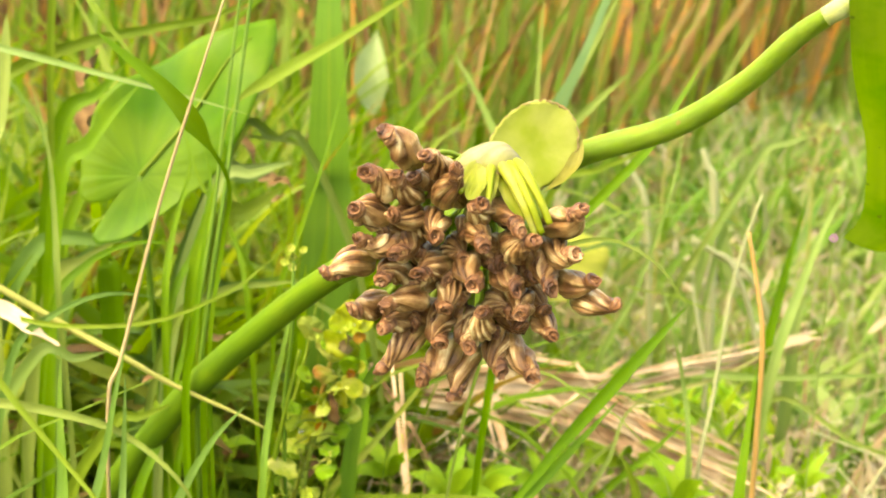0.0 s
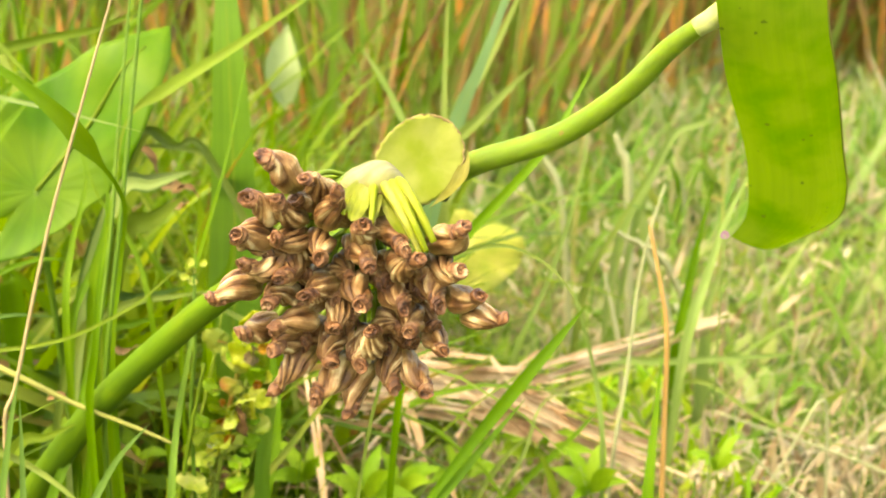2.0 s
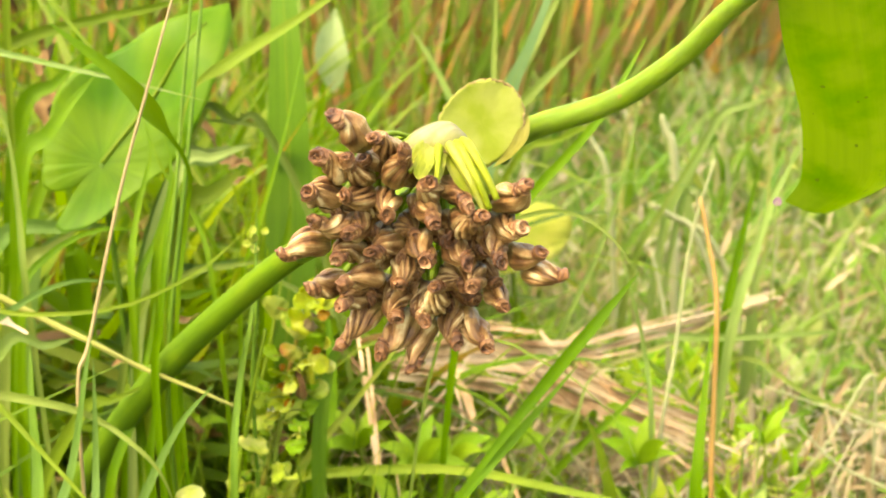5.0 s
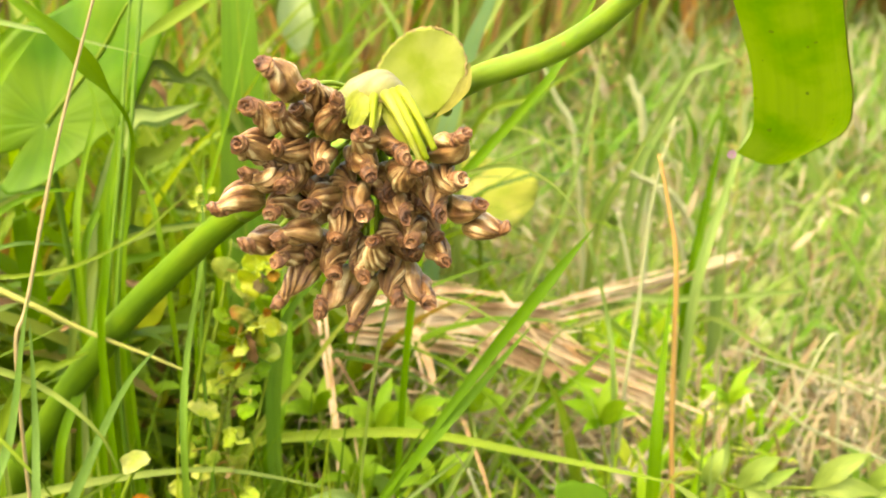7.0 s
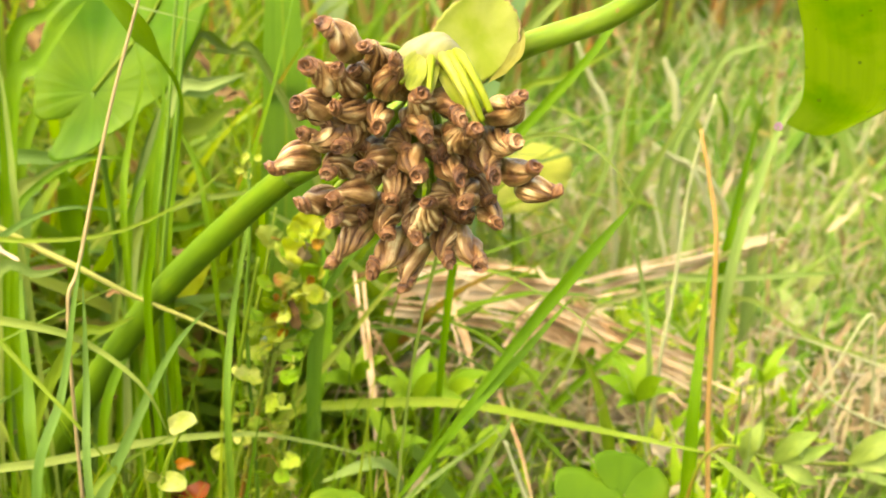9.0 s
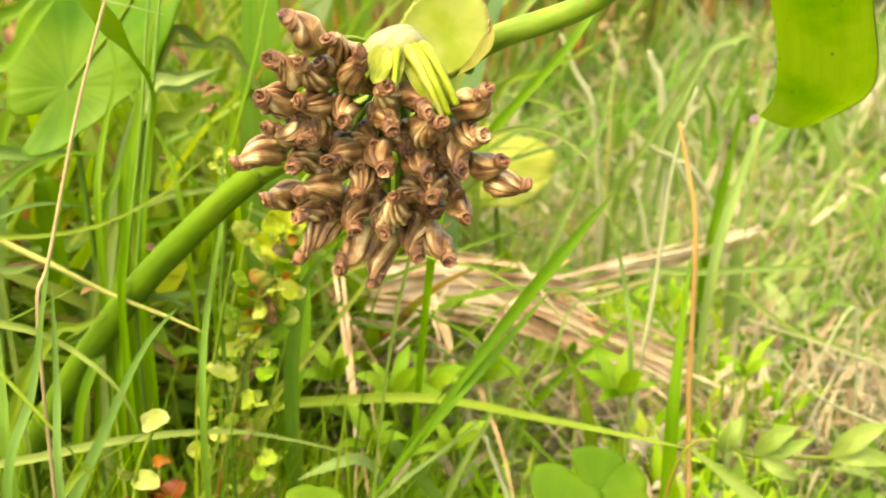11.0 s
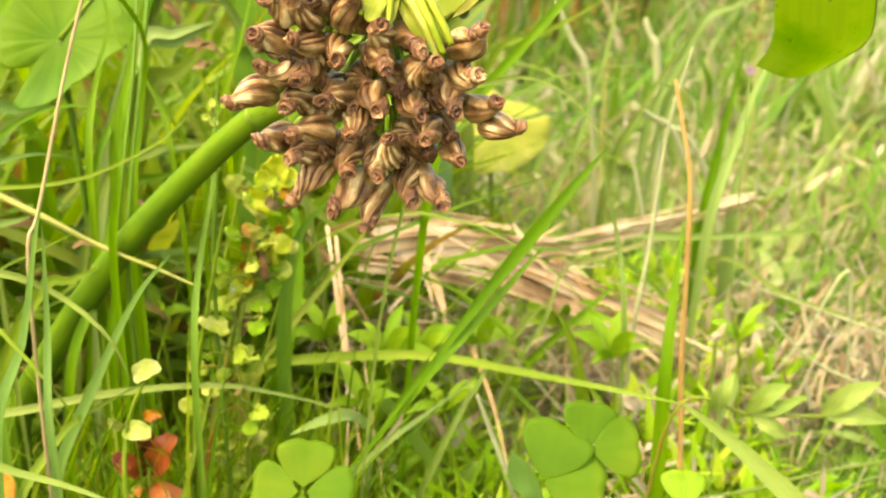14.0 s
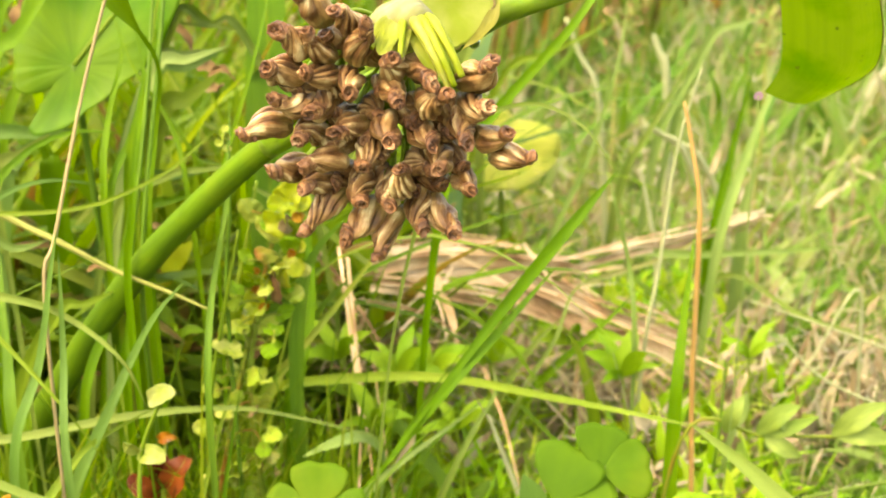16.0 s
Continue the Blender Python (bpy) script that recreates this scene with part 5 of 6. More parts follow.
grass_blade([(-0.0612, 0.3611, 0.1174), (-0.0597, 0.3711, 0.1473), (-0.0540, 0.3823, 0.1809), (-0.0529, 0.3936, 0.2145)], 0.0026, STEMGREEN, 'green grass stem standing by the seed head', turn=0)
grass_blade([(-0.1043, 0.4513, 0.1340), (-0.1074, 0.4641, 0.1721), (-0.1011, 0.4768, 0.2102), (-0.0995, 0.4873, 0.2416)], 0.0057, GREEN, 'green grass blade standing behind the stem', turn=0)
grass_blade([(-0.1031, 0.4028, 0.1748), (-0.1008, 0.4101, 0.2028), (-0.0953, 0.4163, 0.2267), (-0.1003, 0.4209, 0.2437)], 0.0027, GREEN, 'thin green grass blade before the arrow leaf', turn=0)
grass_blade([(-0.0741, 0.4117, 0.1715), (-0.0802, 0.4188, 0.1982), (-0.0938, 0.4245, 0.2187), (-0.0999, 0.4295, 0.2372)], 0.0021, GREEN, 'thin green grass blade leaning aside', turn=0)
grass_blade([(-0.1414, 0.4011, 0.1761), (-0.1436, 0.4079, 0.2042), (-0.1470, 0.4147, 0.2322), (-0.1548, 0.4208, 0.2582)], 0.0025, PALE, 'pale grass blade arching beside the arrow leaf', turn=0)
grass_blade([(-0.1480, 0.4095, 0.1690), (-0.1358, 0.4143, 0.1877), (-0.1170, 0.4168, 0.1963), (-0.0979, 0.4170, 0.1956)], 0.0030, GREEN, 'green grass blade bowing below the arrow leaf', turn=0)
grass_blade([(-0.0966, 0.4611, 0.2077), (-0.0852, 0.4633, 0.2155), (-0.0714, 0.4645, 0.2194), (-0.0599, 0.4651, 0.2207)], 0.0023, LIME, 'yellow-green grass blade lying behind the stems', turn=0)
grass_blade([(-0.1023, 0.4058, 0.1713), (-0.0935, 0.4120, 0.1959), (-0.0884, 0.4176, 0.2183), (-0.0936, 0.4229, 0.2406)], 0.0029, GREEN, 'green grass blade rising across the arrow leaf', turn=0)
grass_blade([(-0.1467, 0.3676, 0.1659), (-0.1337, 0.3715, 0.1810), (-0.1147, 0.3738, 0.1888), (-0.0961, 0.3834, 0.1845)], 0.0027, SAGE, 'sage green grass blade curving over', turn=0)

grass_blade([(-0.0952, 0.4100, 0.1779), (-0.0875, 0.4100, 0.2083), (-0.0805, 0.4100, 0.2355)], 0.0048, GREEN, 'green grass blade rising before the arrow leaf', turn=10)
grass_blade([(-0.0911, 0.4400, 0.2135), (-0.0763, 0.4400, 0.2195), (-0.0604, 0.4400, 0.2246)], 0.0058, HAZE, 'pale grey-green grass blade lying behind the stems', turn=5)
grass_blade([(-0.0927, 0.4500, 0.1942), (-0.0795, 0.4500, 0.2027), (-0.0660, 0.4500, 0.2133)], 0.0095, LIME, 'broad lime-green leaf among the weeds', turn=0)
grass_blade([(-0.0871, 0.4700, 0.2313), (-0.0720, 0.4700, 0.2291), (-0.0591, 0.4700, 0.2263)], 0.0045, LIME, 'light green grass blade lying sideways', turn=0)
grass_blade([(-0.1683, 0.4500, 0.1842), (-0.1402, 0.4500, 0.1892), (-0.1229, 0.4500, 0.1901)], 0.0075, SAGE, 'dull green grass blade lying below the arrow leaf', turn=0)
grass_blade([(-0.1570, 0.4400, 0.1725), (-0.1445, 0.4400, 0.1829), (-0.1323, 0.4400, 0.1913)], 0.007, PALE, 'pale green grass blade leaning over', turn=0)
grass_blade([(-0.1468, 0.3900, 0.1606), (-0.1325, 0.3900, 0.1597), (-0.1209, 0.3900, 0.1625)], 0.0048, HAZE, 'pale grey-green grass blade lying sideways', turn=0)
grass_blade([(-0.1191, 0.3850, 0.1362), (-0.1084, 0.3850, 0.1400), (-0.0956, 0.3850, 0.1457)], 0.0046, LIME, 'light green grass blade leaning over the weeds', turn=0)
grass_blade([(-0.0979, 0.3900, 0.1108), (-0.0954, 0.3900, 0.1291), (-0.0932, 0.3900, 0.1492)], 0.0032, GREEN, 'upright green grass blade before the stem', turn=0)
stalk([(-0.0646, 0.3720, 0.0985), (-0.0568, 0.3720, 0.1381), (-0.0491, 0.3720, 0.1710)], 0.001, LIME, 'slender bright lime stem beside the creeping weed')
grass_blade([(-0.0510, 0.4000, 0.0941), (-0.0439, 0.4000, 0.1028), (-0.0366, 0.4000, 0.1105)], 0.0024, LIME, 'thin lime grass blade beside the creeping weed', turn=0)
grass_blade([(-0.1717, 0.5000, 0.2278), (-0.1552, 0.5000, 0.2423), (-0.1414, 0.5000, 0.2567)], 0.008, GREEN, 'broad green grass blade leaning in the tuft', turn=0)
grass_blade([(-0.1651, 0.4700, 0.1740), (-0.1484, 0.4700, 0.2153), (-0.1314, 0.4700, 0.2432)], 0.0066, GREEN, 'broad green grass blade behind the arrow leaf', turn=10)
grass_blade([(-0.0622, 0.4700, 0.1594), (-0.0539, 0.4700, 0.1769), (-0.0510, 0.4700, 0.1941)], 0.005, GREEN, 'upright green grass blade beside the reed leaf', turn=0)
stalk([(0.1248, 0.7500, 0.1499), (0.1136, 0.7500, 0.1721), (0.1029, 0.7500, 0.1976)], 0.0022, WHITISH, 'bleached grass stalk leaning in the meadow')
stalk([(0.1788, 0.6800, 0.1210), (0.1627, 0.6800, 0.1309), (0.1432, 0.6800, 0.1414)], 0.002, WHITISH, 'short bleached grass stalk lying in the meadow')
stalk([(0.2523, 0.5000, 0.0603), (0.2125, 0.5000, 0.0774), (0.1654, 0.5000, 0.0949)], 0.0008, WHITISH, 'long bleached grass stalk lying over the meadow')
stalk([(0.0505, 0.4100, 0.0469), (0.0445, 0.4100, 0.0635), (0.0387, 0.4100, 0.0811)], 0.0011, WHITISH, 'bleached grass stalk leaning near the clover')
stalk([(0.2153, 0.5000, 0.1001), (0.1975, 0.5000, 0.0659), (0.1795, 0.5000, 0.0394)], 0.0008, WHITISH, 'thin bleached grass stalk crossing another')
stalk([(0.2324, 0.4800, 0.0457), (0.1968, 0.4800, 0.0632), (0.1739, 0.4800, 0.0857)], 0.0008, WHITISH, 'thin bleached grass stalk crossing another')
stalk([(0.1523, 0.4200, 0.0309), (0.1824, 0.4200, 0.0392), (0.2148, 0.4200, 0.0458)], 0.001, PALE, 'thin pale green stalk lying low')
grass_blade([(0.0889, 0.4700, 0.0545), (0.0829, 0.4700, 0.0795), (0.0762, 0.4700, 0.0932)], 0.006, LIME, 'light green grass blade by the dry reeds', turn=10)
grass_blade([(0.0197, 0.4600, 0.0735), (0.0297, 0.4600, 0.0842), (0.0326, 0.4600, 0.0987)], 0.003, PALE, 'pale grass blade below the dry reeds', turn=0)
grass_blade([(0.0502, 0.4700, 0.0688), (0.0625, 0.4700, 0.0879), (0.0760, 0.4700, 0.1012)], 0.0036, PALE, 'pale green grass blade below the dry reeds', turn=0)
grass_blade([(0.1914, 0.6200, 0.0781), (0.1922, 0.6200, 0.1082), (0.2009, 0.6200, 0.1374)], 0.008, HAZE, 'broad grey-green grass blade in the meadow', turn=0)
stalk([(0.1396, 0.6000, 0.0832), (0.1348, 0.6000, 0.1093), (0.1289, 0.6000, 0.1347)], 0.0014, WHITISH, 'bleached grass stalk standing in the meadow')
stalk([(0.1642, 0.6600, 0.1309), (0.1519, 0.6600, 0.1397), (0.1390, 0.6600, 0.1484)], 0.0016, WHITISH, 'short bleached grass stalk lying in the meadow')
grass_blade([(-0.1470, 0.4250, 0.2172), (-0.1363, 0.4250, 0.2308), (-0.1258, 0.4250, 0.2434), (-0.1149, 0.4250, 0.2546)], 0.0071, GREEN, 'broad green grass blade covering the edge of the arrow leaf', turn=10)
grass_blade([(-0.0603, 0.4700, 0.2260), (-0.0735, 0.4700, 0.2285), (-0.0881, 0.4700, 0.2301)], 0.0035, PALE, 'narrow pale grass blade lying across the undergrowth', turn=0)
grass_blade([(-0.1008, 0.4800, 0.2060), (-0.0853, 0.4800, 0.2105), (-0.0690, 0.4800, 0.2178)], 0.0066, SAGE, 'dull green grass blade lying over dead leaves', turn=0)
grass_blade([(-0.0958, 0.4700, 0.1918), (-0.0841, 0.4700, 0.1987), (-0.0720, 0.4700, 0.2070)], 0.0088, LIME, 'short broad lime leaf blade in the undergrowth', turn=0)
grass_blade([(-0.0975, 0.4300, 0.1745), (-0.0940, 0.4300, 0.1947), (-0.0882, 0.4300, 0.2186)], 0.0072, GREEN, 'broad upright green grass blade below the arrow leaf', turn=15)
grass_blade([(-0.1616, 0.4600, 0.1669), (-0.1548, 0.4600, 0.1755), (-0.1465, 0.4600, 0.1847)], 0.0113, SAGE, 'broad dull green blade in the undergrowth', turn=0)
grass_blade([(-0.1441, 0.4700, 0.1638), (-0.1447, 0.4700, 0.1743), (-0.1482, 0.4700, 0.1853)], 0.0104, GREEN, 'broad green blade leaning in the undergrowth', turn=0)
grass_blade([(-0.1083, 0.4600, 0.1647), (-0.0888, 0.4600, 0.1684), (-0.0678, 0.4600, 0.1729)], 0.0054, SAGE, 'long dull green grass blade lying across the undergrowth', turn=0)
grass_blade([(-0.1024, 0.4500, 0.1537), (-0.0901, 0.4500, 0.1604), (-0.0784, 0.4500, 0.1626)], 0.0049, GREEN, 'green grass blade bowing behind the thick stem', turn=0)
stalk([(0.1414, 0.4500, 0.0469), (0.1422, 0.4500, 0.0688), (0.1428, 0.4500, 0.0874)], 0.0009, STEMGREEN, 'thin dark stem with a bleached tuft at its end')
grass_blade([(0.1416, 0.4300, 0.0614), (0.1439, 0.4300, 0.0706), (0.1472, 0.4300, 0.0809)], 0.0066, HAZE, 'pale green leaf blade standing in the litter', turn=0, foot=0.1)
grass_blade([(0.1708, 0.7600, 0.1218), (0.1905, 0.7600, 0.1600), (0.2049, 0.7600, 0.1898)], 0.0066, HAZE, 'pale green grass blade leaning where the meadow meets the reeds', turn=0)
grass_blade([(0.2005, 0.7600, 0.1817), (0.2186, 0.7600, 0.1911), (0.2387, 0.7600, 0.1975)], 0.006, HAZE, 'pale green grass blade leaning sideways over the meadow', turn=0)
stalk([(0.1800, 0.8000, 0.1535), (0.1746, 0.8000, 0.1674), (0.1705, 0.8000, 0.1792)], 0.003, WHITISH, 'broad bleached stalk among the rank grass')


# ---- dry reed litter ----
def straw(points, width, slivers=7):
    """One flattened reed and the few torn strips that lie along it."""
    rng = random.Random(int(points[0][0] * 1e5))
    upright = abs(points[0][2] - points[-1][2]) > abs(points[0][0] - points[-1][0])
    for k in range(slivers):
        shift = Vector((rng.uniform(-0.004, 0.004), rng.uniform(-0.006, 0.006), rng.uniform(-0.75, 0.75) * width * (k > 0)))
        drift = Vector((rng.uniform(-0.010, 0.010) * (0.35 if upright else 1), rng.uniform(-0.012, 0.012), rng.uniform(-0.008, 0.008) * (k > 0)))
        line = [Vector(p) + shift + drift * (i / len(points)) for i, p in enumerate(points)]
        if k and rng.random() < 0.4:
            line = line[1:] if len(line) > 3 else line
        wide = width * ((0.8 if upright else 0.70) if k == 0 else rng.uniform(0.16, 0.46))
        ob = new("dry_reed", blade_mesh("dry_reed", line, wide, STRAW, rng.uniform(-40, 30), 22, lambda s: grass_shape(s, 0.85, 0.5), 0.45, 0.05))
        tagged(ob, "flattened dry tan reed lying on the grass" if k == 0 else "narrow torn strip of dry tan reed", "dry reed", "bundle of dry reeds")


straw([(-0.0143, 0.4875, 0.1161), (0.0216, 0.5076, 0.1142), (0.0686, 0.5254, 0.1053), (0.0863, 0.5340, 0.0999)], 0.0092)
straw([(-0.0105, 0.4851, 0.1088), (0.0267, 0.4926, 0.1005), (0.0534, 0.4997, 0.0907)], 0.0063)
straw([(0.0007, 0.4952, 0.1079), (0.0487, 0.5139, 0.1018), (0.0862, 0.5283, 0.0826), (0.1188, 0.5339, 0.0682), (0.1481, 0.5407, 0.0576)], 0.0072)
straw([(0.0379, 0.5146, 0.1038), (0.0713, 0.5221, 0.0953), (0.1066, 0.5311, 0.0755), (0.1553, 0.5384, 0.0507)], 0.0050)
straw([(0.0535, 0.5017, 0.0970), (0.0933, 0.5155, 0.0757), (0.1359, 0.5296, 0.0555)], 0.0055)
straw([(0.0713, 0.5246, 0.1032), (0.1090, 0.5554, 0.1017), (0.1617, 0.5961, 0.0988), (0.2042, 0.6281, 0.1011)], 0.0045)
straw([(-0.0097, 0.4993, 0.1203), (0.0271, 0.5193, 0.1180), (0.0548, 0.5273, 0.1110)], 0.0054)
straw([(-0.0180, 0.4709, 0.1296), (-0.0125, 0.4478, 0.0915), (-0.0073, 0.4283, 0.0640), (-0.0022, 0.4105, 0.0417)], 0.0024, 2)
straw([(-0.0237, 0.4820, 0.1313), (-0.0176, 0.4617, 0.1016), (-0.0126, 0.4419, 0.0731), (-0.0121, 0.4195, 0.0370)], 0.0022, 1)
straw([(-0.0358, 0.4995, 0.1203), (-0.0221, 0.4844, 0.1064), (-0.0088, 0.4686, 0.0907), (-0.0009, 0.4547, 0.0805)], 0.0020, 2)
straw([(0.0360, 0.4552, 0.0829), (0.0453, 0.4384, 0.0640), (0.0522, 0.4205, 0.0415)], 0.0022, 1)
straw([(0.0846, 0.5417, 0.0913), (0.0947, 0.5287, 0.0839), (0.0988, 0.5180, 0.0835)], 0.0039)
straw([(0.0163, 0.4959, 0.1104), (0.0240, 0.4800, 0.0942), (0.0263, 0.4644, 0.0788)], 0.0023)
straw([(0.0623, 0.5186, 0.1167), (0.0823, 0.5203, 0.0901), (0.1086, 0.5216, 0.0626)], 0.0022, 2)
straw([(-0.0012, 0.4701, 0.0955), (0.0163, 0.4943, 0.1055), (0.0271, 0.5189, 0.1167)], 0.0021, 2)
straw([(0.0423, 0.4888, 0.0893), (0.0595, 0.5136, 0.1013), (0.0875, 0.5474, 0.1089)], 0.0025, 2)
straw([(0.0163, 0.4999, 0.1228), (0.0374, 0.5013, 0.1113), (0.0698, 0.5030, 0.0851), (0.0946, 0.4999, 0.0601)], 0.0029, 2)
straw([(0.1115, 0.5294, 0.0866), (0.1416, 0.5346, 0.0709), (0.1727, 0.5360, 0.0438)], 0.0023, 2)
straw([(0.1126, 0.5140, 0.0717), (0.1395, 0.5183, 0.0533), (0.1615, 0.5225, 0.0343)], 0.0028, 2)
straw([(-0.0137, 0.4741, 0.1074), (0.0112, 0.4813, 0.0979), (0.0342, 0.4760, 0.0821)], 0.0025, 2)
straw([(0.0811, 0.5075, 0.0833), (0.1126, 0.5111, 0.0626), (0.1346, 0.5053, 0.0455)], 0.0033, 2)
straw([(0.0493, 0.5265, 0.1084), (0.0863, 0.5331, 0.0973), (0.1177, 0.5527, 0.0935)], 0.0034, 2)


def dry_leaf(points, width, label, skin=STRAW):
    ob = new("dry_leaf", blade_mesh("dry_leaf", points, width, skin, 60, 18, lance_shape, 0.6, 0.08))
    return tagged(ob, label, "dry leaf")


dry_leaf([(-0.1588, 0.3727, 0.1880), (-0.1471, 0.3712, 0.1808), (-0.1393, 0.3700, 0.1753), (-0.1306, 0.3692, 0.1714)], 0.0065, 'curled dry tan leaf hanging on a reed stalk')
dry_leaf([(0.1730, 0.5955, 0.1037), (0.1866, 0.5963, 0.1057), (0.2025, 0.5971, 0.1078)], 0.0073, 'bleached flat dead leaf in the meadow', SCRAP)
dry_leaf([(0.0975, 0.4058, 0.0645), (0.0991, 0.3948, 0.0629), (0.0957, 0.3920, 0.0545)], 0.0067, 'bleached dead leaf near the ground', SCRAP)
dry_leaf([(-0.0008, 0.4229, 0.0508), (0.0088, 0.4266, 0.0620), (0.0116, 0.4292, 0.0698)], 0.0033, 'bleached dead leaf near the ground', SCRAP)
dry_leaf([(-0.0959, 0.4967, 0.2269), (-0.0893, 0.4954, 0.2208), (-0.0857, 0.4932, 0.2118)], 0.0049, 'small curled brown dead leaf in the grass', BROWNLEAF)
dry_leaf([(-0.0964, 0.4379, 0.1545), (-0.0918, 0.4373, 0.1520), (-0.0863, 0.4382, 0.1552)], 0.0036, 'small curled brown dead leaf in the grass', BROWNLEAF)
dry_leaf([(-0.1164, 0.4139, 0.1422), (-0.1117, 0.4144, 0.1440), (-0.1073, 0.4138, 0.1411)], 0.0028, 'small curled brown dead leaf in the grass', BROWNLEAF)
dry_leaf([(-0.0846, 0.5112, 0.2009), (-0.0769, 0.5119, 0.2031), (-0.0717, 0.5110, 0.1992)], 0.0041, 'small curled brown dead leaf in the grass', BROWNLEAF)
dry_leaf([(-0.1506, 0.4818, 0.2122), (-0.1565, 0.4799, 0.2051), (-0.1636, 0.4789, 0.2015)], 0.0034, 'small curled brown dead leaf in the grass', BROWNLEAF)
dry_leaf([(-0.1766, 0.5400, 0.2165), (-0.1694, 0.5400, 0.2285), (-0.1604, 0.5400, 0.2376)], 0.016, 'withered orange-brown leaf in the tuft', BROWNLEAF)
dry_leaf([(-0.1850, 0.5600, 0.2384), (-0.1772, 0.5600, 0.2464), (-0.1732, 0.5600, 0.2572)], 0.012, 'withered orange-brown leaf in the tuft', BROWNLEAF)
dry_leaf([(-0.0847, 0.4900, 0.2105), (-0.0791, 0.4900, 0.2074), (-0.0711, 0.4900, 0.2090)], 0.008, 'small curled brown dead leaf in the grass', BROWNLEAF)
dry_leaf([(-0.0845, 0.5000, 0.1984), (-0.0783, 0.5000, 0.1967), (-0.0743, 0.5000, 0.1995)], 0.007, 'small curled brown dead leaf in the grass', BROWNLEAF)
dry_leaf([(-0.1085, 0.4900, 0.1799), (-0.1030, 0.4900, 0.1767), (-0.0967, 0.4900, 0.1776)], 0.007, 'small curled brown dead leaf in the grass', BROWNLEAF)
dry_leaf([(0.1742, 0.6300, 0.1222), (0.1785, 0.6300, 0.1324), (0.1814, 0.6300, 0.1439)], 0.0045, 'bleached curled dead leaf in the meadow', SCRAP)
dry_leaf([(0.2248, 0.6000, 0.1104), (0.2334, 0.6000, 0.1168), (0.2419, 0.6000, 0.1239)], 0.0045, 'bleached flat dead leaf in the meadow', SCRAP)
dry_leaf([(0.1385, 0.4470, 0.0874), (0.1425, 0.4470, 0.0908), (0.1475, 0.4470, 0.0888)], 0.0028, 'bleached tuft of dry scraps on a thin stem', SCRAP)
dry_leaf([(0.1417, 0.4470, 0.0861), (0.1447, 0.4470, 0.0935), (0.1460, 0.4470, 0.0961)], 0.0028, 'bleached tuft of dry scraps on a thin stem', SCRAP)
dry_leaf([(0.0942, 0.4000, 0.0853), (0.0984, 0.4000, 0.0805), (0.1014, 0.4000, 0.0744)], 0.008, 'bleached dead leaf beside the clover', SCRAP)

# ---- leaves and small things ----
LEAF_L_A = (-0.1209, 0.4403, 0.2175)
LEAF_L_T = (-0.0722, 0.4602, 0.2776)
RED = (-0.0844, 0.3757, 0.0661)
YEL = (0.0560, 0.6783, 0.1270)
YELB = (0.0570, 0.6626, 0.0742)
BUD0 = (-0.0677, 0.8811, 0.1877)
BUD1 = (-0.0653, 0.8976, 0.2505)
CLOVER0 = (-0.0231, 0.3376, 0.0811)
CLOVER1 = (0.0714, 0.3320, 0.0984)
CLOVER2 = (0.1007, 0.3176, 0.0844)
SL0 = (-0.0677, 0.3237, 0.1314)
SL1 = (-0.0782, 0.3233, 0.1145)
SL2 = (-0.0722, 0.3223, 0.1114)
SLB = (-0.0763, 0.3187, 0.0849)
BUSH0 = (-0.0483, 0.3886, 0.0423)
BUSH1 = (-0.0497, 0.3820, 0.1170)
BUSH2 = (-0.0323, 0.3948, 0.1712)
BUSHB0 = (-0.0663, 0.3800, 0.0477)
BUSHB1 = (-0.0548, 0.3840, 0.1072)
BUSHB2 = (-0.0364, 0.3968, 0.1771)
DROP = (-0.0504, 0.3834, 0.1368)
DROPR = (-0.0806, 0.3777, 0.0878)
DROPC = (0.0292, 0.2923, 0.2453)
BUDS = (-0.0520, 0.3778, 0.2021)
PINK_AT = (0.1163, 0.3381, 0.2222)
ORL = (-0.1105, 0.3127, 0.0979)


def leaf_plant(name, label, category, root, tip_at, radius, material, stem_material, axis, normal, reach, outline, **more):
    thing = tagged(new(name), label, category)
    part("leaf", leaf_mesh("leaf", tip_at, axis, normal, reach, outline, material, **more), thing)
    mid = (Vector(root) + Vector(tip_at)) / 2 + Vector((0.003, 0.004, 0))
    part("leafstalk", tube_mesh("leafstalk", [root, mid, tip_at], [radius * 1.3, radius, radius], stem_material, 8, 16), thing)
    return thing


up = Vector(LEAF_L_T) - Vector(LEAF_L_A)
arrow = leaf_plant("arrow_leaf", "large arrow-shaped glossy green leaf behind the grass", "leaf", (-0.13, 0.47, -0.01), LEAF_L_A, 0.0013, BIGLEAF, STEMGREEN,
                   up, (0.0, -1.0, 0.55), up.length * 1.02, arrow_outline, cup=0.0, rings=16, around=200, wave=0.16, seed=4, fold=0.05, ribs=0.004)
rib_axis, rib_reach = up.normalized(), up.length * 1.02
rib_face = (Vector((0.0, -1.0, 0.55)) - Vector((0.0, -1.0, 0.55)).dot(rib_axis) * rib_axis).normalized()
midrib = [Vector(LEAF_L_A) + rib_axis * rib_reach * f + rib_face * (0.0003 + 0.16 * rib_reach * f * noise.noise(Vector((2.2 * f, 0, 4))) + 0.002 * rib_reach * f) for f in (0.0, 0.12, 0.25, 0.4, 0.55, 0.7, 0.85)]
part("midrib", tube_mesh("midrib", midrib, [0.0010, 0.0008, 0.0003], LIME, 6, 24), arrow)
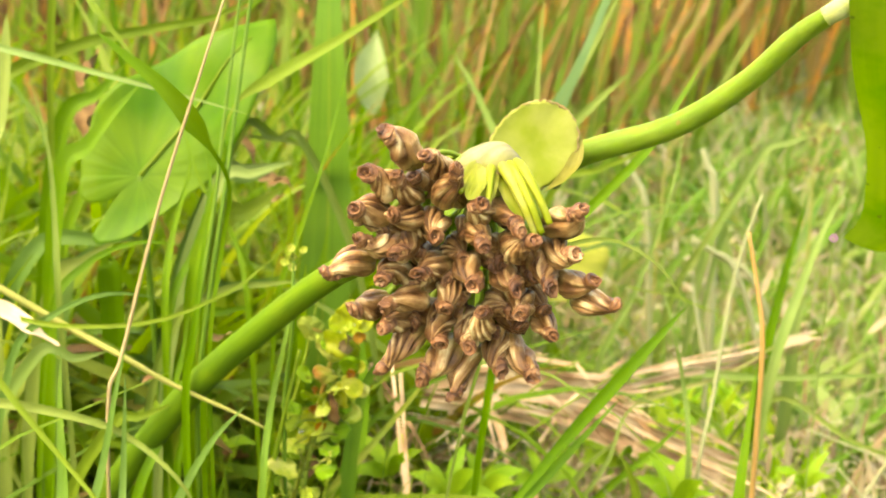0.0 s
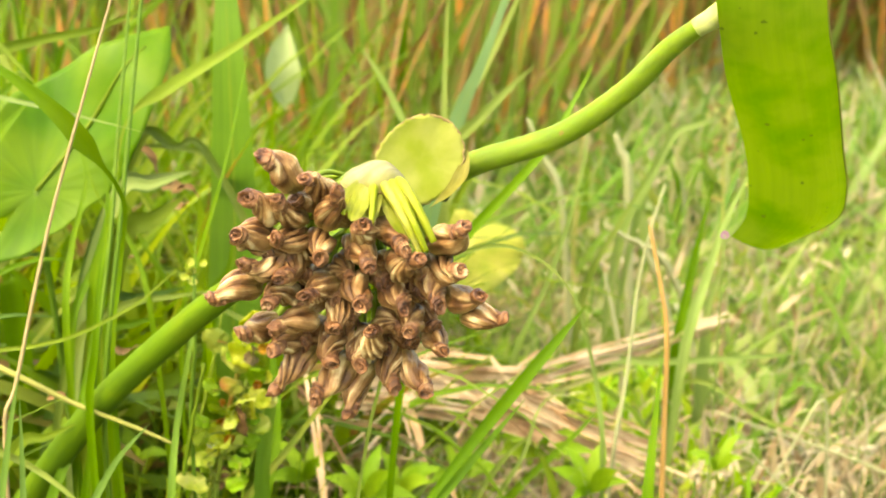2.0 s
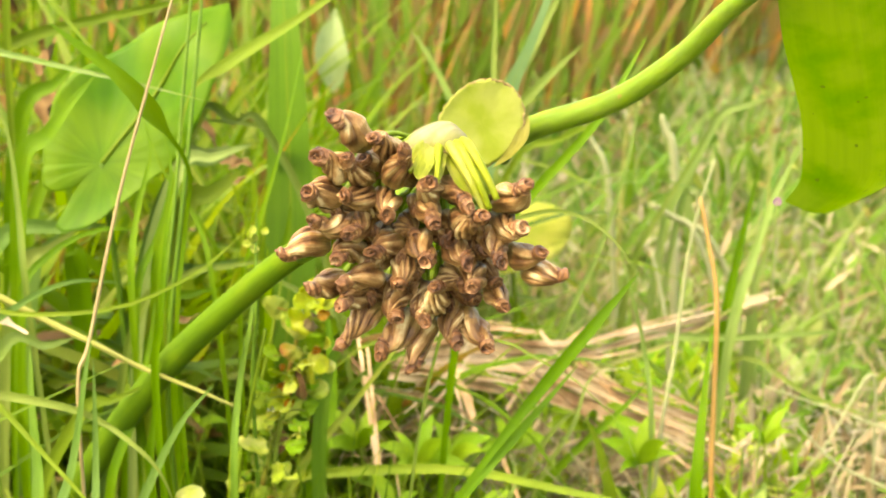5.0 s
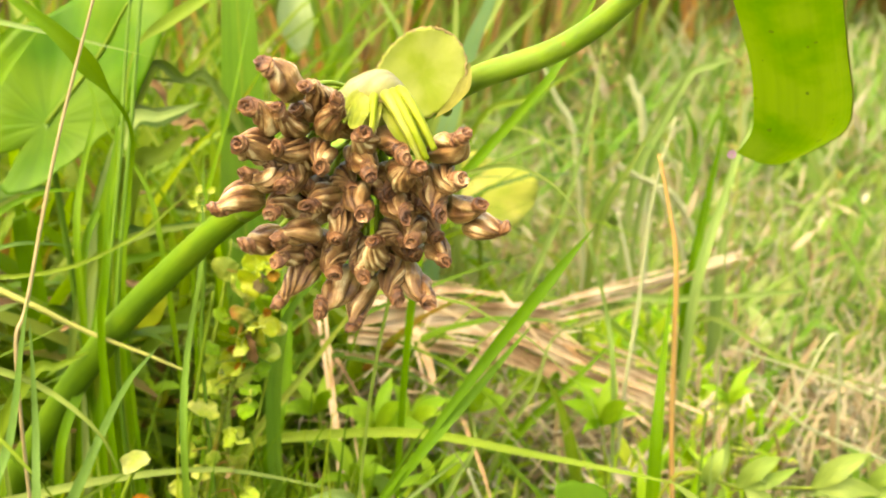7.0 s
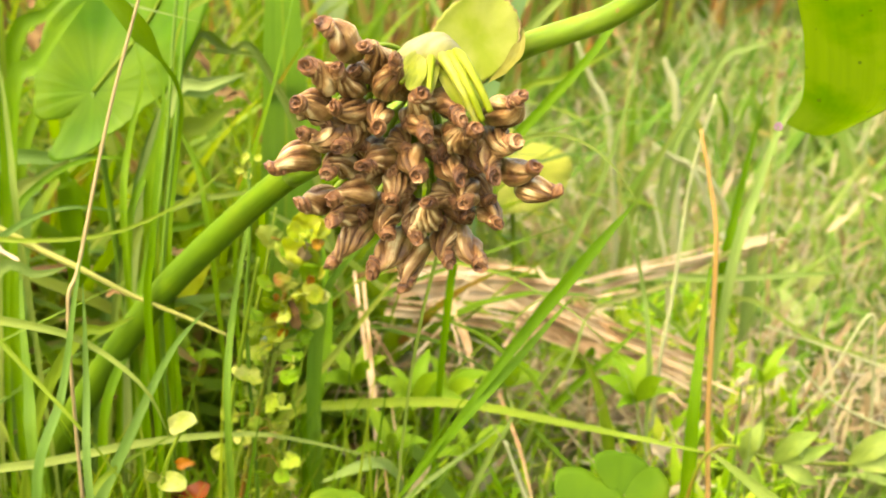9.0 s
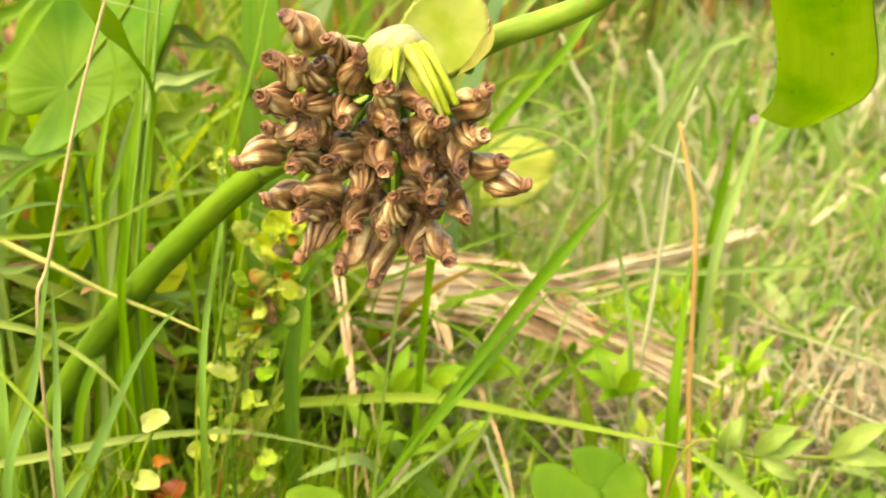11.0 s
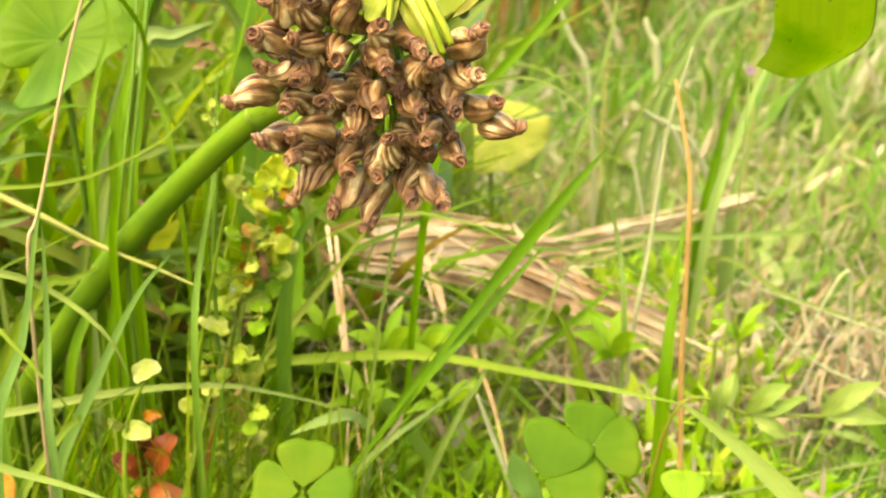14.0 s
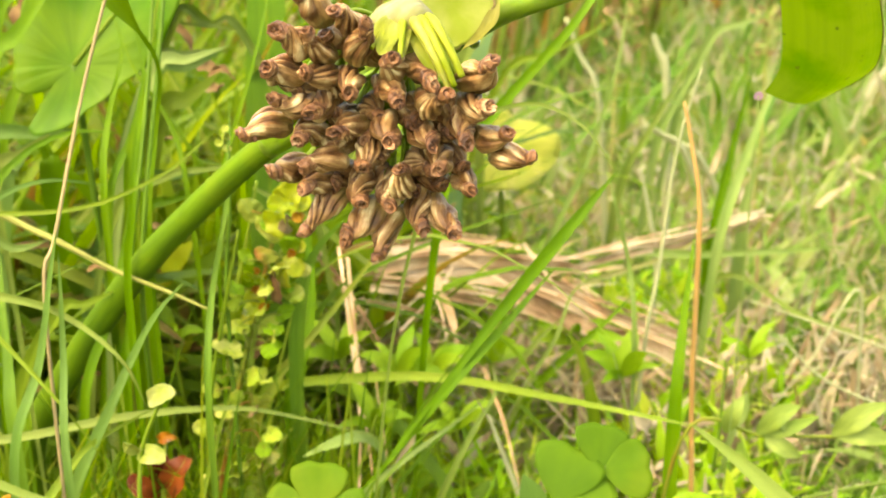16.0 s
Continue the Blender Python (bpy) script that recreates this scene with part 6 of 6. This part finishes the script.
leaf_plant("yellowing_leaf", "yellowing round leaf behind the seed head", "leaf", (YELB[0], YELB[1], -0.01), YEL, 0.0016, YELLOWLEAF, LIME,
           (0.95, 0.1, -0.12), (0.1, -1, 0.7), 0.034, drooping_outline, cup=0.05, wave=0.2, seed=2)
bud_axis = Vector(BUD1) - Vector(BUD0)
bud = tagged(new("drooping_bud"), "pale green drooping folded leaf among the reeds", "leaf")
part("leaf", blade_mesh("leaf", [BUD1, Vector(BUD1) - bud_axis * 0.5 + Vector((-0.004, -0.004, 0)), BUD0], 0.027, BUDSKIN, 20, 20, lambda s: np.clip(np.sin(np.pi * s**1.25), 0.03, 1) ** 0.8, 0.5, 0.01), bud)
part("leafstalk", tube_mesh("leafstalk", [(BUD1[0] + 0.02, BUD1[1] + 0.06, -0.01), (BUD1[0] + 0.012, BUD1[1] + 0.03, BUD1[2] * 0.8), (BUD1[0] + 0.003, BUD1[1] + 0.006, BUD1[2] + 0.012), BUD1], [0.0018, 0.0016, 0.0012, 0.001], LIME, 8, 24), bud)


def clover(at, sizes, turns, label, material, tilt=(0.10, -0.75, 0.62)):
    thing = tagged(new("clover"), label, "clover", "clover plants")
    c = Vector(at)
    for size, turn in zip(sizes, turns):
        axis = Vector((math.cos(radians(turn)), 0.55 * math.sin(radians(turn)), 0.75 * math.sin(radians(turn))))
        normal = Vector(tilt) + 0.10 * Vector((math.cos(turn), 0.4 * math.sin(turn * 3), math.sin(turn * 2)))
        part("leaflet", leaf_mesh("leaflet", c + axis * 0.0016, axis, normal, size, clover_outline, material, cup=0.0, rings=8, around=120, wave=0.07, seed=turn), thing)
    part("leafstalk", tube_mesh("leafstalk", [(c.x + 0.006, c.y + 0.02, -0.01), (c.x + 0.004, c.y + 0.01, c.z * 0.5), c], [0.0007, 0.0006, 0.0004], LIME, 8, 16), thing)


clover(CLOVER0, (0.0165, 0.0160, 0.0165, 0.0150), (86, 176, -6, 265), "four-leaved bright green clover near the ground", CLOVER)
clover(CLOVER1, (0.0155, 0.0165), (82, 6), "bright green clover leaf near the ground", CLOVER)
clover((0.0556, 0.3260, 0.0904), (0.0200, 0.0205), (66, -8), "large bright green clover leaf near the ground", CLOVER)
clover(CLOVER2, (0.012,), (85,), "small yellow-lime clover leaf", WEEDGREEN)
grass_blade([(0.0550, 0.3250, 0.0831), (0.0498, 0.3250, 0.0929), (0.0460, 0.3250, 0.1022)], 0.0085, SAGE, 'short grey-green oval leaf beside the clover', turn=0, foot=0.1)


def seedling():
    thing = tagged(new("seedling"), "small seedling with rounded pale lime leaves", "weed")
    for spot, axis, size in ((SL0, (0.9, -0.2, 0.35), 0.0052), (SL1, (-0.5, -0.3, 0.5), 0.0050), (SL2, (0.9, -0.4, -0.1), 0.0052)):
        far = Vector(axis) * size
        part("leaf", blade_mesh("leaf", [Vector(spot) - far, Vector(spot) + Vector((0, -0.001, 0.001)), Vector(spot) + far], size * 1.25, SEEDLEAF, 35, 14, oval_shape, 0.55, 0.06), thing)
    part("stem", tube_mesh("stem", [(SLB[0], SLB[1] + 0.02, -0.01), SLB, (Vector(SL1) + Vector(SL2)) / 2, SL0], [0.0009, 0.0008, 0.0007, 0.0006], LIME, 8, 24), thing)


seedling()


def red_leaf():
    thing = tagged(new("dying_weed"), "red-brown wet dying weed leaves near the ground", "weed")
    c = Vector(RED)
    for axis, size, shift in (((0.55, -0.3, 0.8), 0.017, (0.001, 0, 0.002)), ((-0.7, -0.2, 0.55), 0.012, (0, 0.002, 0)), ((0.9, -0.4, -0.45), 0.014, (0.001, -0.001, -0.004)), ((-0.1, -0.2, 0.9), 0.013, (-0.001, 0.004, 0.003)), ((-0.5, -0.4, -0.6), 0.010, (-0.002, -0.001, -0.004))):
        p, far = c + Vector(shift), Vector(axis).normalized() * size
        far = far * 1.3
        part("leaf", blade_mesh("leaf", [p, p + far * 0.5 + Vector((0.001, -0.003, 0.001)), p + far], size * 0.72, REDLEAF, 40 * shift[0] * 1000, 16, oval_shape, 0.45, 0.06), thing)
    top = c + Vector((0.002, 0.004, 0.022))
    part("leaf", blade_mesh("leaf", [top + Vector((-0.003, 0, -0.001)), top + Vector((0, -0.001, 0.001)), top + Vector((0.0045, -0.001, 0.0005))], 0.0046, ORANGELEAF, 20, 12, lance_shape, 0.5, 0.12), thing, "orange leaf")
    part("stem", tube_mesh("stem", [(c.x, c.y + 0.01, -0.01), c, c + Vector((0.002, 0.004, 0.022))], [0.001, 0.0009, 0.0006], REDGREEN, 8, 14), thing)


red_leaf()
leaf_plant("orange_leaf", "orange and green turning leaf near the ground", "leaf", (ORL[0] - 0.005, ORL[1] + 0.02, -0.01), (ORL[0] - 0.008, ORL[1], ORL[2] - 0.002), 0.0008, ORANGELEAF, LIME, (0.9, -0.1, 0.15), (0, -0.8, 0.6), 0.011, oval_outline, cup=0.1, wave=0.12, seed=5)


def creeping_weed(points, count, seed, label, broad=(), withered=()):
    """A trailing stem with pairs of small crinkled round leaves, crowded towards the top."""
    thing = tagged(new("creeping_weed"), label, "weed", "creeping weeds")
    line = curve_through(points, 60)
    part("stem", tube_mesh("stem", points, [0.0010, 0.0010, 0.0008], REDGREEN, 8, 40), thing)
    rng = random.Random(seed)
    for k in range(count):
        node = Vector(line[int(14 + 45 * (k // 2 * 2 + 0.8 * rng.random()) / count)])
        off = Vector(((1 if k % 2 else -1) * rng.uniform(0.0005, 0.009), rng.uniform(-0.012, 0.002), rng.uniform(-0.003, 0.006)))
        part("leafstalk", tube_mesh("leafstalk", [node, node + off * 0.5 + Vector((0, 0, 0.001)), node + off], [0.0004, 0.0003], REDGREEN, 6, 6), thing)
        high = (k // 2 * 2) / count > 0.55
        size = rng.uniform(0.0040, 0.0066) if high else rng.uniform(0.0030, 0.0056)
        axis = off.normalized() + Vector((rng.uniform(-0.5, 0.5), rng.uniform(-0.4, 0.4), rng.uniform(-0.3, 0.9)))
        face = Vector((rng.uniform(-0.9, 0.3), rng.uniform(-0.9, -0.2), rng.uniform(0.5, 1.1)))
        skin = (BROWNLEAF if k % 2 else REDGREEN) if k % 7 == 3 else WEEDGREEN if k % 3 == 1 else WEED
        part("leaf", leaf_mesh("leaf", node + off, axis, face, size, oval_outline if k % 3 else drooping_outline, skin, cup=rng.uniform(-0.15, 0.2), rings=5, around=26, wave=0.4, seed=seed + k), thing)
    for k, (at, axis, face, size) in enumerate(broad):
        node = min((Vector(q) for q in line), key=lambda q: (q - Vector(at)).length)
        part("leafstalk", tube_mesh("leafstalk", [node, (node + Vector(at)) / 2 + Vector((0, 0, 0.001)), at], [0.0004, 0.0003], REDGREEN, 6, 6), thing)
        part("leaf", leaf_mesh("leaf", at, axis, face, size, drooping_outline if k % 3 == 0 else oval_outline, TOPLEAF, cup=0.12, rings=6, around=30, wave=0.32, seed=seed + 2 * k, fold=0.15), thing)
    for k, (at, size) in enumerate(withered):
        part("withered_leaf", leaf_mesh("withered_leaf", at, (0.4 - 0.3 * k, -0.3, 0.8 - 0.3 * k), (0.3, -1, 0.4), size, oval_outline, ORANGELEAF, cup=0.3, rings=4, around=18, wave=0.7, seed=k), thing, "shrivelled orange-brown leaf")


creeping_weed([(BUSH0[0], BUSH0[1], -0.01), BUSH0, BUSH1, BUSH2], 60, 3, "creeping weed with small round yellow-green leaves",
              broad=(
            ((-0.0332, 0.3840, 0.1793), (0.5, -0.2, 0.85), (0.0, -1, 0.4), 0.0068),
            ((-0.0310, 0.3840, 0.1772), (0.95, -0.1, 0.1), (0.1, -0.9, 0.6), 0.0062),
            ((-0.0349, 0.3840, 0.1768), (-0.9, -0.2, 0.1), (-0.1, -1, 0.5), 0.0060),
            ((-0.0376, 0.3840, 0.1711), (0.0, -0.1, -1), (-0.4, -1, 0.1), 0.0062),
            ((-0.0301, 0.3840, 0.1606), (0.6, -0.3, 0.4), (0.1, -0.8, 0.7), 0.0038),
            ((-0.0336, 0.3840, 0.1549), (0.5, -0.2, -0.6), (0.5, -1, 0.2), 0.0060),
            ((-0.0362, 0.3840, 0.1513), (0.3, -0.2, -0.8), (-0.8, -0.8, 0.2), 0.0052),
            ((-0.0394, 0.3840, 0.1474), (-0.8, -0.2, 0.1), (0, -0.8, 0.7), 0.0055),
            ((-0.0464, 0.3840, 0.1410), (-0.7, -0.2, 0.4), (0.1, -0.9, 0.6), 0.0052),
            ((-0.0480, 0.3840, 0.1388), (0.8, -0.2, 0.0), (0, -1, 0.4), 0.0048),
            ((-0.0492, 0.3840, 0.1355), (-0.3, -0.2, -0.8), (-0.2, -1, 0.3), 0.0042),
              ),
              withered=(
            ((-0.0329, 0.3820, 0.1593), 0.0026),
            ((-0.0463, 0.3820, 0.1460), 0.0030),
            ((-0.0455, 0.3820, 0.1529), 0.0024),
            ((-0.0293, 0.3820, 0.1728), 0.0034),
            ((-0.0430, 0.3820, 0.1395), 0.0028),
              ))
creeping_weed([(BUSHB0[0], BUSHB0[1], -0.01), BUSHB0, BUSHB1, BUSHB2], 26, 8, "creeping weed with small round yellow-green leaves")


def leafy_sprig():
    thing = tagged(new("leafy_sprig"), "trailing weed sprig with pointed lime leaves", "weed")
    spots = [(0.1084, 0.3730, 0.0912), (0.1376, 0.3730, 0.0902), (0.1638, 0.3730, 0.0895), (0.1912, 0.3730, 0.0875)]
    part("stem", tube_mesh("stem", [(spots[0][0] - 0.01, spots[0][1] + 0.02, -0.01)] + spots, [0.0008, 0.0007, 0.0006], REDGREEN, 8, 30), thing)
    for foot, middle, end, width in (
            ((0.1345, 0.3730, 0.0906), (0.1411, 0.3690, 0.1004), (0.1501, 0.3710, 0.1034), 0.0072),
            ((0.1365, 0.3730, 0.0904), (0.1456, 0.3690, 0.0954), (0.1569, 0.3710, 0.0990), 0.0053),
            ((0.1376, 0.3730, 0.0904), (0.1440, 0.3690, 0.0872), (0.1517, 0.3710, 0.0821), 0.0063),
            ((0.1623, 0.3730, 0.0898), (0.1707, 0.3690, 0.0998), (0.1825, 0.3710, 0.1040), 0.0082),
            ((0.1640, 0.3730, 0.0893), (0.1747, 0.3690, 0.0919), (0.1888, 0.3710, 0.0872), 0.0072),
            ((0.1234, 0.3730, 0.0915), (0.1247, 0.3690, 0.1012), (0.1291, 0.3710, 0.1081), 0.0063),
            ((0.1828, 0.3730, 0.0884), (0.1883, 0.3690, 0.0973), (0.1974, 0.3710, 0.1000), 0.0072),
            ((0.1841, 0.3730, 0.0877), (0.1917, 0.3690, 0.0874), (0.2021, 0.3710, 0.0812), 0.0063),
            ((0.1494, 0.3730, 0.0900), (0.1434, 0.3690, 0.0968), (0.1382, 0.3710, 0.0980), 0.0043),
    ):
        part("leaf", blade_mesh("leaf", [foot, middle, end], width, SPRIGLEAF, 20 if end[0] > foot[0] else -20, 14, lance_shape, 0.3, 0.03), thing)


leafy_sprig()


def weed_sprout(at, seed, count, size):
    """A low weed with a few broad pointed leaves spread from one stem."""
    thing = tagged(new("weed_sprout"), "low weed with broad pointed lime-green leaves", "weed", "weed sprouts")
    c, rng = Vector(at), random.Random(seed)
    part("stem", tube_mesh("stem", [(c.x + 0.004, c.y + 0.012, -0.01), (c.x + 0.003, c.y + 0.004, c.z * 0.6), c], [0.0011, 0.0009, 0.0006], LIME, 8, 14), thing)
    for k in range(count):
        spin = 6.28 * (k + 0.4 * rng.random()) / count + seed
        far = Vector((math.cos(spin), 0.7 * math.sin(spin) - 0.2, rng.uniform(0.1, 1.1))).normalized() * size * rng.uniform(0.75, 1.2)
        part("leaf", blade_mesh("leaf", [c, c + far * 0.5 + Vector((0, 0, 0.003)), c + far], far.length * rng.uniform(0.22, 0.36), WEEDGREEN, math.copysign(rng.uniform(15, 55), far.x), 14, lance_shape, 0.3, 0.02), thing)


weed_sprout((0.0014, 0.4403, 0.0850), 2, 6, 0.024)
weed_sprout((0.0150, 0.4500, 0.0820), 3, 6, 0.021)
weed_sprout((0.1017, 0.4702, 0.0700), 4, 6, 0.022)
weed_sprout((0.0421, 0.4800, 0.0740), 5, 5, 0.022)
weed_sprout((-0.0235, 0.4508, 0.0890), 6, 5, 0.020)
weed_sprout((0.0838, 0.5126, 0.0690), 7, 5, 0.024)
weed_sprout((-0.0973, 0.4593, 0.0952), 8, 4, 0.02)
weed_sprout((0.0584, 0.3731, 0.0606), 9, 4, 0.016)
weed_sprout((0.1644, 0.4915, 0.0694), 10, 4, 0.018)
weed_sprout((-0.0080, 0.4250, 0.0700), 11, 5, 0.018)
weed_sprout((0.0260, 0.4320, 0.0640), 12, 5, 0.018)


def dry_panicle(points, seed):
    """A withered grass head: a thin stalk with many small tan spikelets on fine side stalks."""
    thing = tagged(new("panicle"), "withered tan grass head with many small spikelets", "panicle", "withered grass heads")
    rng = random.Random(seed)
    part("main_stalk", tube_mesh("main_stalk", to_ground(points), [0.0012, 0.0011, 0.0005], STRAWGREEN, 6, 30), thing)
    kinds = [blade_mesh("spikelet", [(0, 0, 0), (0.0012, 0, 0.0022 + 0.0006 * k), (0.0004, 0, 0.0052 + 0.001 * k)], 0.0024, BROWNLEAF if k else STRAWGREEN, 30, 8, lance_shape, 0.6, 0.05) for k in range(3)]
    line = curve_through(points, 50)
    for k in range(56):
        foot = Vector(line[int(16 + 33 * (k + rng.random()) / 57)])
        way = Vector((rng.uniform(-1, 1), rng.uniform(-0.8, 0.8), rng.uniform(-0.1, 0.9))).normalized()
        reach = rng.uniform(0.004, 0.020)
        ob = part("spikelet", kinds[k % 3], thing)
        ob.matrix_basis = Matrix.Translation(foot + way * reach) @ way.to_track_quat("Z", "Y").to_matrix().to_4x4() @ Matrix.Rotation(rng.uniform(0, 6.28), 4, "Z")
        if k % 2:
            part("side_stalk", tube_mesh("side_stalk", [foot, foot + way * reach * 0.5 + Vector((0, 0, 0.001)), foot + way * reach], [0.0003, 0.0002], STRAWGREEN, 5, 4), thing)


dry_panicle([(0.1504, 0.8400, 0.1004), (0.1525, 0.8400, 0.1596), (0.1596, 0.8400, 0.1923)], 1)
dry_panicle([(0.2621, 0.8400, 0.0990), (0.2609, 0.8400, 0.1542), (0.2625, 0.8400, 0.1891)], 2)


def small_buds():
    thing = tagged(new("yellow_buds"), "cluster of tiny yellow-green buds on a thin stem", "buds")
    rng = random.Random(4)
    for k in range(9):
        p = Vector(BUDS) + Vector((rng.uniform(-0.004, 0.004), rng.uniform(-0.002, 0.002), rng.uniform(-0.005, 0.004)))
        part("bud", leaf_mesh("bud", p, (rng.uniform(-1, 1), -0.2, rng.uniform(0, 1)), (0, -1, 0.4), 0.0021, oval_outline, WEED, cup=0.3, rings=4, around=14), thing)
        part("bud_stalk", tube_mesh("bud_stalk", [Vector(BUDS) + Vector((0, 0.001, -0.006)), p], [0.0003, 0.0003], LIME, 6, 4), thing)


small_buds()
leaf_plant("pink_flower", "tiny pink flower in the grass", "flower", (PINK_AT[0], PINK_AT[1] + 0.02, -0.01), PINK_AT, 0.00022, PINK, HAZE, (0.3, -0.1, 1), (0, -1, 0.3), 0.0014, round_outline, cup=0.2, rings=4, around=16)


def droplet(at, r, squash=1.0):
    bm = bmesh.new()
    bmesh.ops.create_icosphere(bm, subdivisions=3, radius=r)
    for v in bm.verts:
        v.co.z *= squash
        if v.co.z > 0:
            v.co.x *= 1 - 0.25 * v.co.z / r
            v.co.y *= 1 - 0.25 * v.co.z / r
    me = bpy.data.meshes.new("water_droplet")
    bm.to_mesh(me)
    bm.free()
    me.materials.append(WATER)
    me.polygons.foreach_set("use_smooth", [True] * len(me.polygons))
    ob = new("water_droplet", me)
    ob.location = at
    return tagged(ob, "clear water droplet clinging to the plant", "droplet", "water droplets")


droplet(DROPC, 0.0016, 1.1)
droplet(DROP, 0.0012)
droplet(DROPR, 0.0014)
for at, r in (((-0.0497, 0.3780, 0.1387), 0.0011), ((-0.0313, 0.3790, 0.1782), 0.0007), ((-0.0363, 0.3790, 0.1754), 0.0006)):
    droplet(at, r)
